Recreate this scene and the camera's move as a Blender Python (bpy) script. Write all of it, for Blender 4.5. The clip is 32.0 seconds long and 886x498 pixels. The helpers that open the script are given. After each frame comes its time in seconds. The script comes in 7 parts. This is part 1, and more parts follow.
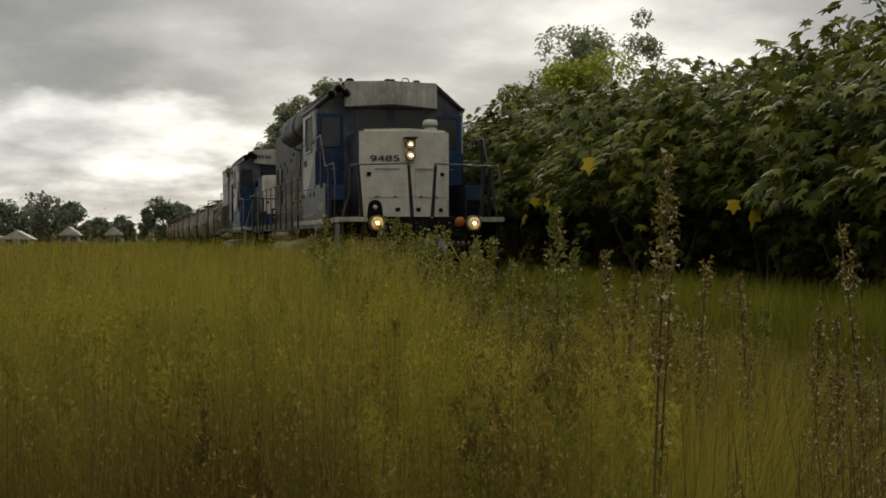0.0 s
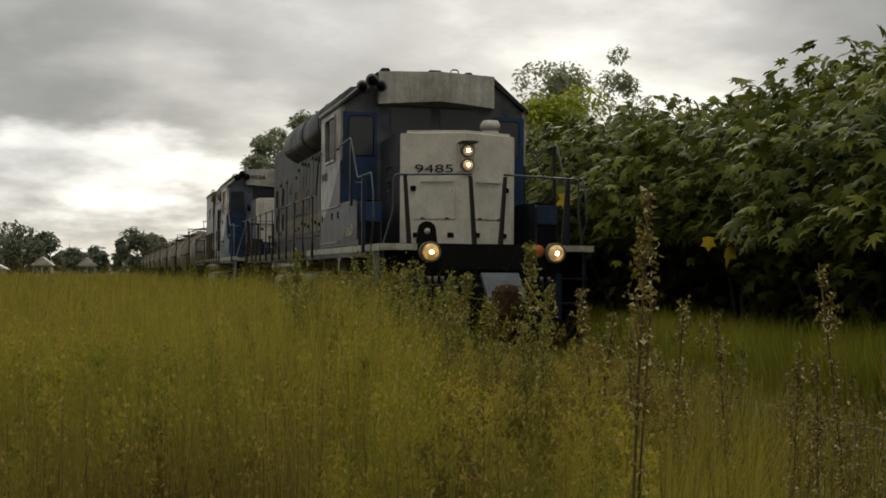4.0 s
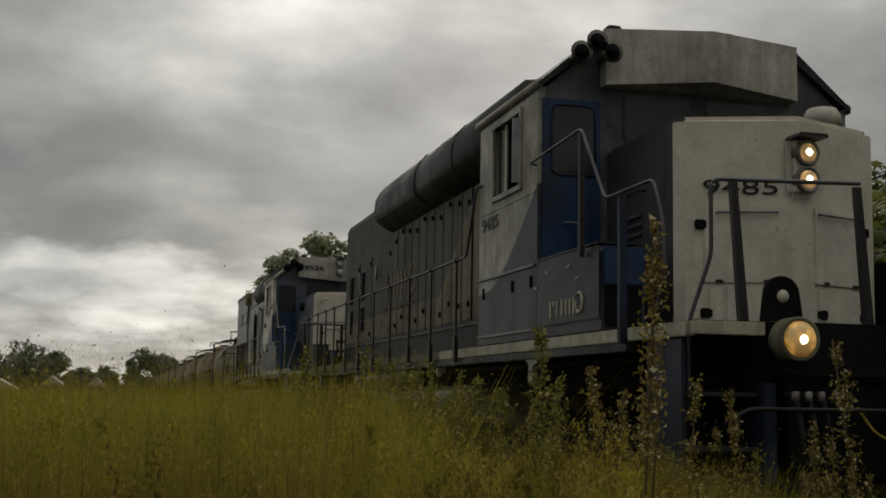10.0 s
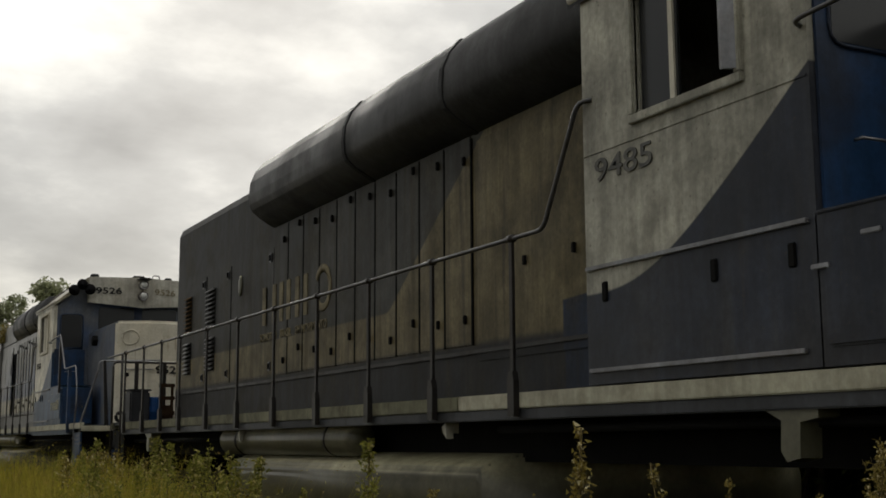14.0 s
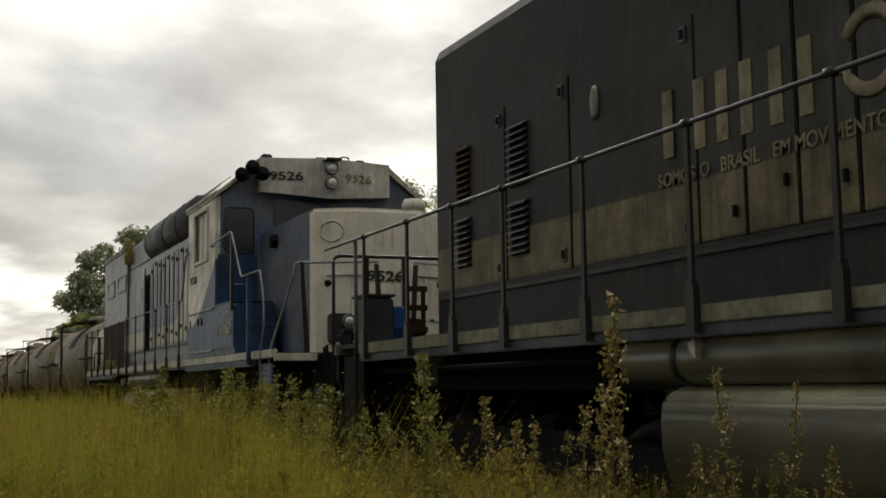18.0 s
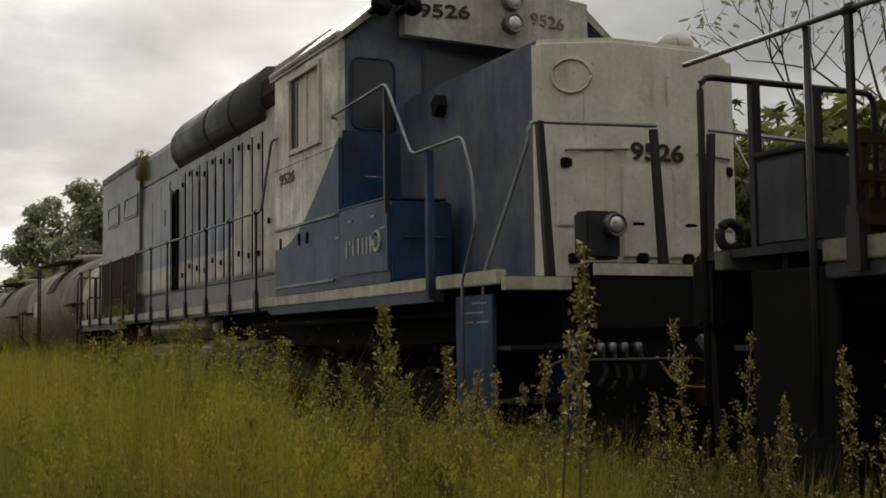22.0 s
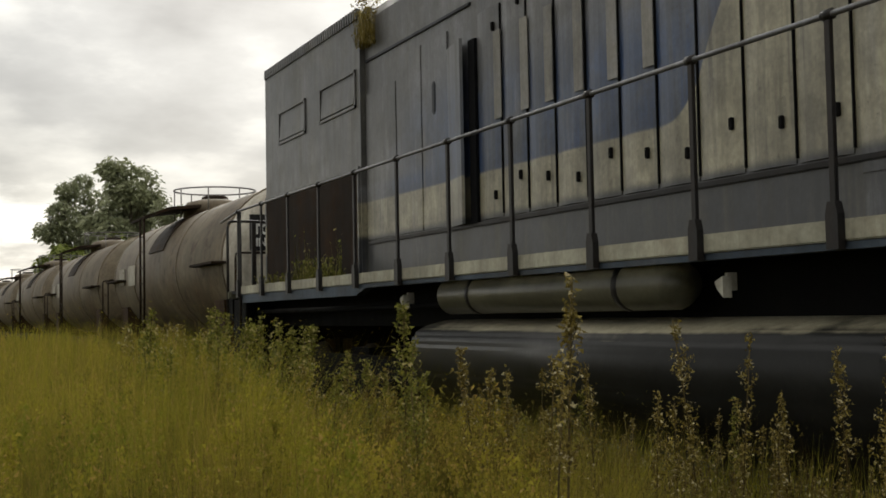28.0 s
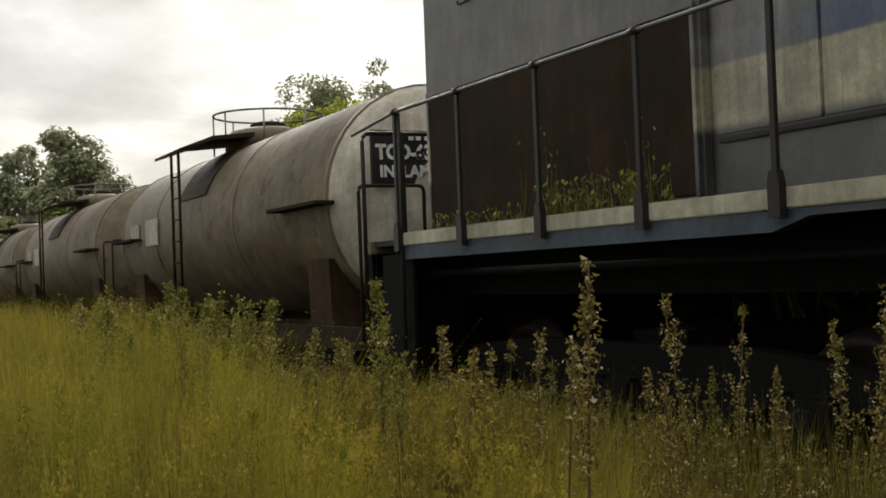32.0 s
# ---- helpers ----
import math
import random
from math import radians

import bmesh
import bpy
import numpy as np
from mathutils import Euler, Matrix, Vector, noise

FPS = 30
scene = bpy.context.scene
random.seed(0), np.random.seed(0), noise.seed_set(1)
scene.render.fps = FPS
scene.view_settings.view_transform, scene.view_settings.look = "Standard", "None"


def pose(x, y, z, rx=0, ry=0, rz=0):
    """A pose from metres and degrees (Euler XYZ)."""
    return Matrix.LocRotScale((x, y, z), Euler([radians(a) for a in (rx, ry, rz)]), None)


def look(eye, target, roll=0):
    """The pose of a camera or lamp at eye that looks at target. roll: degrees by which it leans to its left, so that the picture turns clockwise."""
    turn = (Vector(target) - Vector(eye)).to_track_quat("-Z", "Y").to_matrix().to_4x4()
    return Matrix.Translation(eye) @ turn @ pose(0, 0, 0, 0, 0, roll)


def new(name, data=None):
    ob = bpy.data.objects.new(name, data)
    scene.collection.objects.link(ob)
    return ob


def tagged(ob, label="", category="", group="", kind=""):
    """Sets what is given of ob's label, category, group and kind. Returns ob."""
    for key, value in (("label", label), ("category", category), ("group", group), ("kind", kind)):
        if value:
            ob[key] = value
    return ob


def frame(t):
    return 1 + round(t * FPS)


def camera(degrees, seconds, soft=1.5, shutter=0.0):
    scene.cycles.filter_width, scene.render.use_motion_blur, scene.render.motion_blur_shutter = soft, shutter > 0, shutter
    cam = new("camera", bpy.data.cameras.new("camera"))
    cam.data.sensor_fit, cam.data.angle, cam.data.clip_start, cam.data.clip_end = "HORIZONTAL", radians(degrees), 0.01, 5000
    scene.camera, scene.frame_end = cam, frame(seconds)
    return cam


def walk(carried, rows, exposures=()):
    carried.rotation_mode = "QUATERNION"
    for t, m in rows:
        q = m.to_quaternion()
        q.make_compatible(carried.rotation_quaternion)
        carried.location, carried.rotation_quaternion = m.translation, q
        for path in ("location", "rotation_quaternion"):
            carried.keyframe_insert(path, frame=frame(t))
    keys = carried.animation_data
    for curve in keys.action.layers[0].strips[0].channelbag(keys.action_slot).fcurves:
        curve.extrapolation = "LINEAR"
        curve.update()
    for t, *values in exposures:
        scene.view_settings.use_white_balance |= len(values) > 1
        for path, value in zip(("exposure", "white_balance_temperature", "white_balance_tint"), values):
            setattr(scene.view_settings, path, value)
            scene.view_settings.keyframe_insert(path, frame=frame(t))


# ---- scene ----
PATH = [  # seconds, x, y, z, tilt, lean, turn
    (0, 0.148, -0.064, 1.589, 89.52, 0.19, -14.18),
    (0.5, 0.138, -0.045, 1.593, 89.95, 0.34, -14.18),
    (1, 0.139, -0.032, 1.598, 90.46, 0.08, -14.66),
    (1.5, 0.148, -0.024, 1.594, 90.70, -0.18, -14.09),
    (2, 0.152, -0.010, 1.608, 91.06, -0.06, -14.21),
    (2.5, 0.159, 0.001, 1.614, 91.85, -0.60, -14.41),
    (3, 0.180, 0.005, 1.591, 91.70, -0.22, -14.83),
    (3.5, 0.184, 0.012, 1.592, 91.10, -0.30, -15.24),
    (5.5, 0.134, 0.011, 1.618, 91.33, -0.37, -15.41),
    (6, 0.181, 0.010, 1.595, 92.07, -0.21, -15.00),
    (6.5, 0.207, 0.032, 1.627, 91.98, -0.53, -14.10),
    (7, 0.218, 0.045, 1.632, 92.24, -0.81, -14.97),
    (7.5, 0.226, 0.051, 1.640, 92.73, -0.75, -15.68),
    (8, 0.232, 0.052, 1.637, 92.92, -0.50, -15.53),
    (8.5, 0.229, 0.081, 1.619, 93.62, -0.96, -16.17),
    (9, 0.157, 0.107, 1.630, 96.12, -1.01, -16.13),
    (9.5, 0.212, 0.021, 1.546, 97.35, -1.80, -10.91),
    (10, 0.192, 0.037, 1.460, 96.95, -0.99, -14.82),
    (10.5, 0.057, 0.067, 1.529, 95.20, 4.30, -21.86),
    (11, -0.001, 0.006, 1.551, 96.53, 1.67, -25.03),
    (11.5, -0.003, -0.056, 1.612, 96.49, 1.72, -29.06),
    (12, -0.019, -0.122, 1.615, 96.70, 1.65, -29.64),
    (12.5, -0.019, -0.118, 1.607, 98.47, -0.41, -29.01),
    (13, -0.036, -0.058, 1.587, 101.06, -0.45, -29.63),
    (13.5, -0.129, -0.068, 1.669, 100.72, 0.74, -27.65),
    (14, -0.192, -0.059, 1.692, 99.04, 0.30, -27.16),
    (14.5, -0.215, -0.058, 1.717, 97.78, 0.95, -26.35),
    (15, -0.148, -0.053, 1.718, 97.99, 0.27, -25.96),
    (15.5, -0.087, -0.046, 1.695, 98.09, -0.13, -25.25),
    (17.5, -0.053, 0.009, 1.580, 96.66, 0.80, -23.62),
    (18, -0.032, 0.052, 1.586, 96.43, 0.83, -23.23),
    (18.5, -0.039, 0.048, 1.586, 96.36, 1.18, -22.86),
    (19, -0.022, 0.088, 1.580, 96.76, 1.09, -23.53),
    (19.5, -0.066, 0.023, 1.581, 97.19, 0.98, -26.03),
    (20, -0.061, 0.031, 1.580, 96.63, 0.35, -27.68),
    (20.5, -0.093, -0.007, 1.579, 95.62, 0.32, -27.38),
    (21, -0.079, 0.020, 1.575, 94.57, 0.75, -26.55),
    (21.5, -0.070, 0.036, 1.571, 94.39, 0.47, -26.50),
    (22, -0.082, 0.027, 1.570, 94.33, 0.73, -25.54),
    (22.5, -0.101, 0.001, 1.572, 95.77, 0.65, -24.73),
    (23, -0.117, -0.022, 1.573, 95.89, 0.11, -24.94),
    (23.5, -0.100, -0.001, 1.568, 95.21, -0.12, -26.25),
    (24, -0.093, 0.008, 1.568, 95.59, 0.15, -27.53),
    (24.5, -0.092, 0.015, 1.566, 95.85, 0.02, -26.97),
    (25, -0.091, 0.018, 1.565, 95.45, 0.41, -26.33),
    (25.5, -0.094, 0.023, 1.561, 94.81, -0.26, -25.77),
    (26, -0.059, 0.084, 1.553, 94.42, -0.24, -25.36),
    (26.5, -0.094, 0.030, 1.558, 94.09, 0.39, -24.42),
    (28.5, -0.136, -0.184, 1.671, 92.94, 1.25, -24.31),
    (29, -0.170, -0.129, 1.633, 93.17, 1.15, -24.70),
    (29.5, -0.160, -0.024, 1.559, 93.21, 0.47, -24.39),
    (30, -0.101, 0.096, 1.530, 93.14, 0.18, -25.16),
    (30.5, -0.105, -0.012, 1.596, 92.44, 1.37, -24.83),
    (31, -0.097, -0.008, 1.624, 91.70, 1.75, -24.87),
    (31.5, -0.114, 0.026, 1.647, 91.36, 2.02, -25.52),
    (32, -0.124, 0.027, 1.697, 91.37, 2.16, -26.46),
]
RUN = [  # seconds, metres that the train has come
    (0, -2.56), (0.5, -1.83), (1, -1.09), (1.5, -0.35), (2, 0.39), (2.5, 1.14), (3, 1.88), (3.5, 2.63), 
    (5.5, 5.62), (6, 6.39), (6.5, 7.18), (7, 7.99), (7.5, 8.81), (8, 9.63), (8.5, 10.47), (9, 11.31), 
    (9.5, 12.16), (10, 13.03), (10.5, 13.90), (11, 14.75), (11.5, 15.59), (12, 16.43), (12.5, 17.28), (13, 18.13), 
    (13.5, 18.97), (14, 19.79), (14.5, 20.63), (15, 21.50), (15.5, 22.39), (17.5, 26.11), (18, 27.04), (18.5, 27.94), 
    (19, 28.83), (19.5, 29.74), (20, 30.64), (20.5, 31.53), (21, 32.41), (21.5, 33.28), (22, 34.17), (22.5, 35.05), 
    (23, 35.92), (23.5, 36.77), (24, 37.62), (24.5, 38.49), (25, 39.35), (25.5, 40.21), (26, 41.06), (26.5, 41.88), 
    (28.5, 45.14), (29, 45.95), (29.5, 46.77), (30, 47.59), (30.5, 48.39), (31, 49.18), (31.5, 49.97), (32, 50.76),
]
cam = camera(40.0, 32.0, soft=1.7)
walk(cam, [(t, pose(x, y, z, tilt, lean, turn)) for t, x, y, z, tilt, lean, turn in PATH],
     [(0, -0.15), (6, -0.05), (9.0, -0.05), (9.5, -0.4), (10.0, -0.65), (10.3, -0.45), (10.7, -0.1), (12.5, 0.12), (14, -0.08), (15, -0.12), (16.5, -0.05), (18, 0.0), (20, 0.05), (23, 0.15), (26, 0.25), (30, 0.32), (32, 0.42)])

# ---- sky and light: bright overcast, the sun behind thin cloud ahead ----
SUN_TURN, SUN_UP = 18.0, 24.0


def make_world():
    world = bpy.data.worlds.new("overcast_sky")
    scene.world = world
    world.use_nodes = True
    nt = world.node_tree
    nt.nodes.clear()
    node, link = nt.nodes.new, nt.links.new
    sky = node("ShaderNodeTexSky")
    sky.sky_type, sky.sun_disc = "NISHITA", False
    sky.sun_elevation, sky.sun_rotation = radians(SUN_UP), radians(SUN_TURN)
    bright = node("ShaderNodeVectorMath")
    bright.operation = "SCALE"
    bright.inputs["Scale"].default_value = 0.1
    link(sky.outputs[0], bright.inputs[0])
    co = node("ShaderNodeTexCoord")
    # cloud sheet: directions cast on a plane overhead, so that the cloud bands flatten towards the horizon
    sep = node("ShaderNodeSeparateXYZ")
    link(co.outputs["Generated"], sep.inputs[0])
    up = node("ShaderNodeMath")
    up.operation = "MAXIMUM"
    up.inputs[1].default_value = 0.0
    link(sep.outputs[2], up.inputs[0])
    lift = node("ShaderNodeMath")
    lift.operation = "ADD"
    lift.inputs[1].default_value = 0.26
    link(up.outputs[0], lift.inputs[0])
    px, py = node("ShaderNodeMath"), node("ShaderNodeMath")
    for m, k in ((px, 0), (py, 1)):
        m.operation = "DIVIDE"
        link(sep.outputs[k], m.inputs[0])
        link(lift.outputs[0], m.inputs[1])
    plane = node("ShaderNodeCombineXYZ")
    link(px.outputs[0], plane.inputs[0])
    link(py.outputs[0], plane.inputs[1])
    big, fine = node("ShaderNodeTexNoise"), node("ShaderNodeTexNoise")
    for n, scale, detail, rough in ((big, 1.0, 3.0, 0.5), (fine, 3.4, 6.0, 0.55)):
        n.inputs["Scale"].default_value, n.inputs["Detail"].default_value, n.inputs["Roughness"].default_value = scale, detail, rough
        link(plane.outputs[0], n.inputs["Vector"])
    both = node("ShaderNodeMix")
    both.inputs[0].default_value = 0.30
    link(big.outputs[0], both.inputs[2])
    link(fine.outputs[0], both.inputs[3])
    ramp = node("ShaderNodeValToRGB")
    e = ramp.color_ramp.elements
    e[0].position, e[0].color = 0.36, (0.243, 0.242, 0.234, 1)
    e[1].position, e[1].color = 0.70, (0.975, 0.95, 0.88, 1)
    for at, c in ((0.46, (0.337, 0.335, 0.32, 1)), (0.55, (0.536, 0.525, 0.485, 1))):
        ramp.color_ramp.elements.new(at).color = c
    link(both.outputs[0], ramp.inputs[0])
    # thin cloud glows round the hidden sun
    sun_way = Vector((math.sin(radians(SUN_TURN)) * math.cos(radians(SUN_UP)), math.cos(radians(SUN_TURN)) * math.cos(radians(SUN_UP)), math.sin(radians(SUN_UP))))
    dot = node("ShaderNodeVectorMath")
    dot.operation = "DOT_PRODUCT"
    dot.inputs[1].default_value = sun_way
    link(co.outputs["Generated"], dot.inputs[0])
    near = node("ShaderNodeMapRange")
    near.interpolation_type = "SMOOTHSTEP"
    near.inputs[1].default_value, near.inputs[2].default_value = 0.915, 0.992
    near.inputs[3].default_value, near.inputs[4].default_value = 0.0, 0.75
    link(dot.outputs["Value"], near.inputs[0])
    halo = node("ShaderNodeMath")
    halo.operation = "MULTIPLY"
    link(near.outputs[0], halo.inputs[0])
    link(both.outputs[0], halo.inputs[1])
    gain = node("ShaderNodeMath")
    gain.operation = "MULTIPLY_ADD"
    gain.inputs[1].default_value, gain.inputs[2].default_value = 3.2, 1.0
    link(halo.outputs[0], gain.inputs[0])
    # the cloud sheet thins towards the horizon
    thin = node("ShaderNodeMapRange")
    thin.interpolation_type = "SMOOTHSTEP"
    thin.inputs[1].default_value, thin.inputs[2].default_value, thin.inputs[3].default_value, thin.inputs[4].default_value = 0.0, 0.14, 0.55, 0.0
    link(sep.outputs[2], thin.inputs[0])
    even = node("ShaderNodeMath")
    even.operation = "ADD"
    link(thin.outputs[0], even.inputs[0])
    link(gain.outputs[0], even.inputs[1])
    # a bright gap low in the clouds, ahead over the field
    ax = node("ShaderNodeMath")
    ax.operation = "DIVIDE"
    link(sep.outputs[0], ax.inputs[0])
    link(sep.outputs[1], ax.inputs[1])
    total = None
    for src, mid, half in ((ax.outputs[0], -0.02, 0.15), (sep.outputs[2], 0.075, 0.052)):
        m = node("ShaderNodeMath")
        m.operation = "SUBTRACT"
        m.inputs[1].default_value = mid
        link(src, m.inputs[0])
        d = node("ShaderNodeMath")
        d.operation = "DIVIDE"
        d.inputs[1].default_value = half
        link(m.outputs[0], d.inputs[0])
        p = node("ShaderNodeMath")
        p.operation = "MULTIPLY"
        link(d.outputs[0], p.inputs[0])
        link(d.outputs[0], p.inputs[1])
        if total is not None:
            add = node("ShaderNodeMath")
            add.operation = "ADD"
            link(total, add.inputs[0])
            link(p.outputs[0], add.inputs[1])
            total = add.outputs[0]
        else:
            total = p.outputs[0]
    torn = node("ShaderNodeMath")
    torn.operation = "MULTIPLY_ADD"
    torn.inputs[1].default_value, torn.inputs[2].default_value = -3.2, 1.75
    link(fine.outputs[0], torn.inputs[0])
    soft = node("ShaderNodeMath")
    soft.operation = "ADD"
    link(total, soft.inputs[0])
    link(torn.outputs[0], soft.inputs[1])
    gap = node("ShaderNodeMapRange")
    gap.interpolation_type = "SMOOTHSTEP"
    gap.inputs[1].default_value, gap.inputs[2].default_value, gap.inputs[3].default_value, gap.inputs[4].default_value = 0.0, 1.3, 1.3, 0.0
    link(soft.outputs[0], gap.inputs[0])
    rent = node("ShaderNodeMath")
    rent.operation = "ADD"
    link(gap.outputs[0], rent.inputs[0])
    link(even.outputs[0], rent.inputs[1])
    # an overcast sky is brightest overhead
    zenith = node("ShaderNodeMapRange")
    zenith.interpolation_type = "SMOOTHSTEP"
    zenith.inputs[1].default_value, zenith.inputs[2].default_value, zenith.inputs[3].default_value, zenith.inputs[4].default_value = 0.30, 0.85, 1.0, 2.6
    link(sep.outputs[2], zenith.inputs[0])
    sheer = node("ShaderNodeMath")
    sheer.operation = "MULTIPLY"
    link(rent.outputs[0], sheer.inputs[0])
    link(zenith.outputs[0], sheer.inputs[1])
    cloud = node("ShaderNodeVectorMath")
    cloud.operation = "SCALE"
    link(ramp.outputs[0], cloud.inputs[0])
    link(sheer.outputs[0], cloud.inputs["Scale"])
    cover = node("ShaderNodeMix")
    cover.data_type = "RGBA"
    cover.inputs[0].default_value = 0.93
    link(bright.outputs[0], cover.inputs[6])
    link(cloud.outputs[0], cover.inputs[7])
    bg, out = node("ShaderNodeBackground"), node("ShaderNodeOutputWorld")
    bg.inputs[1].default_value = 1.0
    link(cover.outputs[2], bg.inputs[0])
    link(bg.outputs[0], out.inputs[0])
    lamp = bpy.data.lights.new("sun", "SUN")
    lamp.energy, lamp.angle, lamp.color = 0.9, radians(25), (1.0, 0.95, 0.86)
    ob = new("sun", lamp)
    ob.matrix_world = look(sun_way * 50, (0, 0, 0))


make_world()


# ---- materials ----
class Nodes:
    """Short calls for building a node material."""

    def __init__(self, name, rough=0.6, metal=0.0):
        self.mat = bpy.data.materials.new(name)
        self.mat.use_nodes = True
        self.nt = self.mat.node_tree
        self.bsdf = self.nt.nodes["Principled BSDF"]
        self.bsdf.inputs["Roughness"].default_value = rough
        self.bsdf.inputs["Metallic"].default_value = metal
        co = self.nt.nodes.new("ShaderNodeTexCoord")
        self.co = co.outputs["Object"]
        sep = self.nt.nodes.new("ShaderNodeSeparateXYZ")
        self.nt.links.new(self.co, sep.inputs[0])
        self.x, self.y, self.z = sep.outputs

    def put(self, value, socket):
        if hasattr(value, "is_output"):
            self.nt.links.new(value, socket)
        elif isinstance(value, tuple):
            socket.default_value = (*value, 1.0) if len(value) == 3 and socket.type == "RGBA" else value
        else:
            socket.default_value = value

    def math(self, op, a, b=0.0, c=0.0):
        n = self.nt.nodes.new("ShaderNodeMath")
        n.operation = op
        for k, v in enumerate((a, b, c)):
            self.put(v, n.inputs[k])
        return n.outputs[0]

    def step(self, a, lo, hi):
        n = self.nt.nodes.new("ShaderNodeMapRange")
        n.interpolation_type = "SMOOTHSTEP"
        self.put(a, n.inputs[0])
        n.inputs[1].default_value, n.inputs[2].default_value = lo, hi
        return n.outputs[0]

    def noise(self, scale, detail=4.0, rough=0.55, stretch=None):
        n = self.nt.nodes.new("ShaderNodeTexNoise")
        n.inputs["Scale"].default_value, n.inputs["Detail"].default_value, n.inputs["Roughness"].default_value = scale, detail, rough
        vec = self.co
        if stretch:
            m = self.nt.nodes.new("ShaderNodeMapping")
            m.inputs["Scale"].default_value = stretch
            self.nt.links.new(self.co, m.inputs[0])
            vec = m.outputs[0]
        self.nt.links.new(vec, n.inputs["Vector"])
        return n.outputs[0]

    def mix(self, fac, a, b, blend="MIX"):
        n = self.nt.nodes.new("ShaderNodeMix")
        n.data_type, n.blend_type = "RGBA", blend
        self.put(fac, n.inputs[0])
        self.put(a, n.inputs[6])
        self.put(b, n.inputs[7])
        return n.outputs[2]

    def random(self, island=False):
        if island:
            return self.nt.nodes.new("ShaderNodeNewGeometry").outputs["Random Per Island"]
        return self.nt.nodes.new("ShaderNodeObjectInfo").outputs["Random"]

    def bump(self, height, strength=0.3, dist=0.01):
        n = self.nt.nodes.new("ShaderNodeBump")
        n.inputs["Strength"].default_value, n.inputs["Distance"].default_value = strength, dist
        self.put(height, n.inputs["Height"])
        self.nt.links.new(n.outputs[0], self.bsdf.inputs["Normal"])

    def grime(self, col, amount=1.0, runs=True):
        """Uneven weathering at three sizes: blotches, mottling and specks."""
        grey = lambda v: (v, v, v)
        col = self.mix(0.5 * amount, col, self.mix(self.step(self.noise(1.1, 5, 0.6), 0.36, 0.62), grey(0.5), grey(1.3)), "MULTIPLY")
        col = self.mix(0.5 * amount, col, self.mix(self.step(self.noise(4.0, 6, 0.62), 0.36, 0.66), grey(0.55), grey(1.25)), "MULTIPLY")
        col = self.mix(0.32 * amount, col, self.mix(self.step(self.noise(26.0, 6, 0.7), 0.36, 0.64), grey(0.55), grey(1.25)), "MULTIPLY")
        if runs:
            col = self.mix(0.45 * amount, col, self.mix(self.step(self.noise(12.0, 5, 0.65, (1.0, 1.0, 0.09)), 0.36, 0.64), grey(0.6), grey(1.2)), "MULTIPLY")
        return col

    def done(self, colour, rough=None):
        self.put(colour, self.bsdf.inputs["Base Color"])
        if rough is not None:
            self.put(rough, self.bsdf.inputs["Roughness"])
        return self.mat


def worn(name, base, dirt=(0.07, 0.055, 0.035), amount=0.5, rough=0.55, metal=0.0, scale=3.0, bump=0.15, cover=0.0):
    """Paint or metal with patches of dirt, fine grain and vertical streaks."""
    g = Nodes(name, rough, metal)
    patch = g.step(g.noise(scale, 6, 0.65), 0.42 - cover, 0.72 - cover)
    streak = g.step(g.noise(5.0, 4, 0.6, (1.0, 1.0, 0.12)), 0.45, 0.75)
    grain = g.noise(60, 3)
    both = g.math("MULTIPLY", g.math("MAXIMUM", patch, g.math("MULTIPLY", streak, 0.7)), amount)
    col = g.mix(both, base, dirt)
    col = g.mix(0.25, col, g.mix(grain, (0.5, 0.5, 0.5), (1.0, 1.0, 1.0)), "MULTIPLY")
    col = g.grime(col, 0.7)
    g.bump(grain, bump, 0.004)
    if metal == 0.0:
        g.bsdf.inputs["Specular IOR Level"].default_value = 0.12 if rough > 0.55 else 0.2
    return g.done(col, g.math("MULTIPLY_ADD", both, 0.25, rough))


def nose_paint():
    """Pale grey paint gone dull: broad dust, thin rust runs, chips and scuffs."""
    g = Nodes("pale_grey_paint", 0.55)
    col = g.mix(g.step(g.noise(1.1, 6, 0.6), 0.38, 0.66), (0.55, 0.52, 0.435), (0.44, 0.405, 0.325))
    streak = g.step(g.noise(6.0, 5, 0.6, (1.0, 1.0, 0.07)), 0.46, 0.74)
    col = g.mix(g.math("MULTIPLY", streak, 0.25), col, (0.26, 0.23, 0.17))
    run = g.math("MULTIPLY", g.step(g.noise(14.0, 4, 0.6, (1.0, 1.0, 0.035)), 0.60, 0.74), g.step(g.noise(1.6, 4), 0.44, 0.62))
    col = g.mix(g.math("MULTIPLY", run, 0.7), col, (0.13, 0.075, 0.035))
    col = g.mix(g.math("MULTIPLY", g.step(g.noise(16, 6, 0.7), 0.62, 0.70), 0.6), col, (0.11, 0.085, 0.06))
    col = g.mix(g.math("MULTIPLY", g.step(g.noise(3.4, 6, 0.7), 0.56, 0.70), 0.35), col, (0.24, 0.21, 0.16))
    col = g.grime(col, 0.5, False)
    g.bump(g.noise(3.0, 4), 0.35, 0.02)
    g.bsdf.inputs["Specular IOR Level"].default_value = 0.2
    return g.done(col)


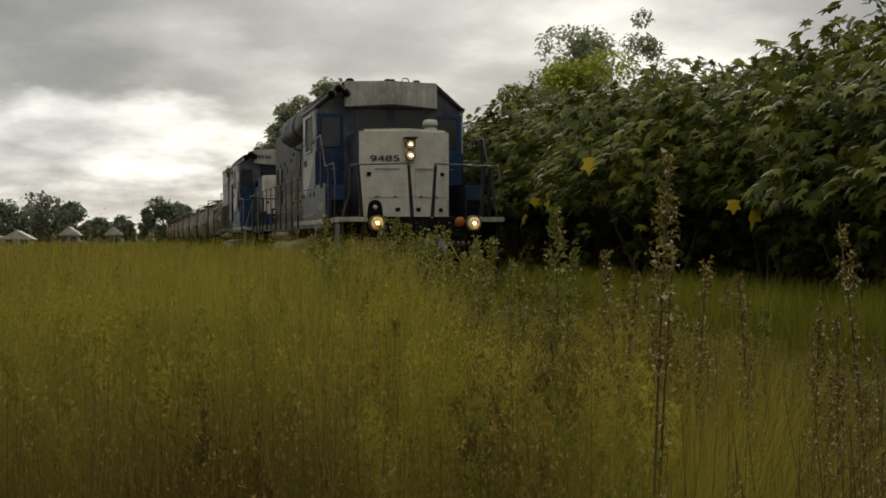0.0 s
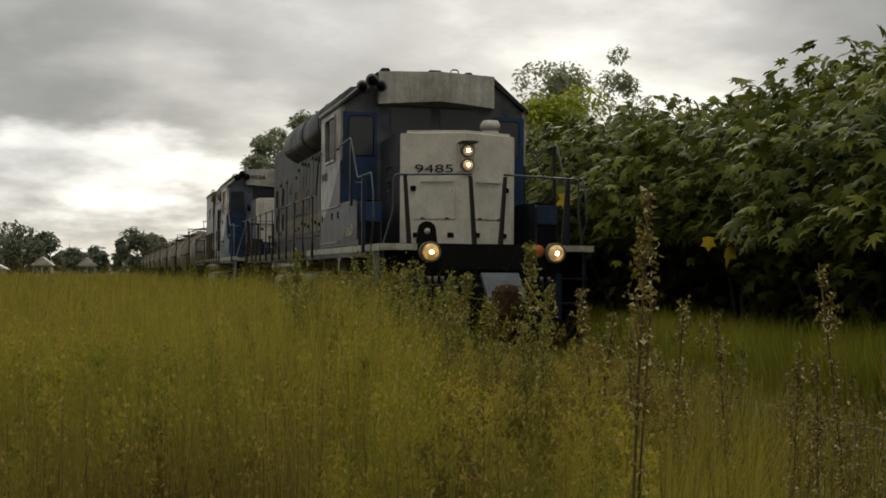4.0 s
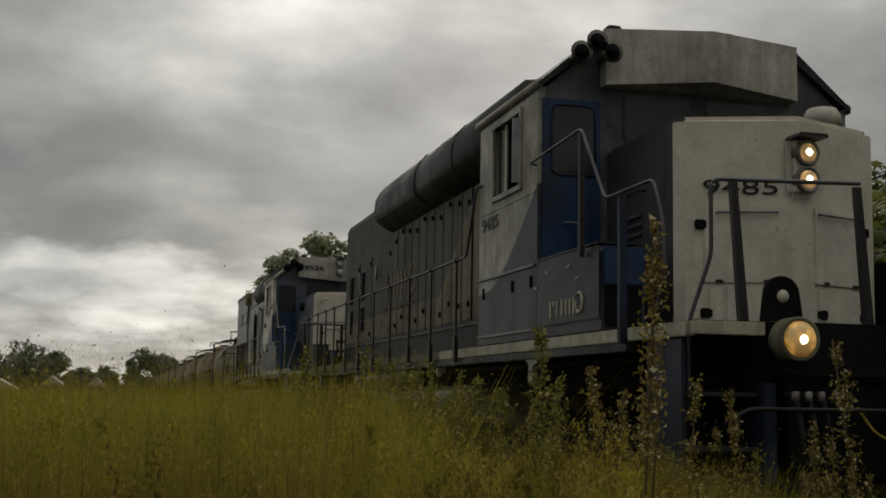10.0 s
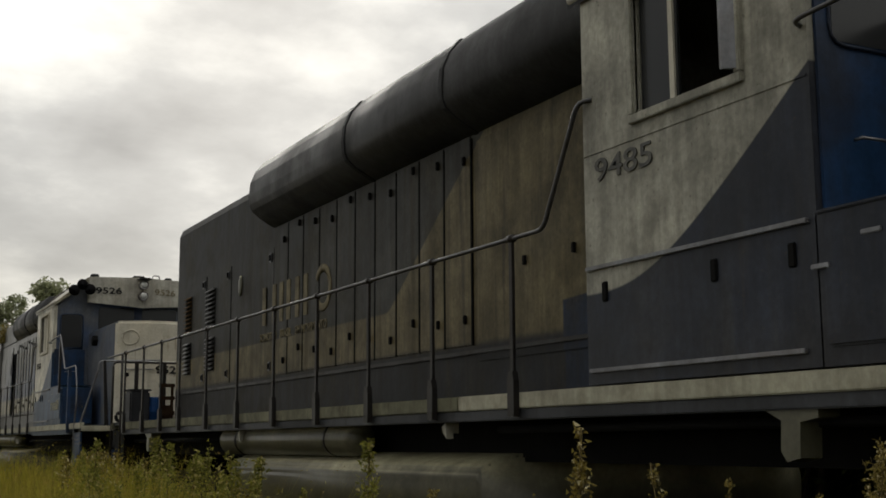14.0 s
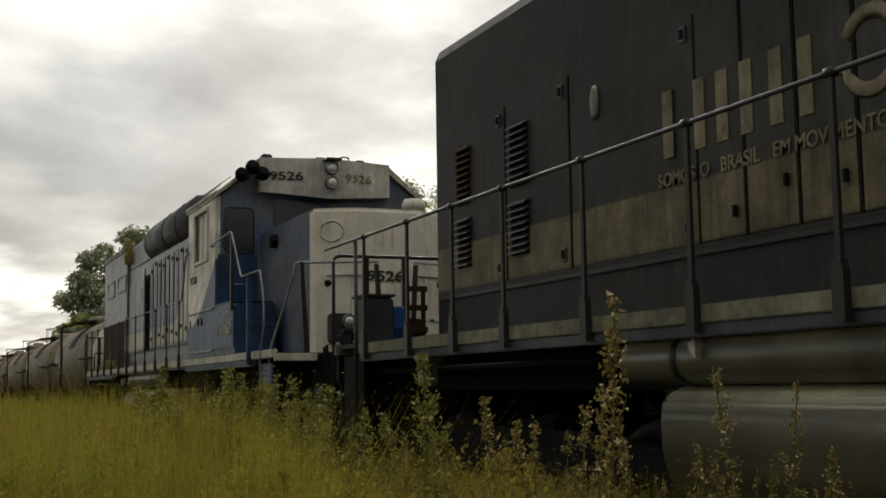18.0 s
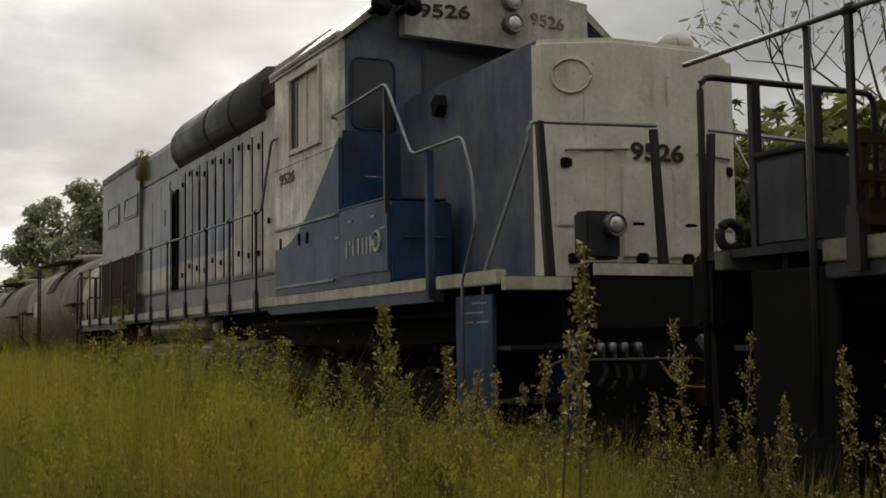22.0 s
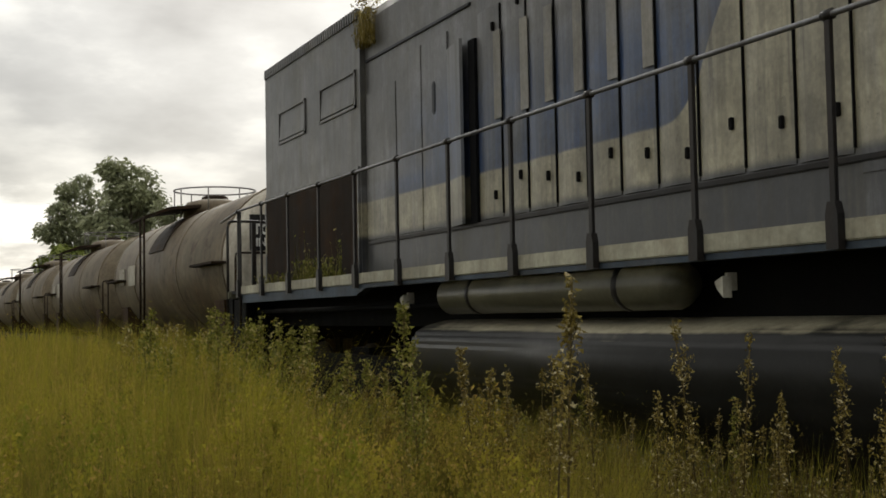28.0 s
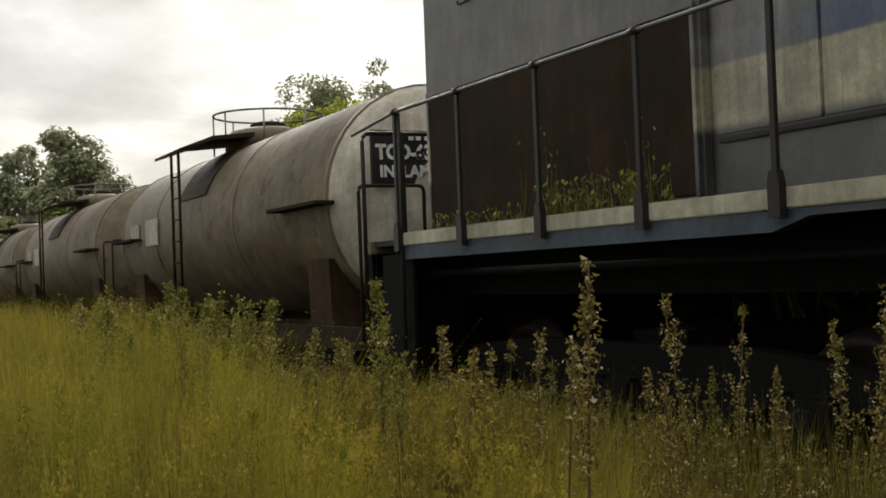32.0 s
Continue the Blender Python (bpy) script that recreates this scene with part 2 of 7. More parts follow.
def tank_paint():
    """Old tank paint: broad rust and dust patches, darker below, a few bare spots."""
    g = Nodes("rusty_tank_paint", 0.65)
    col = g.mix(g.step(g.noise(0.55, 6, 0.6), 0.38, 0.64), (0.165, 0.136, 0.090), (0.092, 0.068, 0.042))
    col = g.mix(g.math("MULTIPLY", g.step(g.noise(0.9, 6, 0.65), 0.52, 0.68), 0.6), col, (0.185, 0.165, 0.118))
    col = g.mix(g.math("MULTIPLY", g.step(g.noise(2.6, 6, 0.7), 0.53, 0.66), 0.8), col, (0.050, 0.028, 0.016))
    col = g.mix(g.math("MULTIPLY", g.random(), 0.25), col, (0.17, 0.14, 0.10))
    col = g.grime(col, 0.9, False)
    g.bump(g.noise(1.5, 5), 0.4, 0.03)
    g.bsdf.inputs["Specular IOR Level"].default_value = 0.22
    return g.done(col, 0.55)


SWEEP2 = (-1.5, 16.6)
NAVY, KHAKI, SLATE = (0.012, 0.021, 0.044), (0.132, 0.109, 0.058), (0.037, 0.037, 0.033)


def livery(name, grey, blue, fade):
    """Grey bodyside with a blue sweep that falls away from the cab, streaked with soot and dust."""
    g = Nodes(name, 0.5)
    edge = g.math("SMOOTH_MAX", g.math("MULTIPLY_ADD", g.y, -0.64, 5.72), g.math("MULTIPLY_ADD", g.y, -0.04, 2.76), 0.45)
    edge = g.math("SUBTRACT", edge, g.math("MULTIPLY", g.math("SINE", g.math("MULTIPLY_ADD", g.y, 1.9, -6.6)), 0.06))
    is_blue = g.step(g.math("SUBTRACT", edge, g.z), -0.01, 0.01)
    col = g.mix(is_blue, grey, blue)
    patch = g.step(g.noise(1.3, 6, 0.65), 0.40, 0.75)
    streak = g.step(g.noise(4.0, 5, 0.6, (1.0, 1.0, 0.1)), 0.42, 0.78)
    soot = g.math("MULTIPLY", g.math("MAXIMUM", patch, streak), fade)
    col = g.mix(soot, col, (0.050, 0.044, 0.032))
    run = g.math("MULTIPLY", g.step(g.noise(9.0, 4, 0.6, (1.0, 1.0, 0.05)), 0.58, 0.76), g.step(g.noise(0.9, 4), 0.4, 0.65))
    col = g.mix(g.math("MULTIPLY", run, 0.6), col, (0.045, 0.032, 0.02))
    col = g.mix(g.math("MULTIPLY", g.step(g.noise(22, 5, 0.7), 0.60, 0.70), 0.55), col, (0.05, 0.04, 0.03))
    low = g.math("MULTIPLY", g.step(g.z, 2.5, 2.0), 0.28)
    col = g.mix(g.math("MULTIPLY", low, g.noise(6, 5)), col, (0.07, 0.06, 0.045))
    col = g.grime(col, 1.0)
    g.bump(g.noise(2.2, 3), 0.3, 0.02)
    g.bsdf.inputs["Specular IOR Level"].default_value = 0.22
    return g.done(col, g.math("MULTIPLY_ADD", soot, 0.3, 0.36))


def hood_paint(name, base, upper, band, low, top, foot):
    """Long hood: dark sole band, dusty band, faded sweep above it and a sooty top."""
    g = Nodes(name, 0.6)
    wave = g.math("MULTIPLY", g.math("SUBTRACT", g.noise(3.0, 3), 0.5), 0.08)
    z = g.math("ADD", g.z, wave)
    sweep = g.math("SMOOTH_MAX", g.math("MULTIPLY_ADD", g.y, *(SWEEP2 if band else (-0.72, 10.05))), 2.88 if band else 2.93, 0.35 if band else 0.1)
    is_up = g.step(g.math("SUBTRACT", g.z, sweep), -0.015, 0.015)
    col = g.mix(is_up, base, upper)
    if band:  # the sweep was blue once; it survives low down and near the cab, in vertical streaks
        left = g.math("MULTIPLY", g.step(g.y, 15.0, 13.6), g.step(g.z, 4.1, 3.35))
        left = g.math("MULTIPLY", left, g.step(g.noise(3.0, 4, 0.6, (1.0, 1.0, 0.12)), 0.24, 0.44))
        col = g.mix(g.math("MULTIPLY", left, is_up), col, band)
    col = g.mix(g.step(g.z, 2.55, 2.47), col, low)
    col = g.mix(g.math("MULTIPLY", g.step(g.y, 6.80, 6.77), g.step(g.math("MULTIPLY_ADD", g.y, 0.06, g.z), 3.15, 3.13)), col, foot)
    col = g.mix(g.math("MULTIPLY", g.step(g.y, *((12.4, 15.0) if band else (13.28, 13.32))), g.step(z, *((3.0, 3.1) if band else (4.08, 4.2)))), col, top)
    if not band:  # exhaust soot has settled round the fans
        col = g.mix(g.math("MULTIPLY", g.math("MULTIPLY", g.step(g.y, 11.0, 15.0), is_up), g.math("MULTIPLY_ADD", g.noise(1.2, 4), 0.6, 0.45)), col, (0.006, 0.006, 0.006))
    streak = g.step(g.noise(5.0, 5, 0.65, (1.0, 1.0, 0.08)), 0.45, 0.72)
    patch = g.step(g.noise(1.6, 6, 0.65), 0.45, 0.7)
    soot = g.math("MULTIPLY", g.math("MAXIMUM", streak, patch), 0.55)
    col = g.mix(soot, col, tuple(c * 0.35 for c in base))
    bleach = g.math("MULTIPLY", g.step(g.noise(3.2, 5, 0.65, (1.0, 1.0, 0.15)), 0.54, 0.74), 0.45 if band else 0.06)
    col = g.mix(bleach, col, g.mix(0.5, col, (0.42, 0.42, 0.44)))
    run = g.math("MULTIPLY", g.step(g.noise(10.0, 4, 0.6, (1.0, 1.0, 0.04)), 0.58, 0.74), 0.6)
    col = g.mix(run, col, (0.04, 0.032, 0.024))
    col = g.mix(g.math("MULTIPLY", g.step(g.noise(18, 5, 0.7), 0.60, 0.70), 0.5), col, (0.04, 0.032, 0.025))
    col = g.mix(0.3, col, g.mix(g.noise(40, 3), (0.55, 0.55, 0.55), (1.0, 1.0, 1.0)), "MULTIPLY")
    col = g.grime(col, 1.0)
    g.bump(g.noise(2.6, 4), 0.35, 0.02)
    g.bsdf.inputs["Specular IOR Level"].default_value = 0.8 if band else 0.15
    return g.done(col, g.math("MULTIPLY_ADD", soot, 0.20, 0.35 if band else 0.46))


def top_lit_dusty_tank(name, base, dust, lie_from=0.2):
    """Dusty tank paint; sky light is painted in, with the dust, where metal faces up."""
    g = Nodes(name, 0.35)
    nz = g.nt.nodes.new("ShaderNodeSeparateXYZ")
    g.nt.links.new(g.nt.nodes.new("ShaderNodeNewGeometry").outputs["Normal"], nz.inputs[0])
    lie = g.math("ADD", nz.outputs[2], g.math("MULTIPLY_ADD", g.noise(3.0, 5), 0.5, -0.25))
    # pale colour on upward faces: dust plus the sky's light put into the paint
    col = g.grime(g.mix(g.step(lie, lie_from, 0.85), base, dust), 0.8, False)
    g.bump(g.noise(9.0, 4), 0.25, 0.01)
    g.bsdf.inputs["Specular IOR Level"].default_value = 0.4
    return g.done(col, g.math("MULTIPLY_ADD", g.step(lie, 0.1, 0.75), 0.3, 0.32))


def sheen(name, base):
    """Dark paint that still shines where it is seen at a slant, under uneven soot."""
    g = Nodes(name, 0.36)
    g.bump(g.noise(2.0, 4), 0.25, 0.02)
    g.bsdf.inputs["Specular IOR Level"].default_value = 0.3
    dull = g.step(g.noise(1.4, 5, 0.6), 0.4, 0.65)
    return g.done(g.grime(base, 0.9), g.math("MULTIPLY_ADD", dull, 0.2, 0.48))


def plain_glass():
    g = Nodes("window_glass", 0.05)
    g.bsdf.inputs["Specular IOR Level"].default_value = 0.4
    return g.done((0.022, 0.023, 0.024), g.math("MULTIPLY_ADD", g.noise(3.0, 4), 0.3, 0.05))


def glowing(name, colour, power):
    g = Nodes(name, 0.2)
    g.bsdf.inputs["Emission Color"].default_value = (*colour, 1)
    g.put(g.math("MULTIPLY_ADD", g.step(g.noise(11.0, 3), 0.38, 0.70), power * 1.7, power * 0.45) if power < 1 else power, g.bsdf.inputs["Emission Strength"])
    return g.done((0.55, 0.42, 0.2))


def leafy(name, dark, light, dry=None, gloss=0.5, through_light=0.25, straw=None):
    g = Nodes(name, gloss)
    r = g.random(True)
    col = g.mix(r, dark, light)
    if straw:  # blades go darker brown low down, then tufts of greener, yellower and browner grass
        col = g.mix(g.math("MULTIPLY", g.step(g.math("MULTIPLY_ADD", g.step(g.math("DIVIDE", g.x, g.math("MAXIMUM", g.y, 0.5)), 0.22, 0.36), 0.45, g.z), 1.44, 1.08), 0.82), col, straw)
        col = g.mix(g.math("MULTIPLY", g.step(g.noise(1.7, 5, 0.6, (1.0, 1.0, 0.35)), 0.46, 0.60), 0.65), col, (0.17, 0.20, 0.022))
        col = g.mix(g.math("MULTIPLY", g.step(g.noise(1.1, 5, 0.6, (1.0, 1.0, 0.3)), 0.52, 0.64), 0.7), col, (0.44, 0.36, 0.048))
        col = g.mix(g.math("MULTIPLY", g.step(g.noise(0.8, 5, 0.6, (1.0, 1.0, 0.4)), 0.48, 0.64), 0.85), col, tuple(c * 0.8 for c in straw))
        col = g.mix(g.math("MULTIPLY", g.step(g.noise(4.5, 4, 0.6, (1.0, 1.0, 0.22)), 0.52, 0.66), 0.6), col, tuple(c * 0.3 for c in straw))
    if dry:
        col = g.mix(g.step(r, 0.86, 0.9), col, dry)
    if not straw:
        col = g.mix(g.math("MULTIPLY", g.noise(0.7, 3), 0.6), col, tuple(c * 0.55 for c in dark))
    g.bsdf.inputs["Specular IOR Level"].default_value = 0.12
    mat = g.done(col)
    thin = g.nt.nodes.new("ShaderNodeBsdfTranslucent")
    g.put(col, thin.inputs[0])
    add = g.nt.nodes.new("ShaderNodeMixShader")
    add.inputs[0].default_value = through_light
    g.nt.links.new(g.bsdf.outputs[0], add.inputs[1])
    g.nt.links.new(thin.outputs[0], add.inputs[2])
    g.nt.links.new(add.outputs[0], g.nt.nodes["Material Output"].inputs[0])
    return mat


M = {
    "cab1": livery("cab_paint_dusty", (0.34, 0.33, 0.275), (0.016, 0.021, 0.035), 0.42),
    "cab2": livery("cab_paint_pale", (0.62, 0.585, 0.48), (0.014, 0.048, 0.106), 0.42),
    "hood1": hood_paint("hood_paint_grimy", KHAKI, SLATE, None, (0.013, 0.014, 0.017), (0.012, 0.012, 0.012), NAVY),
    "hood2": hood_paint("hood_paint_faded", (0.33, 0.30, 0.205), (0.140, 0.139, 0.143), (0.020, 0.046, 0.115), (0.028, 0.030, 0.036), (0.082, 0.080, 0.076), (0.015, 0.055, 0.15)),
    "visor": worn("dull_grey_visor_paint", (0.40, 0.385, 0.335), (0.20, 0.175, 0.13), 0.55, 0.6, scale=1.2),
    "navy1": worn("navy_paint_grimy", NAVY, (0.022, 0.022, 0.022), 0.6, 0.4, scale=1.4),
    "navy2": worn("blue_paint", (0.015, 0.046, 0.115), (0.024, 0.028, 0.040), 0.85, 0.4, scale=1.4, cover=0.02),
    "slate": worn("grey_blue_flank_paint", (0.050, 0.053, 0.060), (0.018, 0.018, 0.020), 0.8, 0.4, scale=1.0, cover=0.06),
    "grey": nose_paint(),
    "soot": worn("sooty_roof_paint", (0.036, 0.037, 0.040), (0.015, 0.014, 0.012), 0.5, 0.6),
    "duct": sheen("sooty_duct_paint", (0.034, 0.034, 0.036)),
    "front1": worn("dusty_dark_cab_front", (0.034, 0.040, 0.056), (0.105, 0.105, 0.102), 0.85, 0.4, scale=1.3, cover=0.10),
    "stripe": worn("cream_stripe_paint", (0.40, 0.385, 0.295), (0.16, 0.13, 0.09), 0.45, 0.5, scale=2.5),
    "stripe_dull": worn("grimy_stripe_paint", (0.17, 0.165, 0.11), (0.05, 0.045, 0.035), 0.7, 0.6, scale=2.5),
    "rail": worn("handrail_paint", (0.022, 0.021, 0.021), (0.035, 0.024, 0.016), 0.6, 0.35),
    "rusty_slat": worn("rusty_slat", (0.085, 0.05, 0.018), (0.04, 0.022, 0.01), 0.6, 0.7),
    "rail_worn": worn("worn_dark_handrail", (0.075, 0.077, 0.085), (0.05, 0.036, 0.025), 0.6, 0.32, 0.3),
    "rail_pale": worn("bare_steel_handrail", (0.22, 0.225, 0.24), (0.12, 0.09, 0.07), 0.4, 0.4, 0.5),
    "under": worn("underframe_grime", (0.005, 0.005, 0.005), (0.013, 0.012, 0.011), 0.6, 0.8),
    "tank": top_lit_dusty_tank("top_lit_dusty_reservoir", (0.095, 0.090, 0.060), (0.46, 0.43, 0.30)),
    "flank2": worn("grimy_blue_flank_paint", (0.027, 0.056, 0.125), (0.115, 0.117, 0.122), 0.9, 0.4, scale=0.8, cover=0.13),
    "fuel": top_lit_dusty_tank("top_lit_dusty_olive_tank", (0.075, 0.070, 0.044), (0.40, 0.37, 0.24)),
    "fuel_dark": top_lit_dusty_tank("top_lit_dusty_black_tank", (0.012, 0.012, 0.011), (0.42, 0.38, 0.27), 0.6),
    "steel": worn("dull_steel", (0.20, 0.19, 0.18), (0.07, 0.045, 0.03), 0.6, 0.45, 0.8),
    "wheel": worn("rusty_wheel_steel", (0.022, 0.018, 0.015), (0.035, 0.018, 0.01), 0.6, 0.6, 0.5),
    "rust": worn("rusty_cast_steel", (0.050, 0.029, 0.015), (0.03, 0.018, 0.01), 0.6, 0.75),
    "ink": worn("black_lettering", (0.012, 0.012, 0.013), (0.06, 0.055, 0.05), 0.3, 0.5),
    "white": worn("white_lettering", (0.62, 0.62, 0.60), (0.3, 0.27, 0.22), 0.3, 0.5),
    "faded": worn("faded_lettering", (0.19, 0.162, 0.10), (0.07, 0.06, 0.045), 0.7, 0.6, scale=5.0),
    "worn_cream": worn("worn_cream_marking", (0.30, 0.285, 0.25), (0.23, 0.23, 0.24), 0.7, 0.6, scale=4.0),
    "faded_ink": worn("faded_black_lettering", (0.07, 0.07, 0.068), (0.22, 0.21, 0.18), 0.6, 0.5, scale=6.0),
    "dark": worn("black_interior", (0.006, 0.006, 0.007), (0.01, 0.01, 0.01), 0.3, 0.9),
    "glass": plain_glass(),
    "lens_on": glowing("lit_headlight", (1.0, 0.55, 0.20), 0.30),
    "lens_warm": glowing("lit_ditch_light", (1.0, 0.50, 0.10), 0.32),
    "bulb": glowing("lit_bulb", (1.0, 0.80, 0.42), 14.0),
    "lens_off": worn("clear_lens", (0.55, 0.55, 0.52), (0.2, 0.2, 0.18), 0.3, 0.12, 0.4),
    "red": worn("orange_lens", (0.34, 0.095, 0.02), (0.16, 0.04, 0.012), 0.4, 0.3),
    "rubber": worn("hose_rubber", (0.02, 0.02, 0.02), (0.05, 0.045, 0.035), 0.5, 0.7),
    "plate": worn("worn_grey_plate", (0.10, 0.112, 0.128), (0.045, 0.045, 0.045), 0.5, 0.4, scale=4.0),
    "sill2": worn("dull_blue_grey_sill_paint", (0.050, 0.070, 0.095), (0.10, 0.10, 0.095), 0.6, 0.5, scale=1.5),
    "drum": worn("bright_blue_plastic", (0.015, 0.09, 0.30), (0.03, 0.06, 0.12), 0.4, 0.4),
    "yellow": worn("yellow_hose", (0.35, 0.26, 0.04), (0.1, 0.07, 0.03), 0.5, 0.6),
    "wagon": tank_paint(),
    "wagon_end": worn("grey_tank_end_paint", (0.46, 0.43, 0.36), (0.17, 0.12, 0.08), 0.45, 0.5, scale=1.2),
    "skirt": worn("dark_rusted_sheet", (0.040, 0.027, 0.018), (0.085, 0.055, 0.034), 0.7, 0.6, scale=2.0),
    "wagon_frame": worn("rust_brown_frame", (0.022, 0.015, 0.010), (0.05, 0.026, 0.012), 0.6, 0.75),
    "patch": worn("cream_panel_paint", (0.45, 0.43, 0.36), (0.15, 0.11, 0.08), 0.4, 0.6),
}


# ---- mesh helpers ----
def part(name, bm, material, parent=None, label="", smooth=False):
    """Links a bmesh as one mesh object, under a thing or a part if a parent is given."""
    me = bpy.data.meshes.new(name)
    bmesh.ops.recalc_face_normals(bm, faces=bm.faces)
    bm.to_mesh(me)
    bm.free()
    for m in material if isinstance(material, list) else [material]:
        me.materials.append(m)
    if smooth:
        me.shade_smooth()
    ob = new(name, me)
    if parent:
        ob.parent = parent
    if label:
        tagged(ob, label)
    return ob


def thing(name, at, label, category, group="", kind=""):
    ob = new(name)
    ob.location = at
    return tagged(ob, label, category, group, kind)


def shared(name, mesh, at, parent, rot=None):
    """One more object on a mesh that exists already."""
    ob = new(name, mesh)
    ob.parent = parent
    ob.location = at
    if rot:
        ob.rotation_euler = rot
    return ob


def box(bm, x0, x1, y0, y1, z0, z1, bevel=0.0, mat=0):
    vs = [bm.verts.new((x, y, z)) for x in (x0, x1) for y in (y0, y1) for z in (z0, z1)]
    fs = [bm.faces.new([vs[i] for i in q]) for q in ((0, 1, 3, 2), (4, 6, 7, 5), (0, 4, 5, 1), (2, 3, 7, 6), (0, 2, 6, 4), (1, 5, 7, 3))]
    for f in fs:
        f.material_index = mat
    if bevel:
        es = list({e for f in fs for e in f.edges})
        bmesh.ops.bevel(bm, geom=es, offset=bevel, segments=2, affect="EDGES", material=-1)
    return bm


def prism(bm, outline, a, b, axis, mat=0):
    """Extrudes a 2D outline from a to b. axis 'x': outline is (y, z); 'y': (x, z); 'z': (x, y)."""
    put = {"x": lambda p, w: (w, p[0], p[1]), "y": lambda p, w: (p[0], w, p[1]), "z": lambda p, w: (p[0], p[1], w)}[axis]
    lo, hi = [bm.verts.new(put(p, a)) for p in outline], [bm.verts.new(put(p, b)) for p in outline]
    n = len(outline)
    fs = [bm.faces.new(lo), bm.faces.new(hi[::-1])]
    fs += [bm.faces.new((lo[i], lo[(i + 1) % n], hi[(i + 1) % n], hi[i])) for i in range(n)]
    for f in fs:
        f.material_index = mat
    return bm


def tube(bm, points, r, sides=8, mat=0):
    """A pipe along a line of points, with closed ends."""
    pts = [Vector(p) for p in points]
    rings = []
    for i, p in enumerate(pts):
        way = (pts[min(i + 1, len(pts) - 1)] - pts[max(i - 1, 0)]).normalized()
        side = way.cross(Vector((0, 0, 1)) if abs(way.z) < 0.9 else Vector((1, 0, 0))).normalized()
        up = side.cross(way)
        rings.append([bm.verts.new(p + r * (math.cos(a) * side + math.sin(a) * up)) for a in (2 * math.pi * k / sides for k in range(sides))])
    fs = []
    for a, b in zip(rings, rings[1:]):
        fs += [bm.faces.new((a[k], a[(k + 1) % sides], b[(k + 1) % sides], b[k])) for k in range(sides)]
    fs += [bm.faces.new(rings[0][::-1]), bm.faces.new(rings[-1])]
    for f in fs:
        f.material_index, f.smooth = mat, True
    return bm


def rounded(points, r=0.08, steps=3):
    """The same line with its corners rounded off."""
    pts = [Vector(p) for p in points]
    out = [pts[0]]
    for a, b, c in zip(pts, pts[1:], pts[2:]):
        ra, rc = min(r, (a - b).length / 2.1), min(r, (c - b).length / 2.1)
        s, e = b + (a - b).normalized() * ra, b + (c - b).normalized() * rc
        for k in range(steps + 1):
            t = k / steps
            out.append((1 - t) ** 2 * s + 2 * t * (1 - t) * b + t * t * e)
    return out + [pts[-1]]


def lathe(bm, profile, at, axis="z", sides=20, mat=0):
    """Turns a profile of (radius, height) about an axis through at."""
    turn = {"z": lambda r, a, h: (r * math.cos(a), r * math.sin(a), h), "y": lambda r, a, h: (r * math.cos(a), h, r * math.sin(a)),
            "x": lambda r, a, h: (h, r * math.cos(a), r * math.sin(a))}[axis]
    rings = [[bm.verts.new(Vector(at) + Vector(turn(max(r, 1e-4), 2 * math.pi * k / sides, h))) for k in range(sides)] for r, h in profile]
    fs = []
    for a, b in zip(rings, rings[1:]):
        fs += [bm.faces.new((a[k], a[(k + 1) % sides], b[(k + 1) % sides], b[k])) for k in range(sides)]
    fs += [bm.faces.new(rings[0][::-1]), bm.faces.new(rings[-1])]
    for f in fs:
        f.material_index, f.smooth = mat, True
    return bm


B = bmesh.new


def letters(text, size, at, turn, material, name="lettering", parent=None, squeeze=1.0, bold=0.006):
    """Raised writing with the built-in font, turned into a mesh."""
    cu = bpy.data.curves.new(name, "FONT")
    cu.body, cu.size, cu.extrude, cu.align_x, cu.offset = text, size, 0.004, "CENTER", bold
    ob = new(name, cu)
    dep = bpy.context.evaluated_depsgraph_get()
    me = bpy.data.meshes.new_from_object(ob.evaluated_get(dep))
    bpy.data.objects.remove(ob)
    me.materials.clear()
    me.materials.append(material)
    me.transform(pose(*at, *turn) @ Matrix.Diagonal((squeeze, 1, 1, 1)))
    made = new(name, me)
    made.parent = parent
    return made


# ---- the train: where its things stand at the start of the run ----
CENTRE, FRONT, PITCH = 5.66, 20.52, 20.98
NEAR, HOOD = -1.68, 0.95     # the cab's flank and half the hood's width
TRAIN = []                    # (thing, its y at the start)


def wheelset(parent, y, r, gauge=1.6):
    bm = B()
    for s in (-1, 1):
        c = s * gauge / 2
        lathe(bm, [(0.12, -0.09 * s), (r * 0.78, -0.07 * s), (r * 0.82, -0.07 * s), (r + 0.025, -0.06 * s), (r + 0.025, -0.03 * s), (r, -0.02 * s), (r - 0.01, 0.08 * s), (r * 0.84, 0.08 * s),
                   (r * 0.78, 0.02 * s), (0.16, 0.04 * s), (0.12, 0.10 * s)], (c, 0, 0), "x", 24)
    lathe(bm, [(0.09, -gauge / 2 - 0.2), (0.09, gauge / 2 + 0.2)], (0, 0, 0), "x", 12)
    ob = part("wheelset", bm, M["wheel"], parent)
    ob.location = (0, y, 0.30 + r)
    return ob


SPIN = []


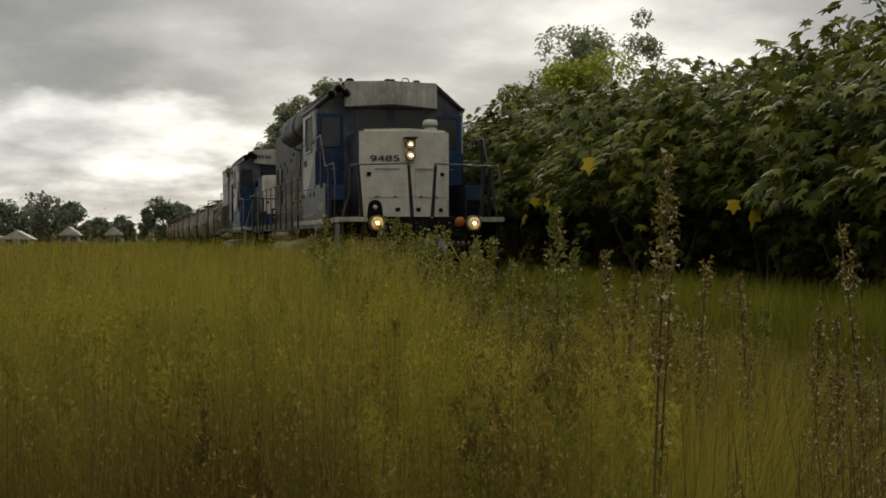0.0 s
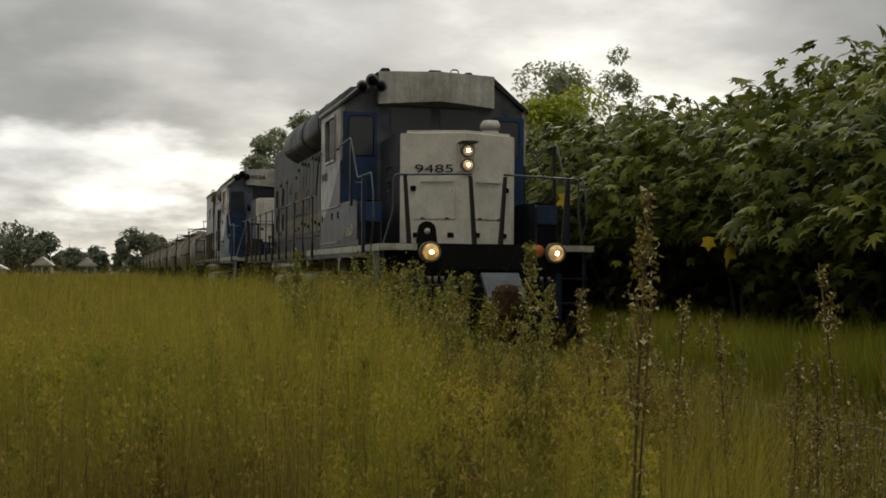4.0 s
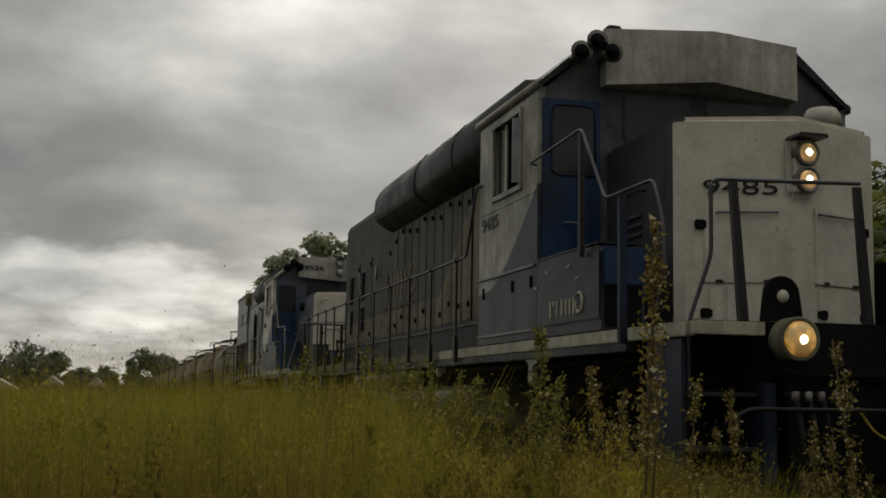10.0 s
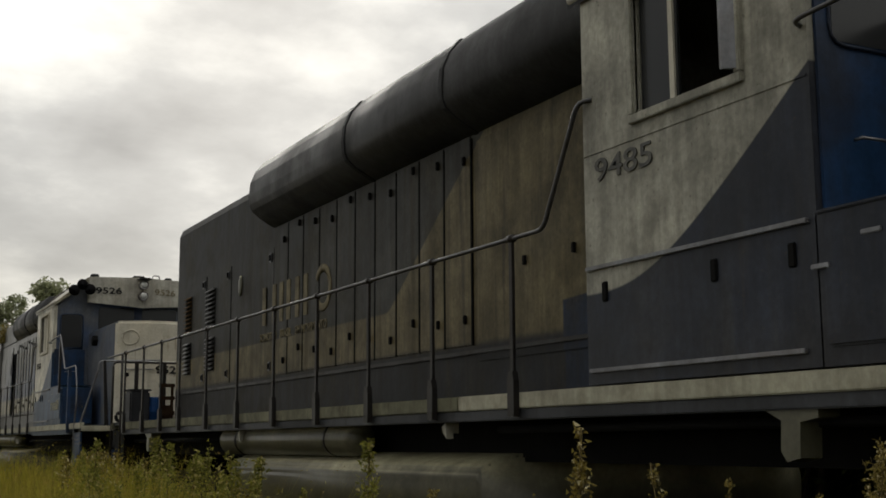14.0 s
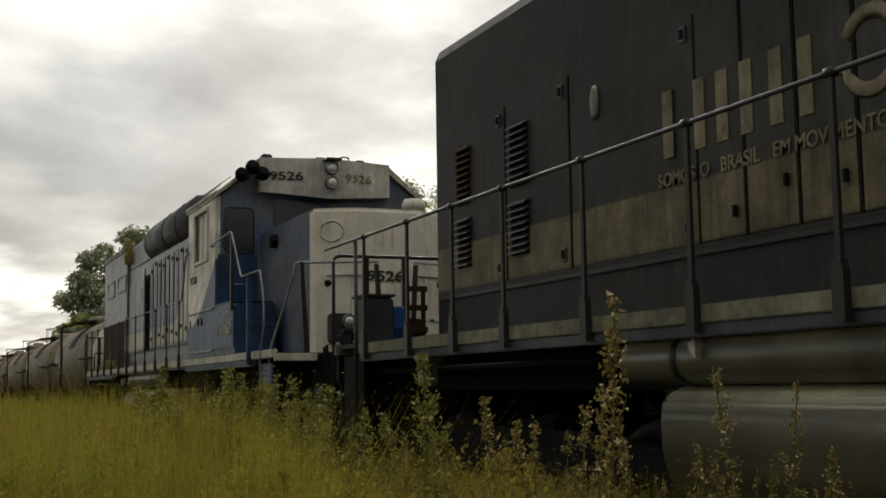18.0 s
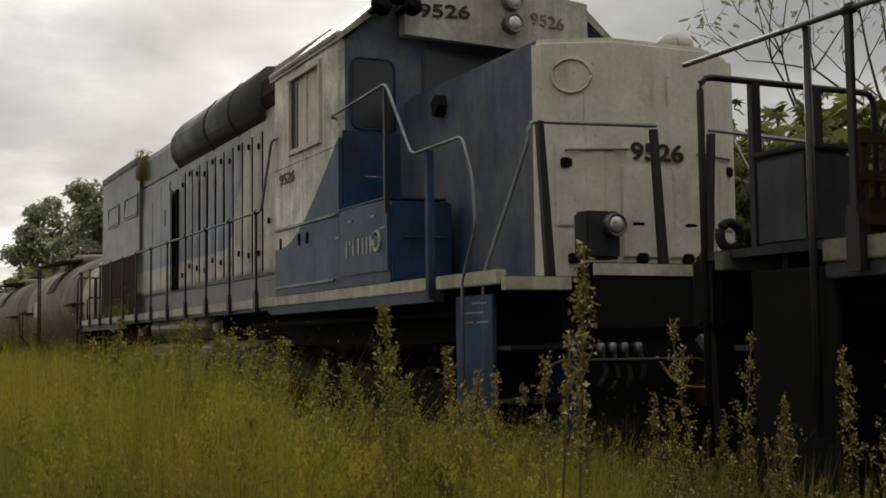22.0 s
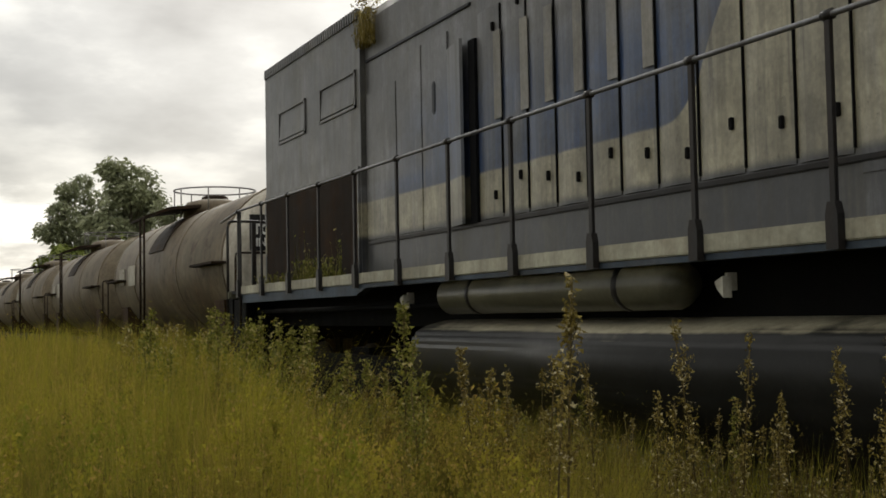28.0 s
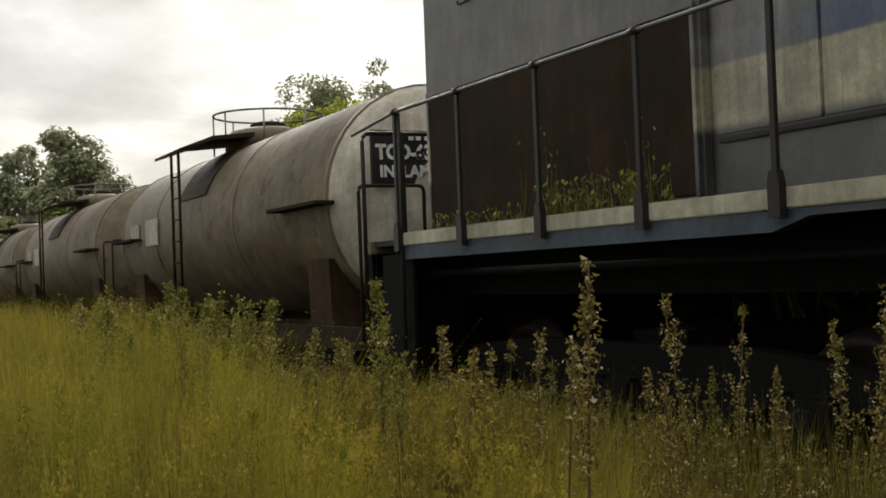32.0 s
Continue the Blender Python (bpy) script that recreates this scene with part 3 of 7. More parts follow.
def bogie(parent, y, axles, r, reach):
    """Cast side frames with journal boxes, springs, brake gear; its wheelsets turn."""
    x = 1.02
    for s in (-1, 1):
        bm = B()
        z = 0.30 + r
        prism(bm, [(y - reach, z + 0.32), (y - reach, z + 0.10), (y - reach * 0.6, z + 0.16), (y - reach * 0.35, z - 0.10), (y + reach * 0.35, z - 0.10), (y + reach * 0.6, z + 0.16), (y + reach, z + 0.10), (y + reach, z + 0.32), (y + reach * 0.5, z + 0.42),
                   (y - reach * 0.5, z + 0.42)], s * (x + 0.0), s * (x + 0.16), "x")
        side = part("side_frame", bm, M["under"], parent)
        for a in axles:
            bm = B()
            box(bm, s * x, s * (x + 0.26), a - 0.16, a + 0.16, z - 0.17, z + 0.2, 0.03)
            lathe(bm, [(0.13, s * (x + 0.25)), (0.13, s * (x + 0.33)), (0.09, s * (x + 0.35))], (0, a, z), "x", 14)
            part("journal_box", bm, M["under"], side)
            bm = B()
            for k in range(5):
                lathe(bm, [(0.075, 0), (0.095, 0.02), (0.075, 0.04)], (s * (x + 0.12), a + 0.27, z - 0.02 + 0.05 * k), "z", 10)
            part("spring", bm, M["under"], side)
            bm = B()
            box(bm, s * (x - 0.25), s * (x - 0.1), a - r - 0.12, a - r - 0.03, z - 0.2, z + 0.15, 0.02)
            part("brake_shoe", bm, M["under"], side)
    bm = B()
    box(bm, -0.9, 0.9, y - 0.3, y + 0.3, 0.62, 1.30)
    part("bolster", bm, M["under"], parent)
    for a in axles:
        SPIN.append((wheelset(parent, a, r), a, r))


def coupler(parent, y, way):
    bm = B()
    box(bm, -0.10, 0.10, y, y + way * 0.75, 1.06, 1.28, 0.03)
    prism(bm, [(-0.20, y + way * 0.7), (0.06, y + way * 0.62), (0.20, y + way * 0.72), (0.16, y + way * 0.95), (0.04, y + way * 0.80), (-0.10, y + way * 0.98), (-0.22, y + way * 0.9)], 1.00, 1.34, "z")
    lathe(bm, [(0.0, 0.90), (0.15, 0.92), (0.19, 1.0), (0.20, 1.17), (0.19, 1.34), (0.15, 1.42), (0.0, 1.44)], (0.05, y + way * 0.62, 0), "z", 14)
    part("coupler", bm, M["rust"], parent)


def headlight(parent, at, r, lens, name="headlight", hood=True):
    bm = B()
    lathe(bm, [(r * 0.85, 0.16), (r * 1.15, 0.14), (r * 1.18, 0.0), (r * 1.10, -0.015), (r * 0.98, -0.005)], at, "y", 20)
    body = part(name, bm, M["steel"], parent)
    bm = B()
    lathe(bm, [(r * 0.98, 0.02), (r * 0.8, -0.012), (r * 0.45, -0.024), (0.0, -0.028)], at, "y", 20)
    part("lens", bm, lens, body, "round glass lens")
    if lens is not M["lens_off"]:
        bm = B()
        lathe(bm, [(r * 0.36, -0.022), (r * 0.2, -0.036), (0.0, -0.040)], at, "y", 16)
        part("bulb", bm, M["bulb"], body, "bright glowing bulb")
    if hood:
        bm = B()
        prism(bm, [(-r * 1.5, 0), (r * 1.5, 0), (r * 1.3, 0.03), (-r * 1.3, 0.03)], at[1] - 0.10, at[1] + 0.15, "y")
        bmesh.ops.translate(bm, verts=bm.verts, vec=(at[0], 0, at[2] + r * 1.25))
        part("eyebrow", bm, M["rail"], body)


def locomotive(v):
    """A six-axle hood unit. v = 1: the leading one; v = 2: the paler one behind it, with flared radiators."""
    one = v == 1
    y0 = FRONT + (v - 1) * PITCH
    lo = thing("locomotive", (CENTRE, y0, 0), "grimy grey and navy freight locomotive with lit headlights on rails" if one
               else "faded grey and blue freight locomotive with flared radiators on rails", "locomotive", "locomotives of the train")
    TRAIN.append((lo, y0))
    cab, hood, navy = M["cab1" if one else "cab2"], M["hood1" if one else "hood2"], M["navy1" if one else "navy2"]
    flank = M["slate"] if one else M["flank2"]
    H, rear_end = (HOOD, 19.05) if one else (1.13, 19.2)
    hood_end = 17.7 if one else 18.7
    DZ = 0.0 if one else 0.05

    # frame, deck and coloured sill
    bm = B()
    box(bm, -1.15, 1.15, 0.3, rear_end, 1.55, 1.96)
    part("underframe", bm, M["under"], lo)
    bm = B()
    box(bm, -1.62, 1.62, 0.28, rear_end, 1.985, 2.03)
    part("walkway", bm, M["soot"], lo)
    for s in (-1, 1):
        bm = B()
        if one:
            box(bm, s * 1.60, s * 1.68, 1.37, 7.10, 1.915, 2.02, 0.008, 0)
            box(bm, s * 1.60, s * 1.678, 7.11, rear_end - 1.0, 1.915, 2.02, 0.008, 2)
            box(bm, s * 1.58, s * 1.665, 1.37, rear_end - 1.0, 1.84, 1.913, 0.008, 1)
        else:
            box(bm, s * 1.60, s * 1.68, 1.37, rear_end - 0.9, 1.97, 2.075, 0.008, 0)
            prism(bm, [(1.37, 1.967), (1.37, 1.88), (5.6, 1.88), (5.75, 1.93), (13.65, 1.93), (13.92, 1.86), (rear_end - 0.9, 1.86), (rear_end - 0.9, 1.967)], s * 1.58, s * 1.665, "x", 1)
        box(bm, s * 1.60, s * 1.68, 0.30, 1.31, 1.915 if one else 1.97, 2.02 if one else 2.075, 0.008, 0)
        part("side_sill", bm, [M["stripe"], M["slate"] if one else M["sill2"], M["stripe_dull"]], lo, "cream striped side sill")
        # jacking pads under the sill
        for y in (3.73, 16.5) if one else ():
            bm = B()
            prism(bm, [(y - 0.18, 1.84), (y - 0.18, 1.80), (y - 0.06, 1.78), (y - 0.05, 1.61), (y + 0.04, 1.59), (y + 0.08, 1.64), (y + 0.07, 1.79), (y + 0.18, 1.84)], s * 1.50, s * 1.64, "x")
            part("jacking_pad", bm, M["tank"], lo)

    # short hood: shallow V front, bevelled top edges
    bm = B()
    if one:
        plan = [(-0.97, 3.5), (-0.97, 1.98), (-0.90, 1.90), (0.0, 1.55), (0.90, 1.90), (0.97, 1.98), (0.97, 3.5)]
    else:
        plan = [(-0.98, 3.5), (-0.98, 0.97), (-0.93, 0.88), (-0.45, 0.62), (0.45, 0.62), (0.93, 0.88), (0.98, 0.97), (0.98, 3.5)]
    prism(bm, plan, 2.03, 3.89 if one else 3.95, "z")
    top = [e for e in bm.edges if all(v_.co.z > 3.8 for v_ in e.verts)]
    bmesh.ops.bevel(bm, geom=top, offset=0.05, segments=3, affect="EDGES")
    for f in bm.faces:
        c = f.calc_center_median()
        f.material_index = 0 if (c.y < (1.96 if one else 0.95) or f.normal.z > 0.92) else 1
        f.smooth = 0.05 < f.normal.z < 0.97
    nose = part("nose", bm, [M["grey"], flank], lo, "pale grey nose front with dark flanks")
    run = math.atan2(0.35, 0.90) if one else math.atan2(0.26, 0.48)

    def on_front(x):
        return 1.55 + abs(x) * 0.35 / 0.90 if one else 0.62 + max(0.0, abs(x) - 0.45) * 0.54
    # nose doors, hinges and grab bars
    for s in (-1, 1):
        bm = B()
        half = 0.33 if one else 0.20
        box(bm, -half, half, -0.012, 0.02, -0.33, 0.33, 0.01)
        bmesh.ops.rotate(bm, verts=bm.verts, cent=(0, 0, 0), matrix=Matrix.Rotation(s * run, 3, "Z"))
        bmesh.ops.translate(bm, verts=bm.verts, vec=(s * (0.45 if one else 0.69), on_front(0.45 if one else 0.69) - 0.005, 2.78))
        door = part("nose_door", bm, M["grey"], nose)
        bm = B()
        box(bm, -half * 0.9, half * 0.9, -0.010, 0.02, -0.20, 0.20, 0.01)
        bmesh.ops.rotate(bm, verts=bm.verts, cent=(0, 0, 0), matrix=Matrix.Rotation(s * run, 3, "Z"))
        bmesh.ops.translate(bm, verts=bm.verts, vec=(s * (0.45 if one else 0.69), on_front(0.45 if one else 0.69) - 0.005, 2.23))
        part("nose_door", bm, M["grey"], nose)
        bm = B()
        x0, x1 = (s * 0.20, s * 0.66) if one else (s * 0.35, s * 0.79)
        tube(bm, rounded([(x0, on_front(x0) + 0.01, 3.05), (x0, on_front(x0) - 0.05, 3.05), (x1, on_front(x1) - 0.05, 3.05), (x1, on_front(x1) + 0.01, 3.05)], 0.02), 0.011, 6)
        part("grab_bar", bm, M["rail_pale"], nose)
        for x, z in ((0.78, 2.95), (0.74, 2.20), (0.22, 2.20)):
            bm = B()
            box(bm, s * x - 0.05, s * x + 0.05, on_front(x) - 0.035, on_front(x) + 0.02, z - 0.04, z + 0.04, 0.01)
            part("latch", bm, M["under"], nose)
        for x in (0.25, 0.62):
            bm = B()
            box(bm, s * x - 0.055, s * x + 0.055, on_front(x) - 0.02, on_front(x) + 0.02, 2.455, 2.48)
            part("hinge", bm, M["rail"], nose)
    if one:
        bm = B()
        box(bm, -0.13, 0.15, 1.50, 1.62, 3.17, 3.70, 0.05)
        part("lamp_housing", bm, M["grey"], nose)
        headlight(lo, (0.02, 1.47, 3.55), 0.095, M["lens_on"])
        headlight(lo, (0.02, 1.47, 3.32), 0.095, M["lens_on"], hood=False)
        letters("9485", 0.185, (-0.47, on_front(0.47) - 0.012, 3.205), (90, 0, -math.degrees(run)), M["ink"], "number", lo, 1.75, 0.0)
        hk = B()
        prism(hk, [(-0.16, 2.03), (0.16, 2.03)] + [(0.135 * math.cos(a), 2.22 + 0.135 * math.sin(a)) for a in (math.pi * k / 9 for k in range(10))], 0.22, 0.27, "y")
        bmesh.ops.translate(hk, verts=hk.verts, vec=(-0.97, 0, 0))
        eye = part("lifting_eye", hk, M["under"], lo)
        hk = B()
        lathe(hk, [(0.045, 0.0), (0.045, 0.008)], (-0.97, 0.213, 2.21), "y", 16)
        part("eye_hole", hk, M["grey"], eye)
    else:
        bm = B()
        box(bm, -0.88, -0.58, 0.36, 0.56, 2.17, 2.53, 0.02)
        part("lamp_box", bm, M["soot"], lo)
        headlight(lo, (-0.66, 0.30, 2.42), 0.078, M["lens_off"], hood=False)
        letters("9526", 0.19, (-0.05, 0.608, 2.98), (90, 0, 0), M["ink"], "number", lo, 1.35, 0.004)
        bm = B()
        box(bm, -0.40, 0.40, 0.60, 0.63, 2.20, 2.92, 0.012)
        part("nose_door", bm, M["grey"], nose)
        bm = B()
        tube(bm, [(-0.74 + 0.135 * math.cos(a), on_front(0.74) - 0.010 - 0.0729 * math.cos(a), 3.64 + 0.135 * math.sin(a)) for a in (2 * math.pi * k / 20 for k in range(21))], 0.010, 5)
        part("blanked_lamp_ring", bm, M["grey"], nose)
        bm = B()
        prism(bm, [(-0.02, 3.6), (0.03, 3.62), (0.06, 3.74), (-0.05, 3.80), (-0.10, 3.70)], -1.08, -0.95, "x")
        bmesh.ops.translate(bm, verts=bm.verts, vec=(0, 2.6, 0))
        part("side_lamp", bm, M["under"], lo)
    bm = B()
    lathe(bm, [(0.16, 0.0), (0.16, 0.05), (0.14, 0.06), (0.14, 0.11), (0.165, 0.115), (0.165, 0.20), (0.13, 0.26), (0.0, 0.28)], (0.62, 2.2 if one else 1.25, 3.87 if one else 3.93), "z", 20)
    part("roof_beacon", bm, M["grey"], lo, "white domed beacon on the nose")

    # cab: walls with real openings, a front wall behind the nose and a canted roof
    W = -NEAR
    wy0, wy1, wz0, wz1 = 3.96, 4.84, 3.585, 4.32
    for s in (-1, 1):
        bm = B()
        a, b = s * (W - 0.07), s * W
        for q in ((3.45, 5.40, 2.03 if one else 2.079, wz0), (3.45, 5.40, wz1, 4.47), (3.45, wy0, wz0, wz1), (wy1, 5.40, wz0, wz1)):
            box(bm, a, b, *q)
        wall = part("cab_side", bm, cab, lo)
        bm = B()
        t = 0.055
        for q in ((wy0 - t, wy1 + t, wz0 - t, wz0), (wy0 - t, wy1 + t, wz1, wz1 + t), (wy0 - t, wy0, wz0, wz1), (wy1, wy1 + t, wz0, wz1)):
            box(bm, s * (W - 0.02), s * (W + 0.03), *q, 0.006)
        fr = part("window_frame", bm, M["grey"] if not one else M["cab1"], wall)
        if one and s < 0:
            bm = B()
            box(bm, s * (W - 0.05), s * (W - 0.03), 4.48, 4.82, wz0, wz1)
            part("sash", bm, M["glass"], fr)
            bm = B()
            prism(bm, [(-W - 0.03, 3.93), (-W - 0.09, 3.97), (-W - 0.09, 3.99), (-W - 0.03, 3.96)], wz0 + 0.02, wz1 - 0.06, "z")
            part("wind_deflector", bm, M["rail_pale"], fr)
            bm = B()
            box(bm, s * (W - 0.045), s * (W - 0.015), 4.50, 4.54, wz0, wz1)
            part("sash_bar", bm, M["grey"], fr)
        else:
            bm = B()
            box(bm, s * (W - 0.05), s * (W - 0.02), wy0, wy1, wz0, wz1)
            box(bm, s * (W - 0.03), s * (W - 0.005), 4.38, 4.42, wz0, wz1)
            part("sash", bm, M["grey"], fr)
            bm = B()
            box(bm, s * (W - 0.025), s * (W - 0.010), wy1 - 0.16, wy1 - 0.02, wz0 + 0.02, wz1 - 0.02)
            part("pane", bm, M["glass"], fr)
        # drip strips and latches along the flank
        for z, y_0, y_1 in ((2.72 + DZ, 3.50, 5.38), (2.10 + DZ, 3.55, 5.36)):
            bm = B()
            box(bm, s * (W - 0.01), s * (W + 0.025), y_0, y_1, z, z + 0.025, 0.004)
            part("drip_strip", bm, M["rail_pale"], wall)
        bm = B()
        box(bm, s * (W - 0.005), s * (W + 0.006), 3.47, 5.39, 3.44, 3.452)
        part("panel_seam", bm, cab, wall)
        for y in (3.62, 4.2, 5.2) if one else (4.35, 4.6, 5.2):
            bm = B()
            box(bm, s * (W - 0.005), s * (W + 0.014), y - 0.025, y + 0.025, 2.52 + DZ, 2.64 + DZ, 0.006)
            part("latch", bm, M["under"], wall)
    letters("9485" if one else "9526", 0.20 if one else 0.17, (-W - 0.006, 4.98, 3.26), (90, 0, -90), M["faded_ink"], "number", lo, 1.5, 0.001)
    bm = B()
    prism(bm, [(-W + 0.07, 2.03), (W - 0.07, 2.03), (W - 0.07, 4.46), (1.02, 5.0), (-1.02, 5.0), (-W + 0.07, 4.46)], 3.45, 3.52, "y")
    front = part("cab_front", bm, M["front1"] if one else M["flank2"], lo)
    bm = B()
    prism(bm, [(-W + 0.07, 2.03), (W - 0.07, 2.03), (W - 0.07, 4.46), (1.02, 5.0), (-1.02, 5.0), (-W + 0.07, 4.46)], 5.33, 5.40, "y")
    part("cab_rear", bm, cab, lo)
    bm = B()
    box(bm, -W + 0.07, W - 0.07, 3.52, 5.33, 2.03, 2.10)
    part("cab_floor", bm, M["dark"], lo)
    for s in (-1, 1):
        bm = B()
        box(bm, s * 0.08, s * 0.80, 3.425, 3.452, 3.98, 4.46, 0.02)
        part("windscreen", bm, M["glass"], front)
        bm = B()
        tube(bm, rounded([(s * 1.10, 3.43, 3.61), (s * 1.55, 3.43, 3.61), (s * 1.55, 3.43, 4.30), (s * 1.10, 3.43, 4.30), (s * 1.10, 3.43, 3.61)], 0.1), 0.010, 6)
        seal = part("door_window_seal", bm, navy, front)
        bm = B()
        box(bm, s * 1.12, s * 1.53, 3.432, 3.452, 3.63, 4.28)
        part("door_pane", bm, M["glass"], seal)
        bm = B()
        box(bm, s * 1.04, s * 1.64, 3.436, 3.452, 2.78, 3.585 if not one else 4.36, 0.006)
        part("door_panel", bm, M["navy2"], front, "blue door panel")
        bm = B()
        tube(bm, [(s * 1.2, 3.43, 3.14), (s * 1.2, 3.38, 3.14), (s * 1.42, 3.38, 3.14), (s * 1.42, 3.43, 3.14)], 0.009, 5)
        part("door_handle", bm, M["rail_pale"], front)
    bm = B()
    roof = [(-W - 0.02, 4.44), (-W - 0.02, 4.50), (-1.58, 4.60), (-1.06, 5.05), (0.0, 5.11), (1.06, 5.05), (1.58, 4.60), (W + 0.02, 4.50), (W + 0.02, 4.44), (1.0, 4.98), (-1.0, 4.98)]
    prism(bm, roof, 3.38, 5.52, "y")
    part("cab_roof", bm, M["soot"] if one else M["hood2"], lo)
    for s in (-1, 1):
        bm = B()
        tube(bm, [(s * (W - 0.002), 3.40, 4.50), (s * (W - 0.002), 5.50, 4.50)], 0.042, 10)
        part("gutter", bm, M["visor"], lo)
    # sun visor with its shallow V front
    bm = B()
    lo_edge = 4.50 if one else 4.54
    prism(bm, [(-1.04, 3.46), (-1.04, 3.30), (0.0, 3.06), (1.04, 3.30), (1.04, 3.46)], lo_edge, 5.06, "z")
    for vt in bm.verts:
        if vt.co.z < 4.7 and abs(vt.co.x) < 0.2:
            vt.co.z += 0.05 if one else -0.10
    visor = part("visor", bm, M["visor"], lo, "pale grey visor above the windscreen")
    if not one:
        headlight(lo, (0.0, 2.985, 4.91), 0.085, M["lens_off"])
        headlight(lo, (0.0, 2.985, 4.68), 0.085, M["lens_off"], hood=False)
        vr = math.atan2(0.24, 1.04)
        letters("9526", 0.18, (-0.66, 3.06 + 0.66 * 0.2308 - 0.01, 4.72), (90, 0, -math.degrees(vr)), M["ink"], "number", visor, 1.45, 0.003)
        letters("9526", 0.17, (0.48, 3.06 + 0.48 * 0.2308 - 0.01, 4.73), (90, 0, math.degrees(vr)), M["faded"], "number", visor, 1.4, 0.001)
    # horns: three trumpets at the roof's shoulder
    for dx, dz in ((-0.19, -0.08), (0.12, -0.05), (-0.03, 0.04)):
        bm = B()
        lathe(bm, [(0.112, 0.0), (0.09, 0.02), (0.045, 0.12), (0.028, 0.35), (0.0, 0.36)], (-1.17 + dx, 3.12, 4.83 + dz), "y", 14)
        hr = part("horn", bm, M["steel"] if one else M["under"], lo)
        # shade in the bell's hollow, set on as a flat dark disc
        bm = B()
        lathe(bm, [(0.078, 0.0), (0.0, 0.002)], (-1.17 + dx, 3.118, 4.83 + dz), "y", 14)
        part("bell_mouth", bm, M["dark"], hr)
    for x, y, w in ((-0.90, 3.4, 0.08), (0.02, 3.5, 0.12), (0.62, 3.45, 0.07)):
        bm = B()
        box(bm, x - w, x + w, y, y + 0.15, 5.04, 5.14 if w < 0.1 else 5.16, 0.02)
        part("roof_fitting", bm, M["soot"], lo)
    bm = B()
    tube(bm, rounded([(0.28, 3.45, 5.06), (0.28, 3.45, 5.17), (0.42, 3.45, 5.17), (0.42, 3.45, 5.06)], 0.04), 0.012, 6)
    part("lifting_ring", bm, M["rail"], lo)

    # equipment boxes along the nose; the leading unit's front-foot opening is a dark plate
    for s in (-1, 1):
        f0_ = 1.82 if one else 2.20
        inner = 1.30 if one else 1.10
        bm = B()
        prism(bm, [(f0_ + 0.02, 2.03 + DZ), (3.46, 2.03 + DZ), (3.46, 2.76 + DZ), (f0_ + 0.10, 2.74 + DZ), (f0_ + 0.02, 2.68 + DZ)], s * inner, s * W, "x")
        bb = part("battery_box", bm, cab, lo)
        bm = B()
        box(bm, s * (W - 0.01), s * (W + 0.02), f0_ + 0.02, 3.40, 2.12 + DZ, 2.70 + DZ, 0.012)
        lid = part("box_lid", bm, cab, bb)
        bm = B()
        box(bm, s * (inner + 0.01), s * (W - 0.01), f0_ - 0.02, f0_ + 0.022, 2.40 if one else 2.09, 2.72 + DZ, 0.012)
        part("box_end", bm, M["navy2"], bb, "blue end panel")
        bm = B()
        if one:
            # the opening's shade is a flat dark plate on the solid box end
            box(bm, s * (inner + 0.03), s * (W - 0.03), f0_ + 0.005, f0_ + 0.024, 2.06, 2.395)
            part("box_opening", bm, M["dark"], bb, "dark plate for the shaded opening")
        else:
            tube(bm, rounded([(s * 1.56, f0_ - 0.015, 2.46), (s * 1.56, f0_ - 0.06, 2.46), (s * 1.18, f0_ - 0.06, 2.46), (s * 1.18, f0_ - 0.015, 2.46)], 0.03), 0.011, 6)
            part("box_handle", bm, M["navy2"], bb)
        bm = B()
        box(bm, s * (inner + 0.01), s * (W + 0.012), f0_ + 0.08, 3.45, 2.752 + DZ, 2.77 + DZ, 0.005)
        part("box_top_rim", bm, cab, bb)
        for y, z in ((2.55, 2.62), (3.10, 2.62), (2.34, 2.5), (3.42, 2.5)):
            bm = B()
            box(bm, s * (W + 0.01), s * (W + 0.03), y - 0.06, y + 0.06, z - 0.012 + DZ, z + 0.012 + DZ, 0.004)
            part("lid_hinge", bm, M["rail_pale"], bb)
        # louvres and a grab iron on the nose's flank
        if one:
            for k in range(3):
                bm = B()
                prism(bm, [(s * 0.965, 0.0), (s * 1.0, -0.02), (s * 1.0, -0.008), (s * 0.965, 0.025)], 2.62, 2.94, "y")
                bmesh.ops.translate(bm, verts=bm.verts, vec=(0, 0, 2.96 + 0.085 * k))
                part("flank_louvre", bm, M["rail_worn"], nose)
            bm = B()
            tube(bm, rounded([(s * 0.96, 2.55, 3.34), (s * 1.03, 2.55, 3.34), (s * 1.03, 2.9, 3.34), (s * 0.96, 2.9, 3.34)], 0.02), 0.011, 6)
            part("flank_grab_iron", bm, M["rail"], nose)
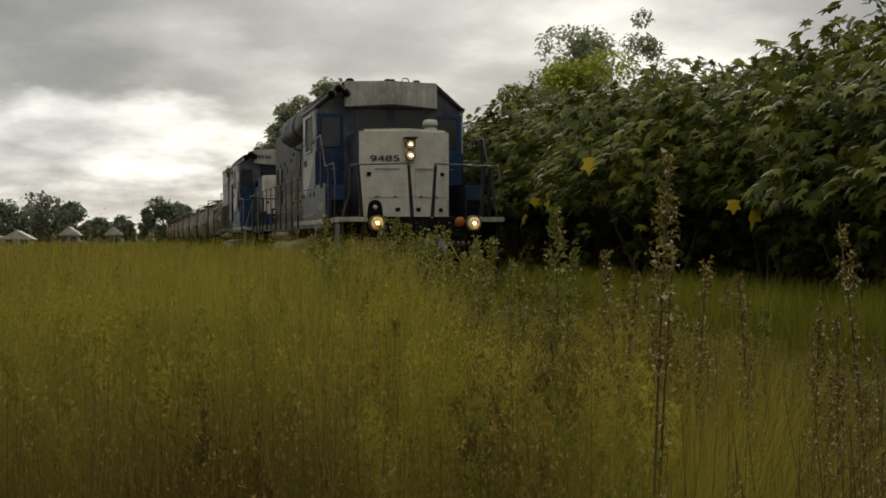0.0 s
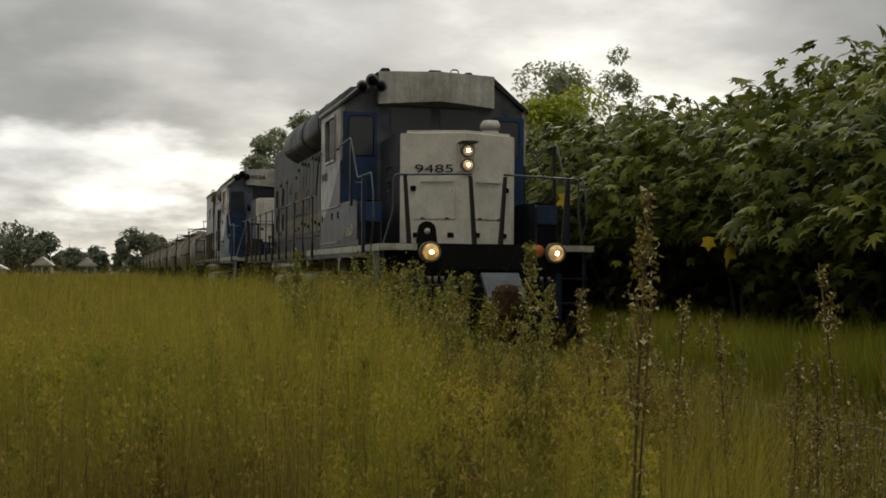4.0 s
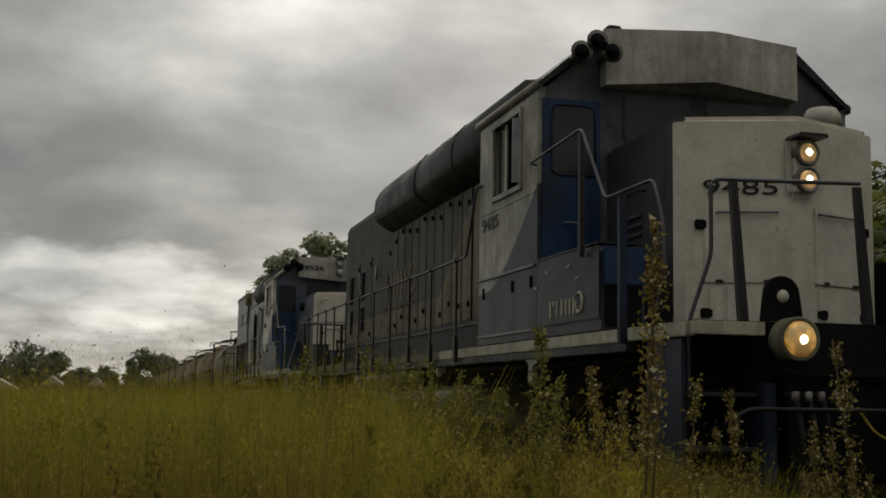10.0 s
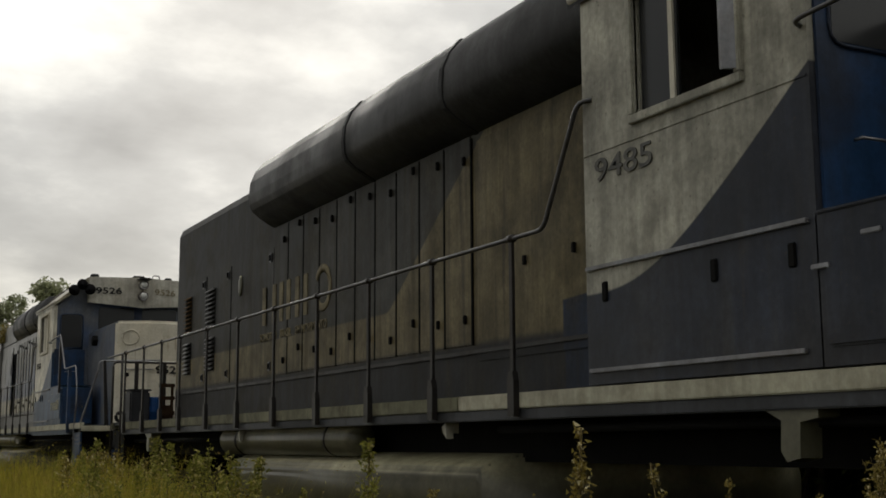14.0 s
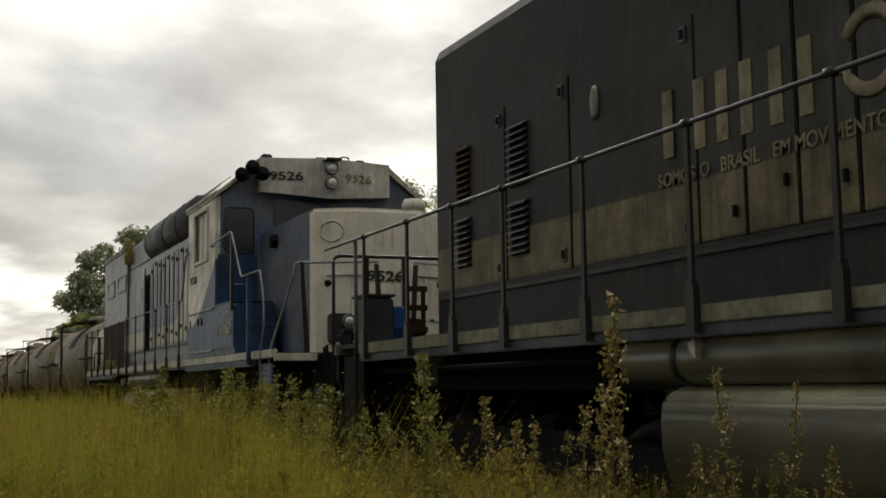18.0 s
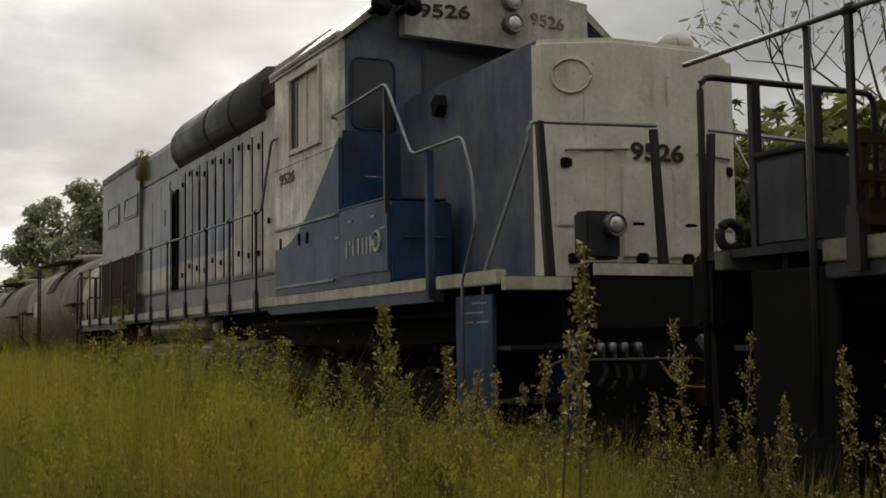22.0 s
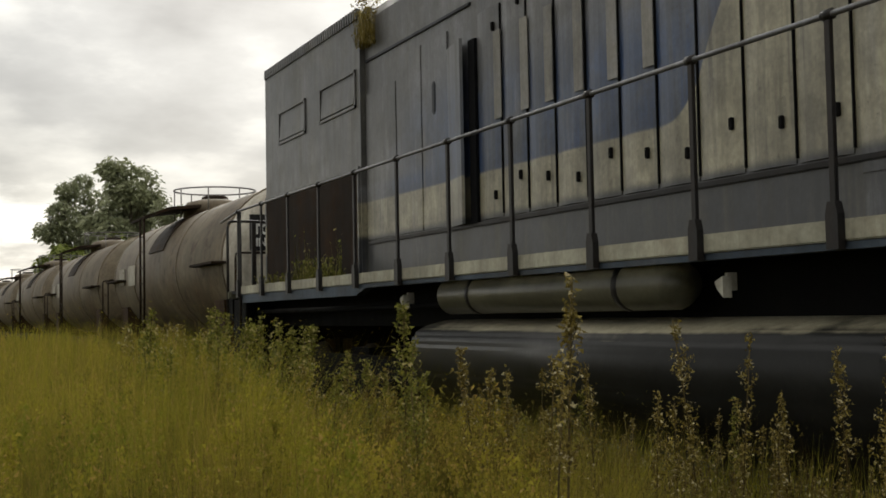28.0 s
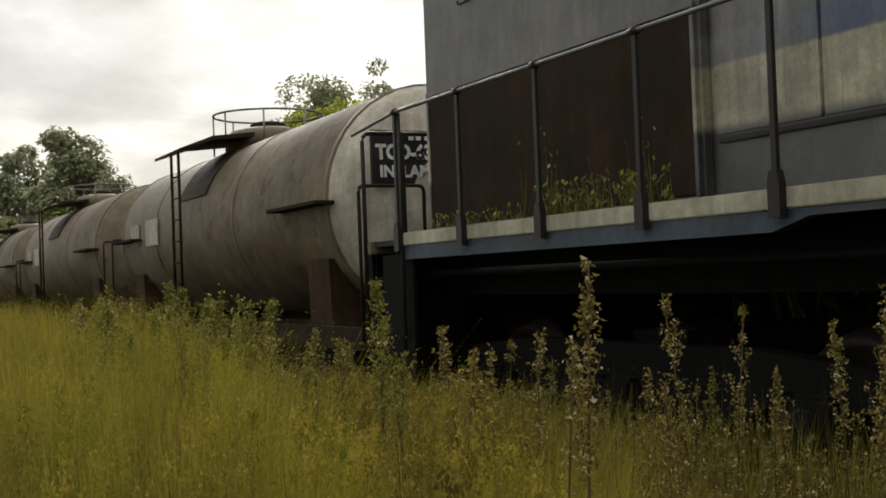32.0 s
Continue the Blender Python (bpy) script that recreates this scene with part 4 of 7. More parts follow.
        if s < 0:
            # owner's mark, as plain pale shapes
            x = s * (W + 0.024)
            yc, zb = (2.62, 2.19) if one else (2.80, 2.35)
            for dy, w_, h in ((0.385, 0.035, 0.15), (0.30, 0.05, 0.045), (0.215, 0.035, 0.15), (0.09, 0.035, 0.15), (-0.02, 0.035, 0.15), (-0.11, 0.035, 0.15), (-0.20, 0.035, 0.15), (-0.34, 0.0, 0.0)):
                bm = B()
                if h == 0.0:
                    tube(bm, [(x, yc + dy + 0.075 * math.cos(a), zb + 0.095 + 0.085 * math.sin(a)) for a in (0.9 + 5.6 * k / 16 for k in range(17))], 0.018, 5)
                else:
                    top_z = zb + (0.105 if h < 0.1 else 0.0)
                    box(bm, x - 0.004, x + 0.004, yc + dy - w_ / 2, yc + dy + w_ / 2, top_z, top_z + h)
                part("owner_mark", bm, M["stripe"], bb, "plain pale shape")

    # long hood with doors, blower duct and radiator end
    bm = B()
    top = 5.02
    prism(bm, [(-H, 2.03), (H, 2.03), (H, top - 0.16), (H - 0.05, top - 0.05), (H - 0.17, top), (-H + 0.17, top), (-H + 0.05, top - 0.05), (-H, top - 0.16)], 5.41, hood_end if one else 14.98, "y")
    body = part("long_hood", bm, hood, lo)
    duct_y0, duct_y1 = (5.53, 13.3) if one else (7.5, 12.15)
    bm = B()
    lz = 4.30 if one else 4.38
    sect = [(-H + 0.02, lz), (-1.24, lz + 0.16), (-1.30, lz + 0.30), (-1.27, 4.92), (-1.05, 5.18), (1.05, 5.18), (1.27, 4.92), (1.30, lz + 0.30), (1.24, lz + 0.16), (H - 0.02, lz)]
    round_off = [sect[0]] + [tuple(p[i] * (1 - q) + n[i] * q for i in (0, 1)) for p, n in zip(sect, sect[1:]) for q in (0.25, 0.75)] + [sect[-1]]
    prism(bm, round_off, duct_y0, duct_y1, "y")
    bmesh.ops.bevel(bm, geom=[e for e in bm.edges if abs(e.verts[0].co.y - e.verts[1].co.y) < 1e-4], offset=0.04, segments=2, affect="EDGES")
    duct = part("blower_duct", bm, M["duct"], lo, "sooty bulged roof duct", smooth=True)
    for y in (8.1, 10.25) if one else (8.7, 10.0):
        bm = B()
        prism(bm, [(x * 1.012, 4.7 + (z - 4.7) * 1.015) for x, z in round_off], y - 0.03, y + 0.03, "y")
        part("duct_joint", bm, M["soot"], duct)
    if not one:
        bm = B()
        prism(bm, [(x * 0.93, 4.70 + (z - 4.7) * 0.9) for x, z in sect], 5.53, 7.52, "y")
        part("rusty_duct", bm, M["wagon_frame"], lo, "rust-streaked front section of the roof duct")
    # engine-room doors, each a proud plate with latches
    n_doors = 10
    d0, d1 = (8.19, 13.24) if one else (7.62, 12.18)
    w = (d1 - d0) / n_doors
    latch_me = None
    for s in (-1, 1):
        for k in range(n_doors):
            y = d0 + k * w
            bm = B()
            if one:
                box(bm, s * (H - 0.01), s * (H + 0.014), y + 0.012, y + w - 0.012, 2.50, 4.30, 0.008)
            else:
                # the doors are bowed outwards, each a shallow vertical bulge
                bow = [(s * (H - 0.01), y + 0.012)] + [(s * (H + 0.006 + 0.024 * math.sin(math.pi * q / 6)), y + 0.012 + (w - 0.03) * q / 6) for q in range(7)] + [(s * (H - 0.01), y + w - 0.018)]
                prism(bm, bow, 2.47, 4.28, "z")
            dr = part("hood_door", bm, hood, body)
            bm = B()
            half = 0.011 if one else 0.005
            box(bm, s * (H - 0.01), s * (H + 0.017), y - half, y + half, 2.50, 4.28)
            part("door_gap", bm, M["under"], dr)
            for z in (2.72, 4.16):
                if latch_me is None:
                    bm = B()
                    box(bm, -0.014, 0.014, -0.016, 0.016, -0.038, 0.038, 0.005)
                    ob = part("latch", bm, M["under"], dr)
                    ob.location = (s * (H + 0.03), y + 0.1, z)
                    latch_me = ob.data
                else:
                    shared("latch", latch_me, (s * (H + 0.03), y + 0.1, z + 0.06 * ((k * 7) % 3 - 1)), dr)
        bm = B()
        box(bm, s * (H - 0.01), s * (H + 0.012), 5.6, 8.1 if one else 7.58, 2.35, 4.25, 0.01)
        part("access_panel", bm, hood, body)
        bm = B()
        box(bm, s * (H - 0.005), s * (H + 0.03), 5.5, hood_end - 0.1 if one else 14.9, 2.42, 2.455, 0.006)
        part("sole_moulding", bm, M["rail"], body)
        for y in (5.85, 6.6, 7.3):
            shared("latch", latch_me, (s * (H + 0.03), y, 2.9 + 0.2 * (y > 6)), body)
    if one:
        for s in (-1, 1):
            for y0_, y1_ in ((15.69, 16.04), (16.88, 17.19)):
                for z0, z1 in ((2.70, 3.16), (3.30, 3.84)):
                    bm = B()
                    box(bm, s * (H - 0.01), s * (H + 0.012), y0_, y1_, z0, z1)
                    lv = part("louvre_panel", bm, M["under"], body)
                    n = int((z1 - z0) / 0.055)
                    bm = B()
                    prism(bm, [(0.0, 0.0), (s * 0.045, -0.018), (s * 0.045, -0.008), (0.0, 0.022)], -(y1_ - y0_) / 2, (y1_ - y0_) / 2, "y")
                    first = part("slat", bm, M["rusty_slat"] if y0_ > 16 and z0 > 3 else M["rail_worn"], lv)
                    first.location = (s * (H + 0.01), (y0_ + y1_) / 2, z0 + 0.03)
                    for k in range(1, n):
                        shared("slat", first.data, (s * (H + 0.01), (y0_ + y1_) / 2, z0 + 0.03 + k * (z1 - z0 - 0.04) / (n - 1)), lv)
            bm = B()
            lathe(bm, [(0.11, 0.0), (0.11, 0.02), (0.08, 0.03), (0.0, 0.03)], (0, 0, 0), "x", 18)
            bmesh.ops.scale(bm, verts=bm.verts, vec=(s, 0.55, 1.25))
            bmesh.ops.translate(bm, verts=bm.verts, vec=(s * H, 14.55, 3.74))
            part("sight_cover", bm, M["tank"], body)
            # wide plates at the rear, with their joints and catches
            for y_0, y_1 in ((13.25, 14.96), (14.98, 16.12), (16.14, 17.66)):
                bm = B()
                box(bm, s * (H - 0.01), s * (H + 0.006), y_0 + 0.008, y_1 - 0.008, 2.50, 4.06, 0.004)
                plate = part("rear_plate", bm, hood, body)
                bm = B()
                box(bm, s * (H - 0.01), s * (H + 0.009), y_0 - 0.016, y_0 + 0.008, 2.50, 4.06)
                part("plate_joint", bm, M["under"], plate)
                for z in (2.62, 3.95):
                    bm = B()
                    box(bm, s * (H + 0.002), s * (H + 0.022), y_0 + 0.07, y_0 + 0.15, z - 0.055, z + 0.055, 0.006)
                    catch = part("catch", bm, M["rail_worn"], plate)
                    bm = B()
                    box(bm, s * (H + 0.018), s * (H + 0.034), y_0 + 0.09, y_0 + 0.13, z - 0.035, z + 0.035, 0.004)
                    part("handle", bm, M["under"], catch)
        # owner's mark on the hood and the slogan under it
        x = -H - 0.018
        for y, n in ((13.56, 1), (13.19, 1), (12.94, 1), (12.69, 1), (12.40, 1), (12.13, 1), (11.60, 0)):
            bm = B()
            if n == 0:
                tube(bm, [(x, y + 0.21 * math.cos(a), 3.38 + 0.22 * math.sin(a)) for a in (0.5 + 5.5 * k / 18 for k in range(19))], 0.05, 5)
                bmesh.ops.scale(bm, verts=bm.verts, vec=(0.12, 1, 1), space=Matrix.Translation((-x, 0, 0)))
            else:
                box(bm, x - 0.004, x + 0.004, y - 0.06, y + 0.06, 3.13, 3.60)
            part("owner_mark", bm, M["faded"], body, "plain faded shape")
        for word, y in (("SOMOS", 13.48), ("O", 13.15), ("BRASIL", 12.78), ("EM", 12.37), ("MOVIMENTO", 11.86)):
            letters(word, 0.135, (x, y, 2.935), (90, 0, -90), M["faded"], "slogan_word", body, 0.98, 0.002)
    else:
        # flared radiator end
        bm = B()
        f0, f1, X = 14.99, hood_end, 1.19
        prism(bm, [(-X, 2.09), (X, 2.09), (X, 4.93), (X - 0.08, 5.03), (-X + 0.08, 5.03), (-X, 4.93)], f0, f1, "y")
        rad = part("radiator_end", bm, M["hood2"], lo, "boxy grey radiator end")
        for s in (-1, 1):
            bm = B()
            box(bm, s * (X - 0.01), s * (X + 0.016), f0 + 0.06, f1 - 0.06, 2.13, 3.25, 0.01)
            gr = part("air_grille", bm, M["wagon_frame"], rad, "dark rusted air grille")
            bm = B()
            for q in ((f0 + 0.03, f1 - 0.03, 3.25, 3.285), (f0 + 0.03, f0 + 0.07, 2.10, 3.25), (f1 - 0.07, f1 - 0.03, 2.10, 3.25)):
                box(bm, s * (X - 0.01), s * (X + 0.028), *q, 0.004)
            part("grille_frame", bm, hood, gr)
            for y_0, y_1, z_0, z_1 in ((f0 + 0.12, f0 + 1.35, 3.94, 4.36), (f0 + 1.92, f0 + 3.05, 3.92, 4.35)):
                bm = B()
                for q in ((y_0, y_1, z_0, z_0 + 0.03), (y_0, y_1, z_1 - 0.03, z_1), (y_0, y_0 + 0.03, z_0, z_1), (y_1 - 0.03, y_1, z_0, z_1)):
                    box(bm, s * (X - 0.005), s * (X + 0.02), *q)
                fr = part("shutter_frame", bm, hood, rad)
                bm = B()
                prism(bm, [(s * X, z_0 + 0.04), (s * (X + 0.018), z_0 + 0.05), (s * (X + 0.018), z_0 + 0.08), (s * X, z_1 - 0.04)], y_0 + 0.05, y_1 - 0.05, "y")
                part("shutter_panel", bm, hood, fr)
            # flat panels between the radiators and the doors, and corrugated roof edge
            for y_0, y_1, z_1 in ((12.80, 13.40, 4.28), (13.42, 14.06, 4.28), (14.08, 14.94, 4.05), (12.30, 14.94, 0.0)):
                bm = B()
                if z_1:
                    box(bm, s * (H - 0.01), s * (H + 0.016), y_0, y_1, 2.47, z_1, 0.006)
                    part("flat_panel", bm, hood, body)
                else:
                    box(bm, s * (H - 0.01), s * (H + 0.02), y_0, y_1, 4.40, 4.43, 0.004)
                    part("panel_moulding", bm, M["slate"], body)
            bm = B()
            box(bm, s * H, s * (H + 0.024), 13.07, 13.15, 3.55, 3.86, 0.02)
            part("sight_slot", bm, M["slate"], body)
            for k in range(46):
                bm = B()
                box(bm, s * (X - 0.03), s * (X + 0.022), f0 + 0.04 + 0.08 * k, f0 + 0.08 + 0.08 * k, 4.90, 5.02)
                part("roof_corrugation", bm, hood, rad)
        # open engine-room door; a black slab on the hood stands for the shaded doorway
        bm = B()
        box(bm, -H - 0.03, -H + 0.02, 12.19, 12.32, 2.45, 4.08)
        gap = part("doorway", bm, M["dark"], body, "black slab for the shaded open doorway")
        bm = B()
        prism(bm, [(-H - 0.022, 12.79), (-H - 0.11, 12.33), (-H - 0.085, 12.32), (-H - 0.002, 12.79)], 2.45, 4.10, "z")
        part("open_door", bm, hood, gap, "pale door standing ajar")
        x = -H - 0.030
        for y, w_ in ((11.75, 0.13), (11.27, 0.13), (10.87, 0.13), (10.42, 0.13), (9.95, 0.13), (9.5, 0.13)):
            bm = B()
            box(bm, x - 0.003, x + 0.003, y - w_ / 2, y + w_ / 2, 3.30, 4.05)
            part("owner_mark", bm, M["worn_cream"], body, "plain faded cream shape")
        # weeds that have taken root on the deck and roof
        rng = random.Random(12)
        for name, cx, cy, cz, n, r, h in (("deck_weed", -1.45, 15.7, 2.07, 40, 0.8, 0.24), ("roof_weed", -1.17, 14.80, 4.55, 55, 0.16, 0.55), ("deck_weed", -1.48, 17.4, 2.07, 14, 0.7, 0.14), ("climbing_weed", -1.33, 16.2, 2.07, 7, 1.0, 0.65)):
            bm = B()
            for k in range(n):
                p = Vector((cx + rng.uniform(-0.1, 0.1), cy + rng.uniform(-r, r), cz))
                for j in range(7):
                    q = p + Vector((rng.uniform(-0.06, 0.06), rng.uniform(-0.06, 0.06), rng.uniform(0.02, h)))
                    a, b = Vector((rng.uniform(-0.018, 0.018), rng.uniform(-0.018, 0.018), 0.018)), Vector((rng.uniform(-0.012, 0.012), 0.010, 0.0))
                    bm.faces.new([bm.verts.new(c) for c in (q - a, q + b, q + a, q - b)])
                    bm.faces.new([bm.verts.new(c) for c in (p + Vector((0.003, 0, 0)), q, p - Vector((0.003, 0, 0)))])
            tagged(part(name, bm, M["weed_dry" if name == "roof_weed" else "weed"], lo), "small yellow-green weeds rooted in dirt", kind="stuff")
    # roof fans and stack
    for y in ((14.4, 15.5, 16.6) if one else (6.9, 7.6)):
        bm = B()
        lathe(bm, [(0.42, 0.0), (0.42, 0.12), (0.36, 0.15), (0.36, 0.10), (0.0, 0.10)], (-0.1, y, top - 0.01 if one else 5.0), "z", 22)
        part("roof_fan", bm, M["soot"], lo)
    bm = B()
    box(bm, -0.3, 0.3, 9.2, 9.7, 5.16, 5.27, 0.03)
    part("exhaust_stack", bm, M["soot"], lo)

    # handrails and stanchions along both walkways
    post_me = None
    ys = [6.27 + 1.205 * k for k in range(8)] + [15.65, 16.65, 17.80] if one else [6.06 + 1.11 * k for k in range(12)]
    ys = [y for y in ys if y < rear_end - 0.15]
    for s in (-1, 1):
        bm = B()
        line = [(s * 1.68, 5.30, 3.79), (s * 1.72, 5.40, 3.79), (s * 1.70, 5.86, 3.06), (s * 1.70, ys[-1], 3.06), (s * 1.70, rear_end - 0.02, 3.06 if one else 2.98)]
        tube(bm, rounded(line, 0.07), 0.016, 8)
        hr = part("handrail", bm, M["rail_pale"] if not one else M["rail_worn"], lo)
        for y in ys:
            if post_me is None:
                bm = B()
                box(bm, -0.012, 0.012, -0.022, 0.022, -0.96, 0.0, 0.004)
                low_z = -1.20 if one else -1.13
                prism(bm, [(-0.042, low_z), (0.042, low_z), (0.042, -0.96), (0.026, -0.90), (-0.026, -0.90), (-0.042, -0.96)], -0.025, 0.02, "x")
                lathe(bm, [(0.03, -0.03), (0.03, 0.03)], (0, 0, 0), "y", 8)
                ob = part("stanchion", bm, M["rail"], hr)
                ob.location = (s * 1.70, y, 3.06)
                post_me = ob.data
            else:
                shared("stanchion", post_me, (s * 1.70, y, 3.06), hr)
        # front rail: up from the cab corner, down to the nose, and round the corner to the steps
        bm = B()
        line = [(s * 1.66, 3.50, 3.70), (s * 1.76, 3.46, 3.70), (s * 1.76, 2.10, 3.76), (s * 1.74, 1.62, 3.08), (s * 1.70, 0.78, 3.10), (s * 1.70, 0.62, 2.76), (s * 1.70, 0.58, 2.40), (s * 1.68, 0.85, 2.02), (s * 1.68, 0.85, 1.2)]
        tube(bm, rounded(line, 0.08, 4), 0.0135, 8)
        fr = part("front_handrail", bm, M["rail_worn" if one else "rail_pale"], lo, "bent worn steel handrail by the steps")
        bm = B()
        box(bm, s * 1.74 - 0.022, s * 1.74 + 0.022, 2.12, 2.17, 2.66, 3.74, 0.004)
        part("stanchion", bm, M["rail"], fr)
        bm = B()
        box(bm, s * 1.69 - 0.03, s * 1.69 + 0.03, 1.36, 1.42, 1.9, 3.08, 0.004)
        part("stanchion", bm, navy, fr)
        # rail across the end platform
        bm = B()
        ez, ex = (3.04, 1.46) if one else (3.16, 1.38)
        line = [(s * 1.58, 0.46, 1.3), (s * 1.58, 0.46, 2.02), (s * ex, 0.34, 2.50), (s * ex, 0.34, ez), (s * 0.25, 0.34, ez + 0.04)]
        if not one:
            line = [(s * 1.62, 0.62, 1.3), (s * 1.62, 0.62, 2.05), (s * ex, 0.34, 3.02), (s * ex, 0.34, ez), (s * 0.25, 0.34, ez + 0.04)]
        tube(bm, rounded(line, 0.07, 4), 0.016, 8)
        er = part("end_rail", bm, M["rail_worn"] if one else M["rail_pale"], lo)
        for x in (1.28, 0.27):
            bm = B()
            prism(bm, [(s * (x - 0.10), 2.02), (s * (x - 0.03), 2.02), (s * (x + 0.03), ez + 0.01), (s * (x - 0.02), ez + 0.01)], 0.32, 0.37, "y")
            part("stanchion", bm, M["rail"], er)
        # rear end rail
        bm = B()
        yr = rear_end - 0.05
        tube(bm, rounded([(s * 1.62, yr, 1.2), (s * 1.62, yr, 3.0), (s * 0.35, yr, 3.0), (s * 0.35, yr, 2.02)], 0.08), 0.02, 8)
        rr = part("rear_rail", bm, M["rail"], lo)
        for x in (1.25, 0.8):
            bm = B()
            box(bm, s * x - 0.03, s * x + 0.03, yr - 0.02, yr + 0.02, 2.02, 3.0)
            part("stanchion", bm, M["rail"], rr)
        bm = B()
        tube(bm, rounded([(s * 1.68, rear_end - 0.95, 1.1), (s * 1.68, rear_end - 0.95, 3.05)], 0.05), 0.02, 8)
        part("grab_iron", bm, M["rail"], rr)
    if one:
        # gear that stands on the rear platform
        bm = B()
        box(bm, -1.49, -1.18, rear_end - 0.72, rear_end - 0.32, 2.035, 2.51, 0.025)
        lk = part("tool_locker", bm, M["slate"], lo, "dark steel tool locker")
        bm = B()
        box(bm, -1.505, -1.165, rear_end - 0.735, rear_end - 0.305, 2.512, 2.54, 0.008)
        part("locker_lid", bm, M["soot"], lk)
        bm = B()
        lathe(bm, [(0.085, 2.035), (0.095, 2.05), (0.095, 2.19), (0.10, 2.20), (0.095, 2.21), (0.095, 2.40), (0.085, 2.43), (0.0, 2.432)], (-1.06, rear_end - 0.45, 0), "z", 18)
        part("blue_drum", bm, M["drum"], lo, "small bright blue drum")
        bm = B()
        for x in (-0.98, -0.80):
            box(bm, x - 0.02, x + 0.02, rear_end - 0.60, rear_end - 0.56, 2.035, 2.62, 0.004)
        for z in (2.15, 2.38, 2.58):
            box(bm, -1.02, -0.76, rear_end - 0.612, rear_end - 0.59, z, z + 0.06, 0.004)
        box(bm, -0.96, -0.80, rear_end - 0.58, rear_end - 0.40, 2.035, 2.30, 0.02)
        part("brake_stand", bm, M["rust"], lo, "rust-brown brake stand")
        bm = B()
        ring = [(-1.50 + 0.07 * math.cos(a), rear_end - 0.12, 2.12 + 0.07 * math.sin(a)) for a in (2 * math.pi * k / 18 for k in range(19))]
        tube(bm, ring, 0.028, 6)
        part("coiled_hose", bm, M["rubber"], lo)

    # corner steps: they face the end of the platform, between a side plate and an inner post
    for s in (-1, 1):
        for y_a, way, shade in ((0.30, 1, M["navy1"] if one else M["navy2"]), (rear_end - 0.28, -1, M["under"])):
            bm = B()
            box(bm, s * 1.00, s * 1.60, y_a + way * 0.36, y_a + way * 0.40, 0.62, 1.98)
            st = part("step_well", bm, M["under"], lo)
            bm = B()
            box(bm, s * 1.60, s * 1.635, *sorted((y_a + way * 0.16, y_a + way * 0.76)), 0.62, 1.905, 0.006)
            part("side_plate", bm, shade, st)
            bm = B()
            box(bm, s * 1.04, s * 1.14, *sorted((y_a - way * 0.10, y_a + way * 0.30)), 0.66, 1.60, 0.01)
            part("inner_post", bm, shade, st)
            for z in (0.72, 1.12, 1.50):
                bm = B()
                box(bm, s * 1.145, s * 1.598, *sorted((y_a - way * 0.04, y_a + way * 0.355)), z, z + 0.03, 0.006)
                part("tread", bm, M["rail"], st)
            bm = B()
            box(bm, s * 1.12, s * 1.66, *sorted((y_a - way * 0.10, y_a - way * 0.02)), 1.925, 2.02, 0.006)
            part("edge_stripe", bm, M["stripe"] if way > 0 else M["stripe_dull"], st, "cream edge stripe")
        if not one:
            # chalk scribbles on the plate, too worn to read
            for k, (y_0, y_1, z) in enumerate(((0.55, 0.78, 1.84), (0.60, 0.95, 1.77), (0.52, 0.70, 1.70), (0.76, 0.97, 1.70))):
                bm = B()
                box(bm, s * 1.634, s * 1.638, y_0, y_1, z, z + 0.012)
                part("chalk_mark", bm, M["worn_cream"], lo)

    # buffer beams, pilots, coupler, hoses, lamps
    for y, way in ((0.18, -1), (rear_end + 0.04, 1)):
        bm = B()
        wide = 1.02 if way < 0 else 1.55
        lip = 2.025 if one or way > 0 else 2.125
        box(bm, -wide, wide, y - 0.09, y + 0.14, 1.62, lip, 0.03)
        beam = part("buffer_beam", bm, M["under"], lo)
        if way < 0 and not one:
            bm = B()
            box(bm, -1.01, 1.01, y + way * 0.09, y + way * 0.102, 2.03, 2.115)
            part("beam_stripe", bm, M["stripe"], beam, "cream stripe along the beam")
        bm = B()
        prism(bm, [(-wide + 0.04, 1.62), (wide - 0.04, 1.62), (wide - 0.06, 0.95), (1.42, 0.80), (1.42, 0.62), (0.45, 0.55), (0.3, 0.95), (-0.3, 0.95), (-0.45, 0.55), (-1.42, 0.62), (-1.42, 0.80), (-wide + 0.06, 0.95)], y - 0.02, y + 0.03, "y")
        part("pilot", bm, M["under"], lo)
        coupler(lo, y, way)
        rng = random.Random(5 + v)
        for x in (-0.98, -0.88, -0.78, -0.66, 0.56, 0.66, 0.76, 0.88):
            d = rng.uniform(0.14, 0.26)
            bm = B()
            tube(bm, rounded([(x, y, 1.52), (x, y + way * 0.12, 1.51), (x + 0.02, y + way * 0.17, 1.50 - d), (x + rng.uniform(-0.06, 0.06), y + way * 0.15, 1.42 - d)], 0.05), 0.02, 6)
            hose = part("brake_hose", bm, M["rubber"], lo)
            bm = B()
            lathe(bm, [(0.022, 0.0), (0.032, 0.01), (0.032, 0.06), (0.02, 0.075)], (x, y + way * 0.12, 1.47), "z", 10)
            part("hose_fitting", bm, M["steel"], hose)
        bm = B()
        tube(bm, rounded([(0.50, y + way * 0.10, 1.52), (0.54, y + way * 0.22, 1.36), (0.72, y + way * 0.25, 1.08), (0.95, y + way * 0.2, 0.98), (1.0, y + way * 0.06, 1.18)], 0.15, 5), 0.016, 6)
        part("long_hose", bm, M["yellow"], lo, "faded yellow hose in a loop")
        bm = B()
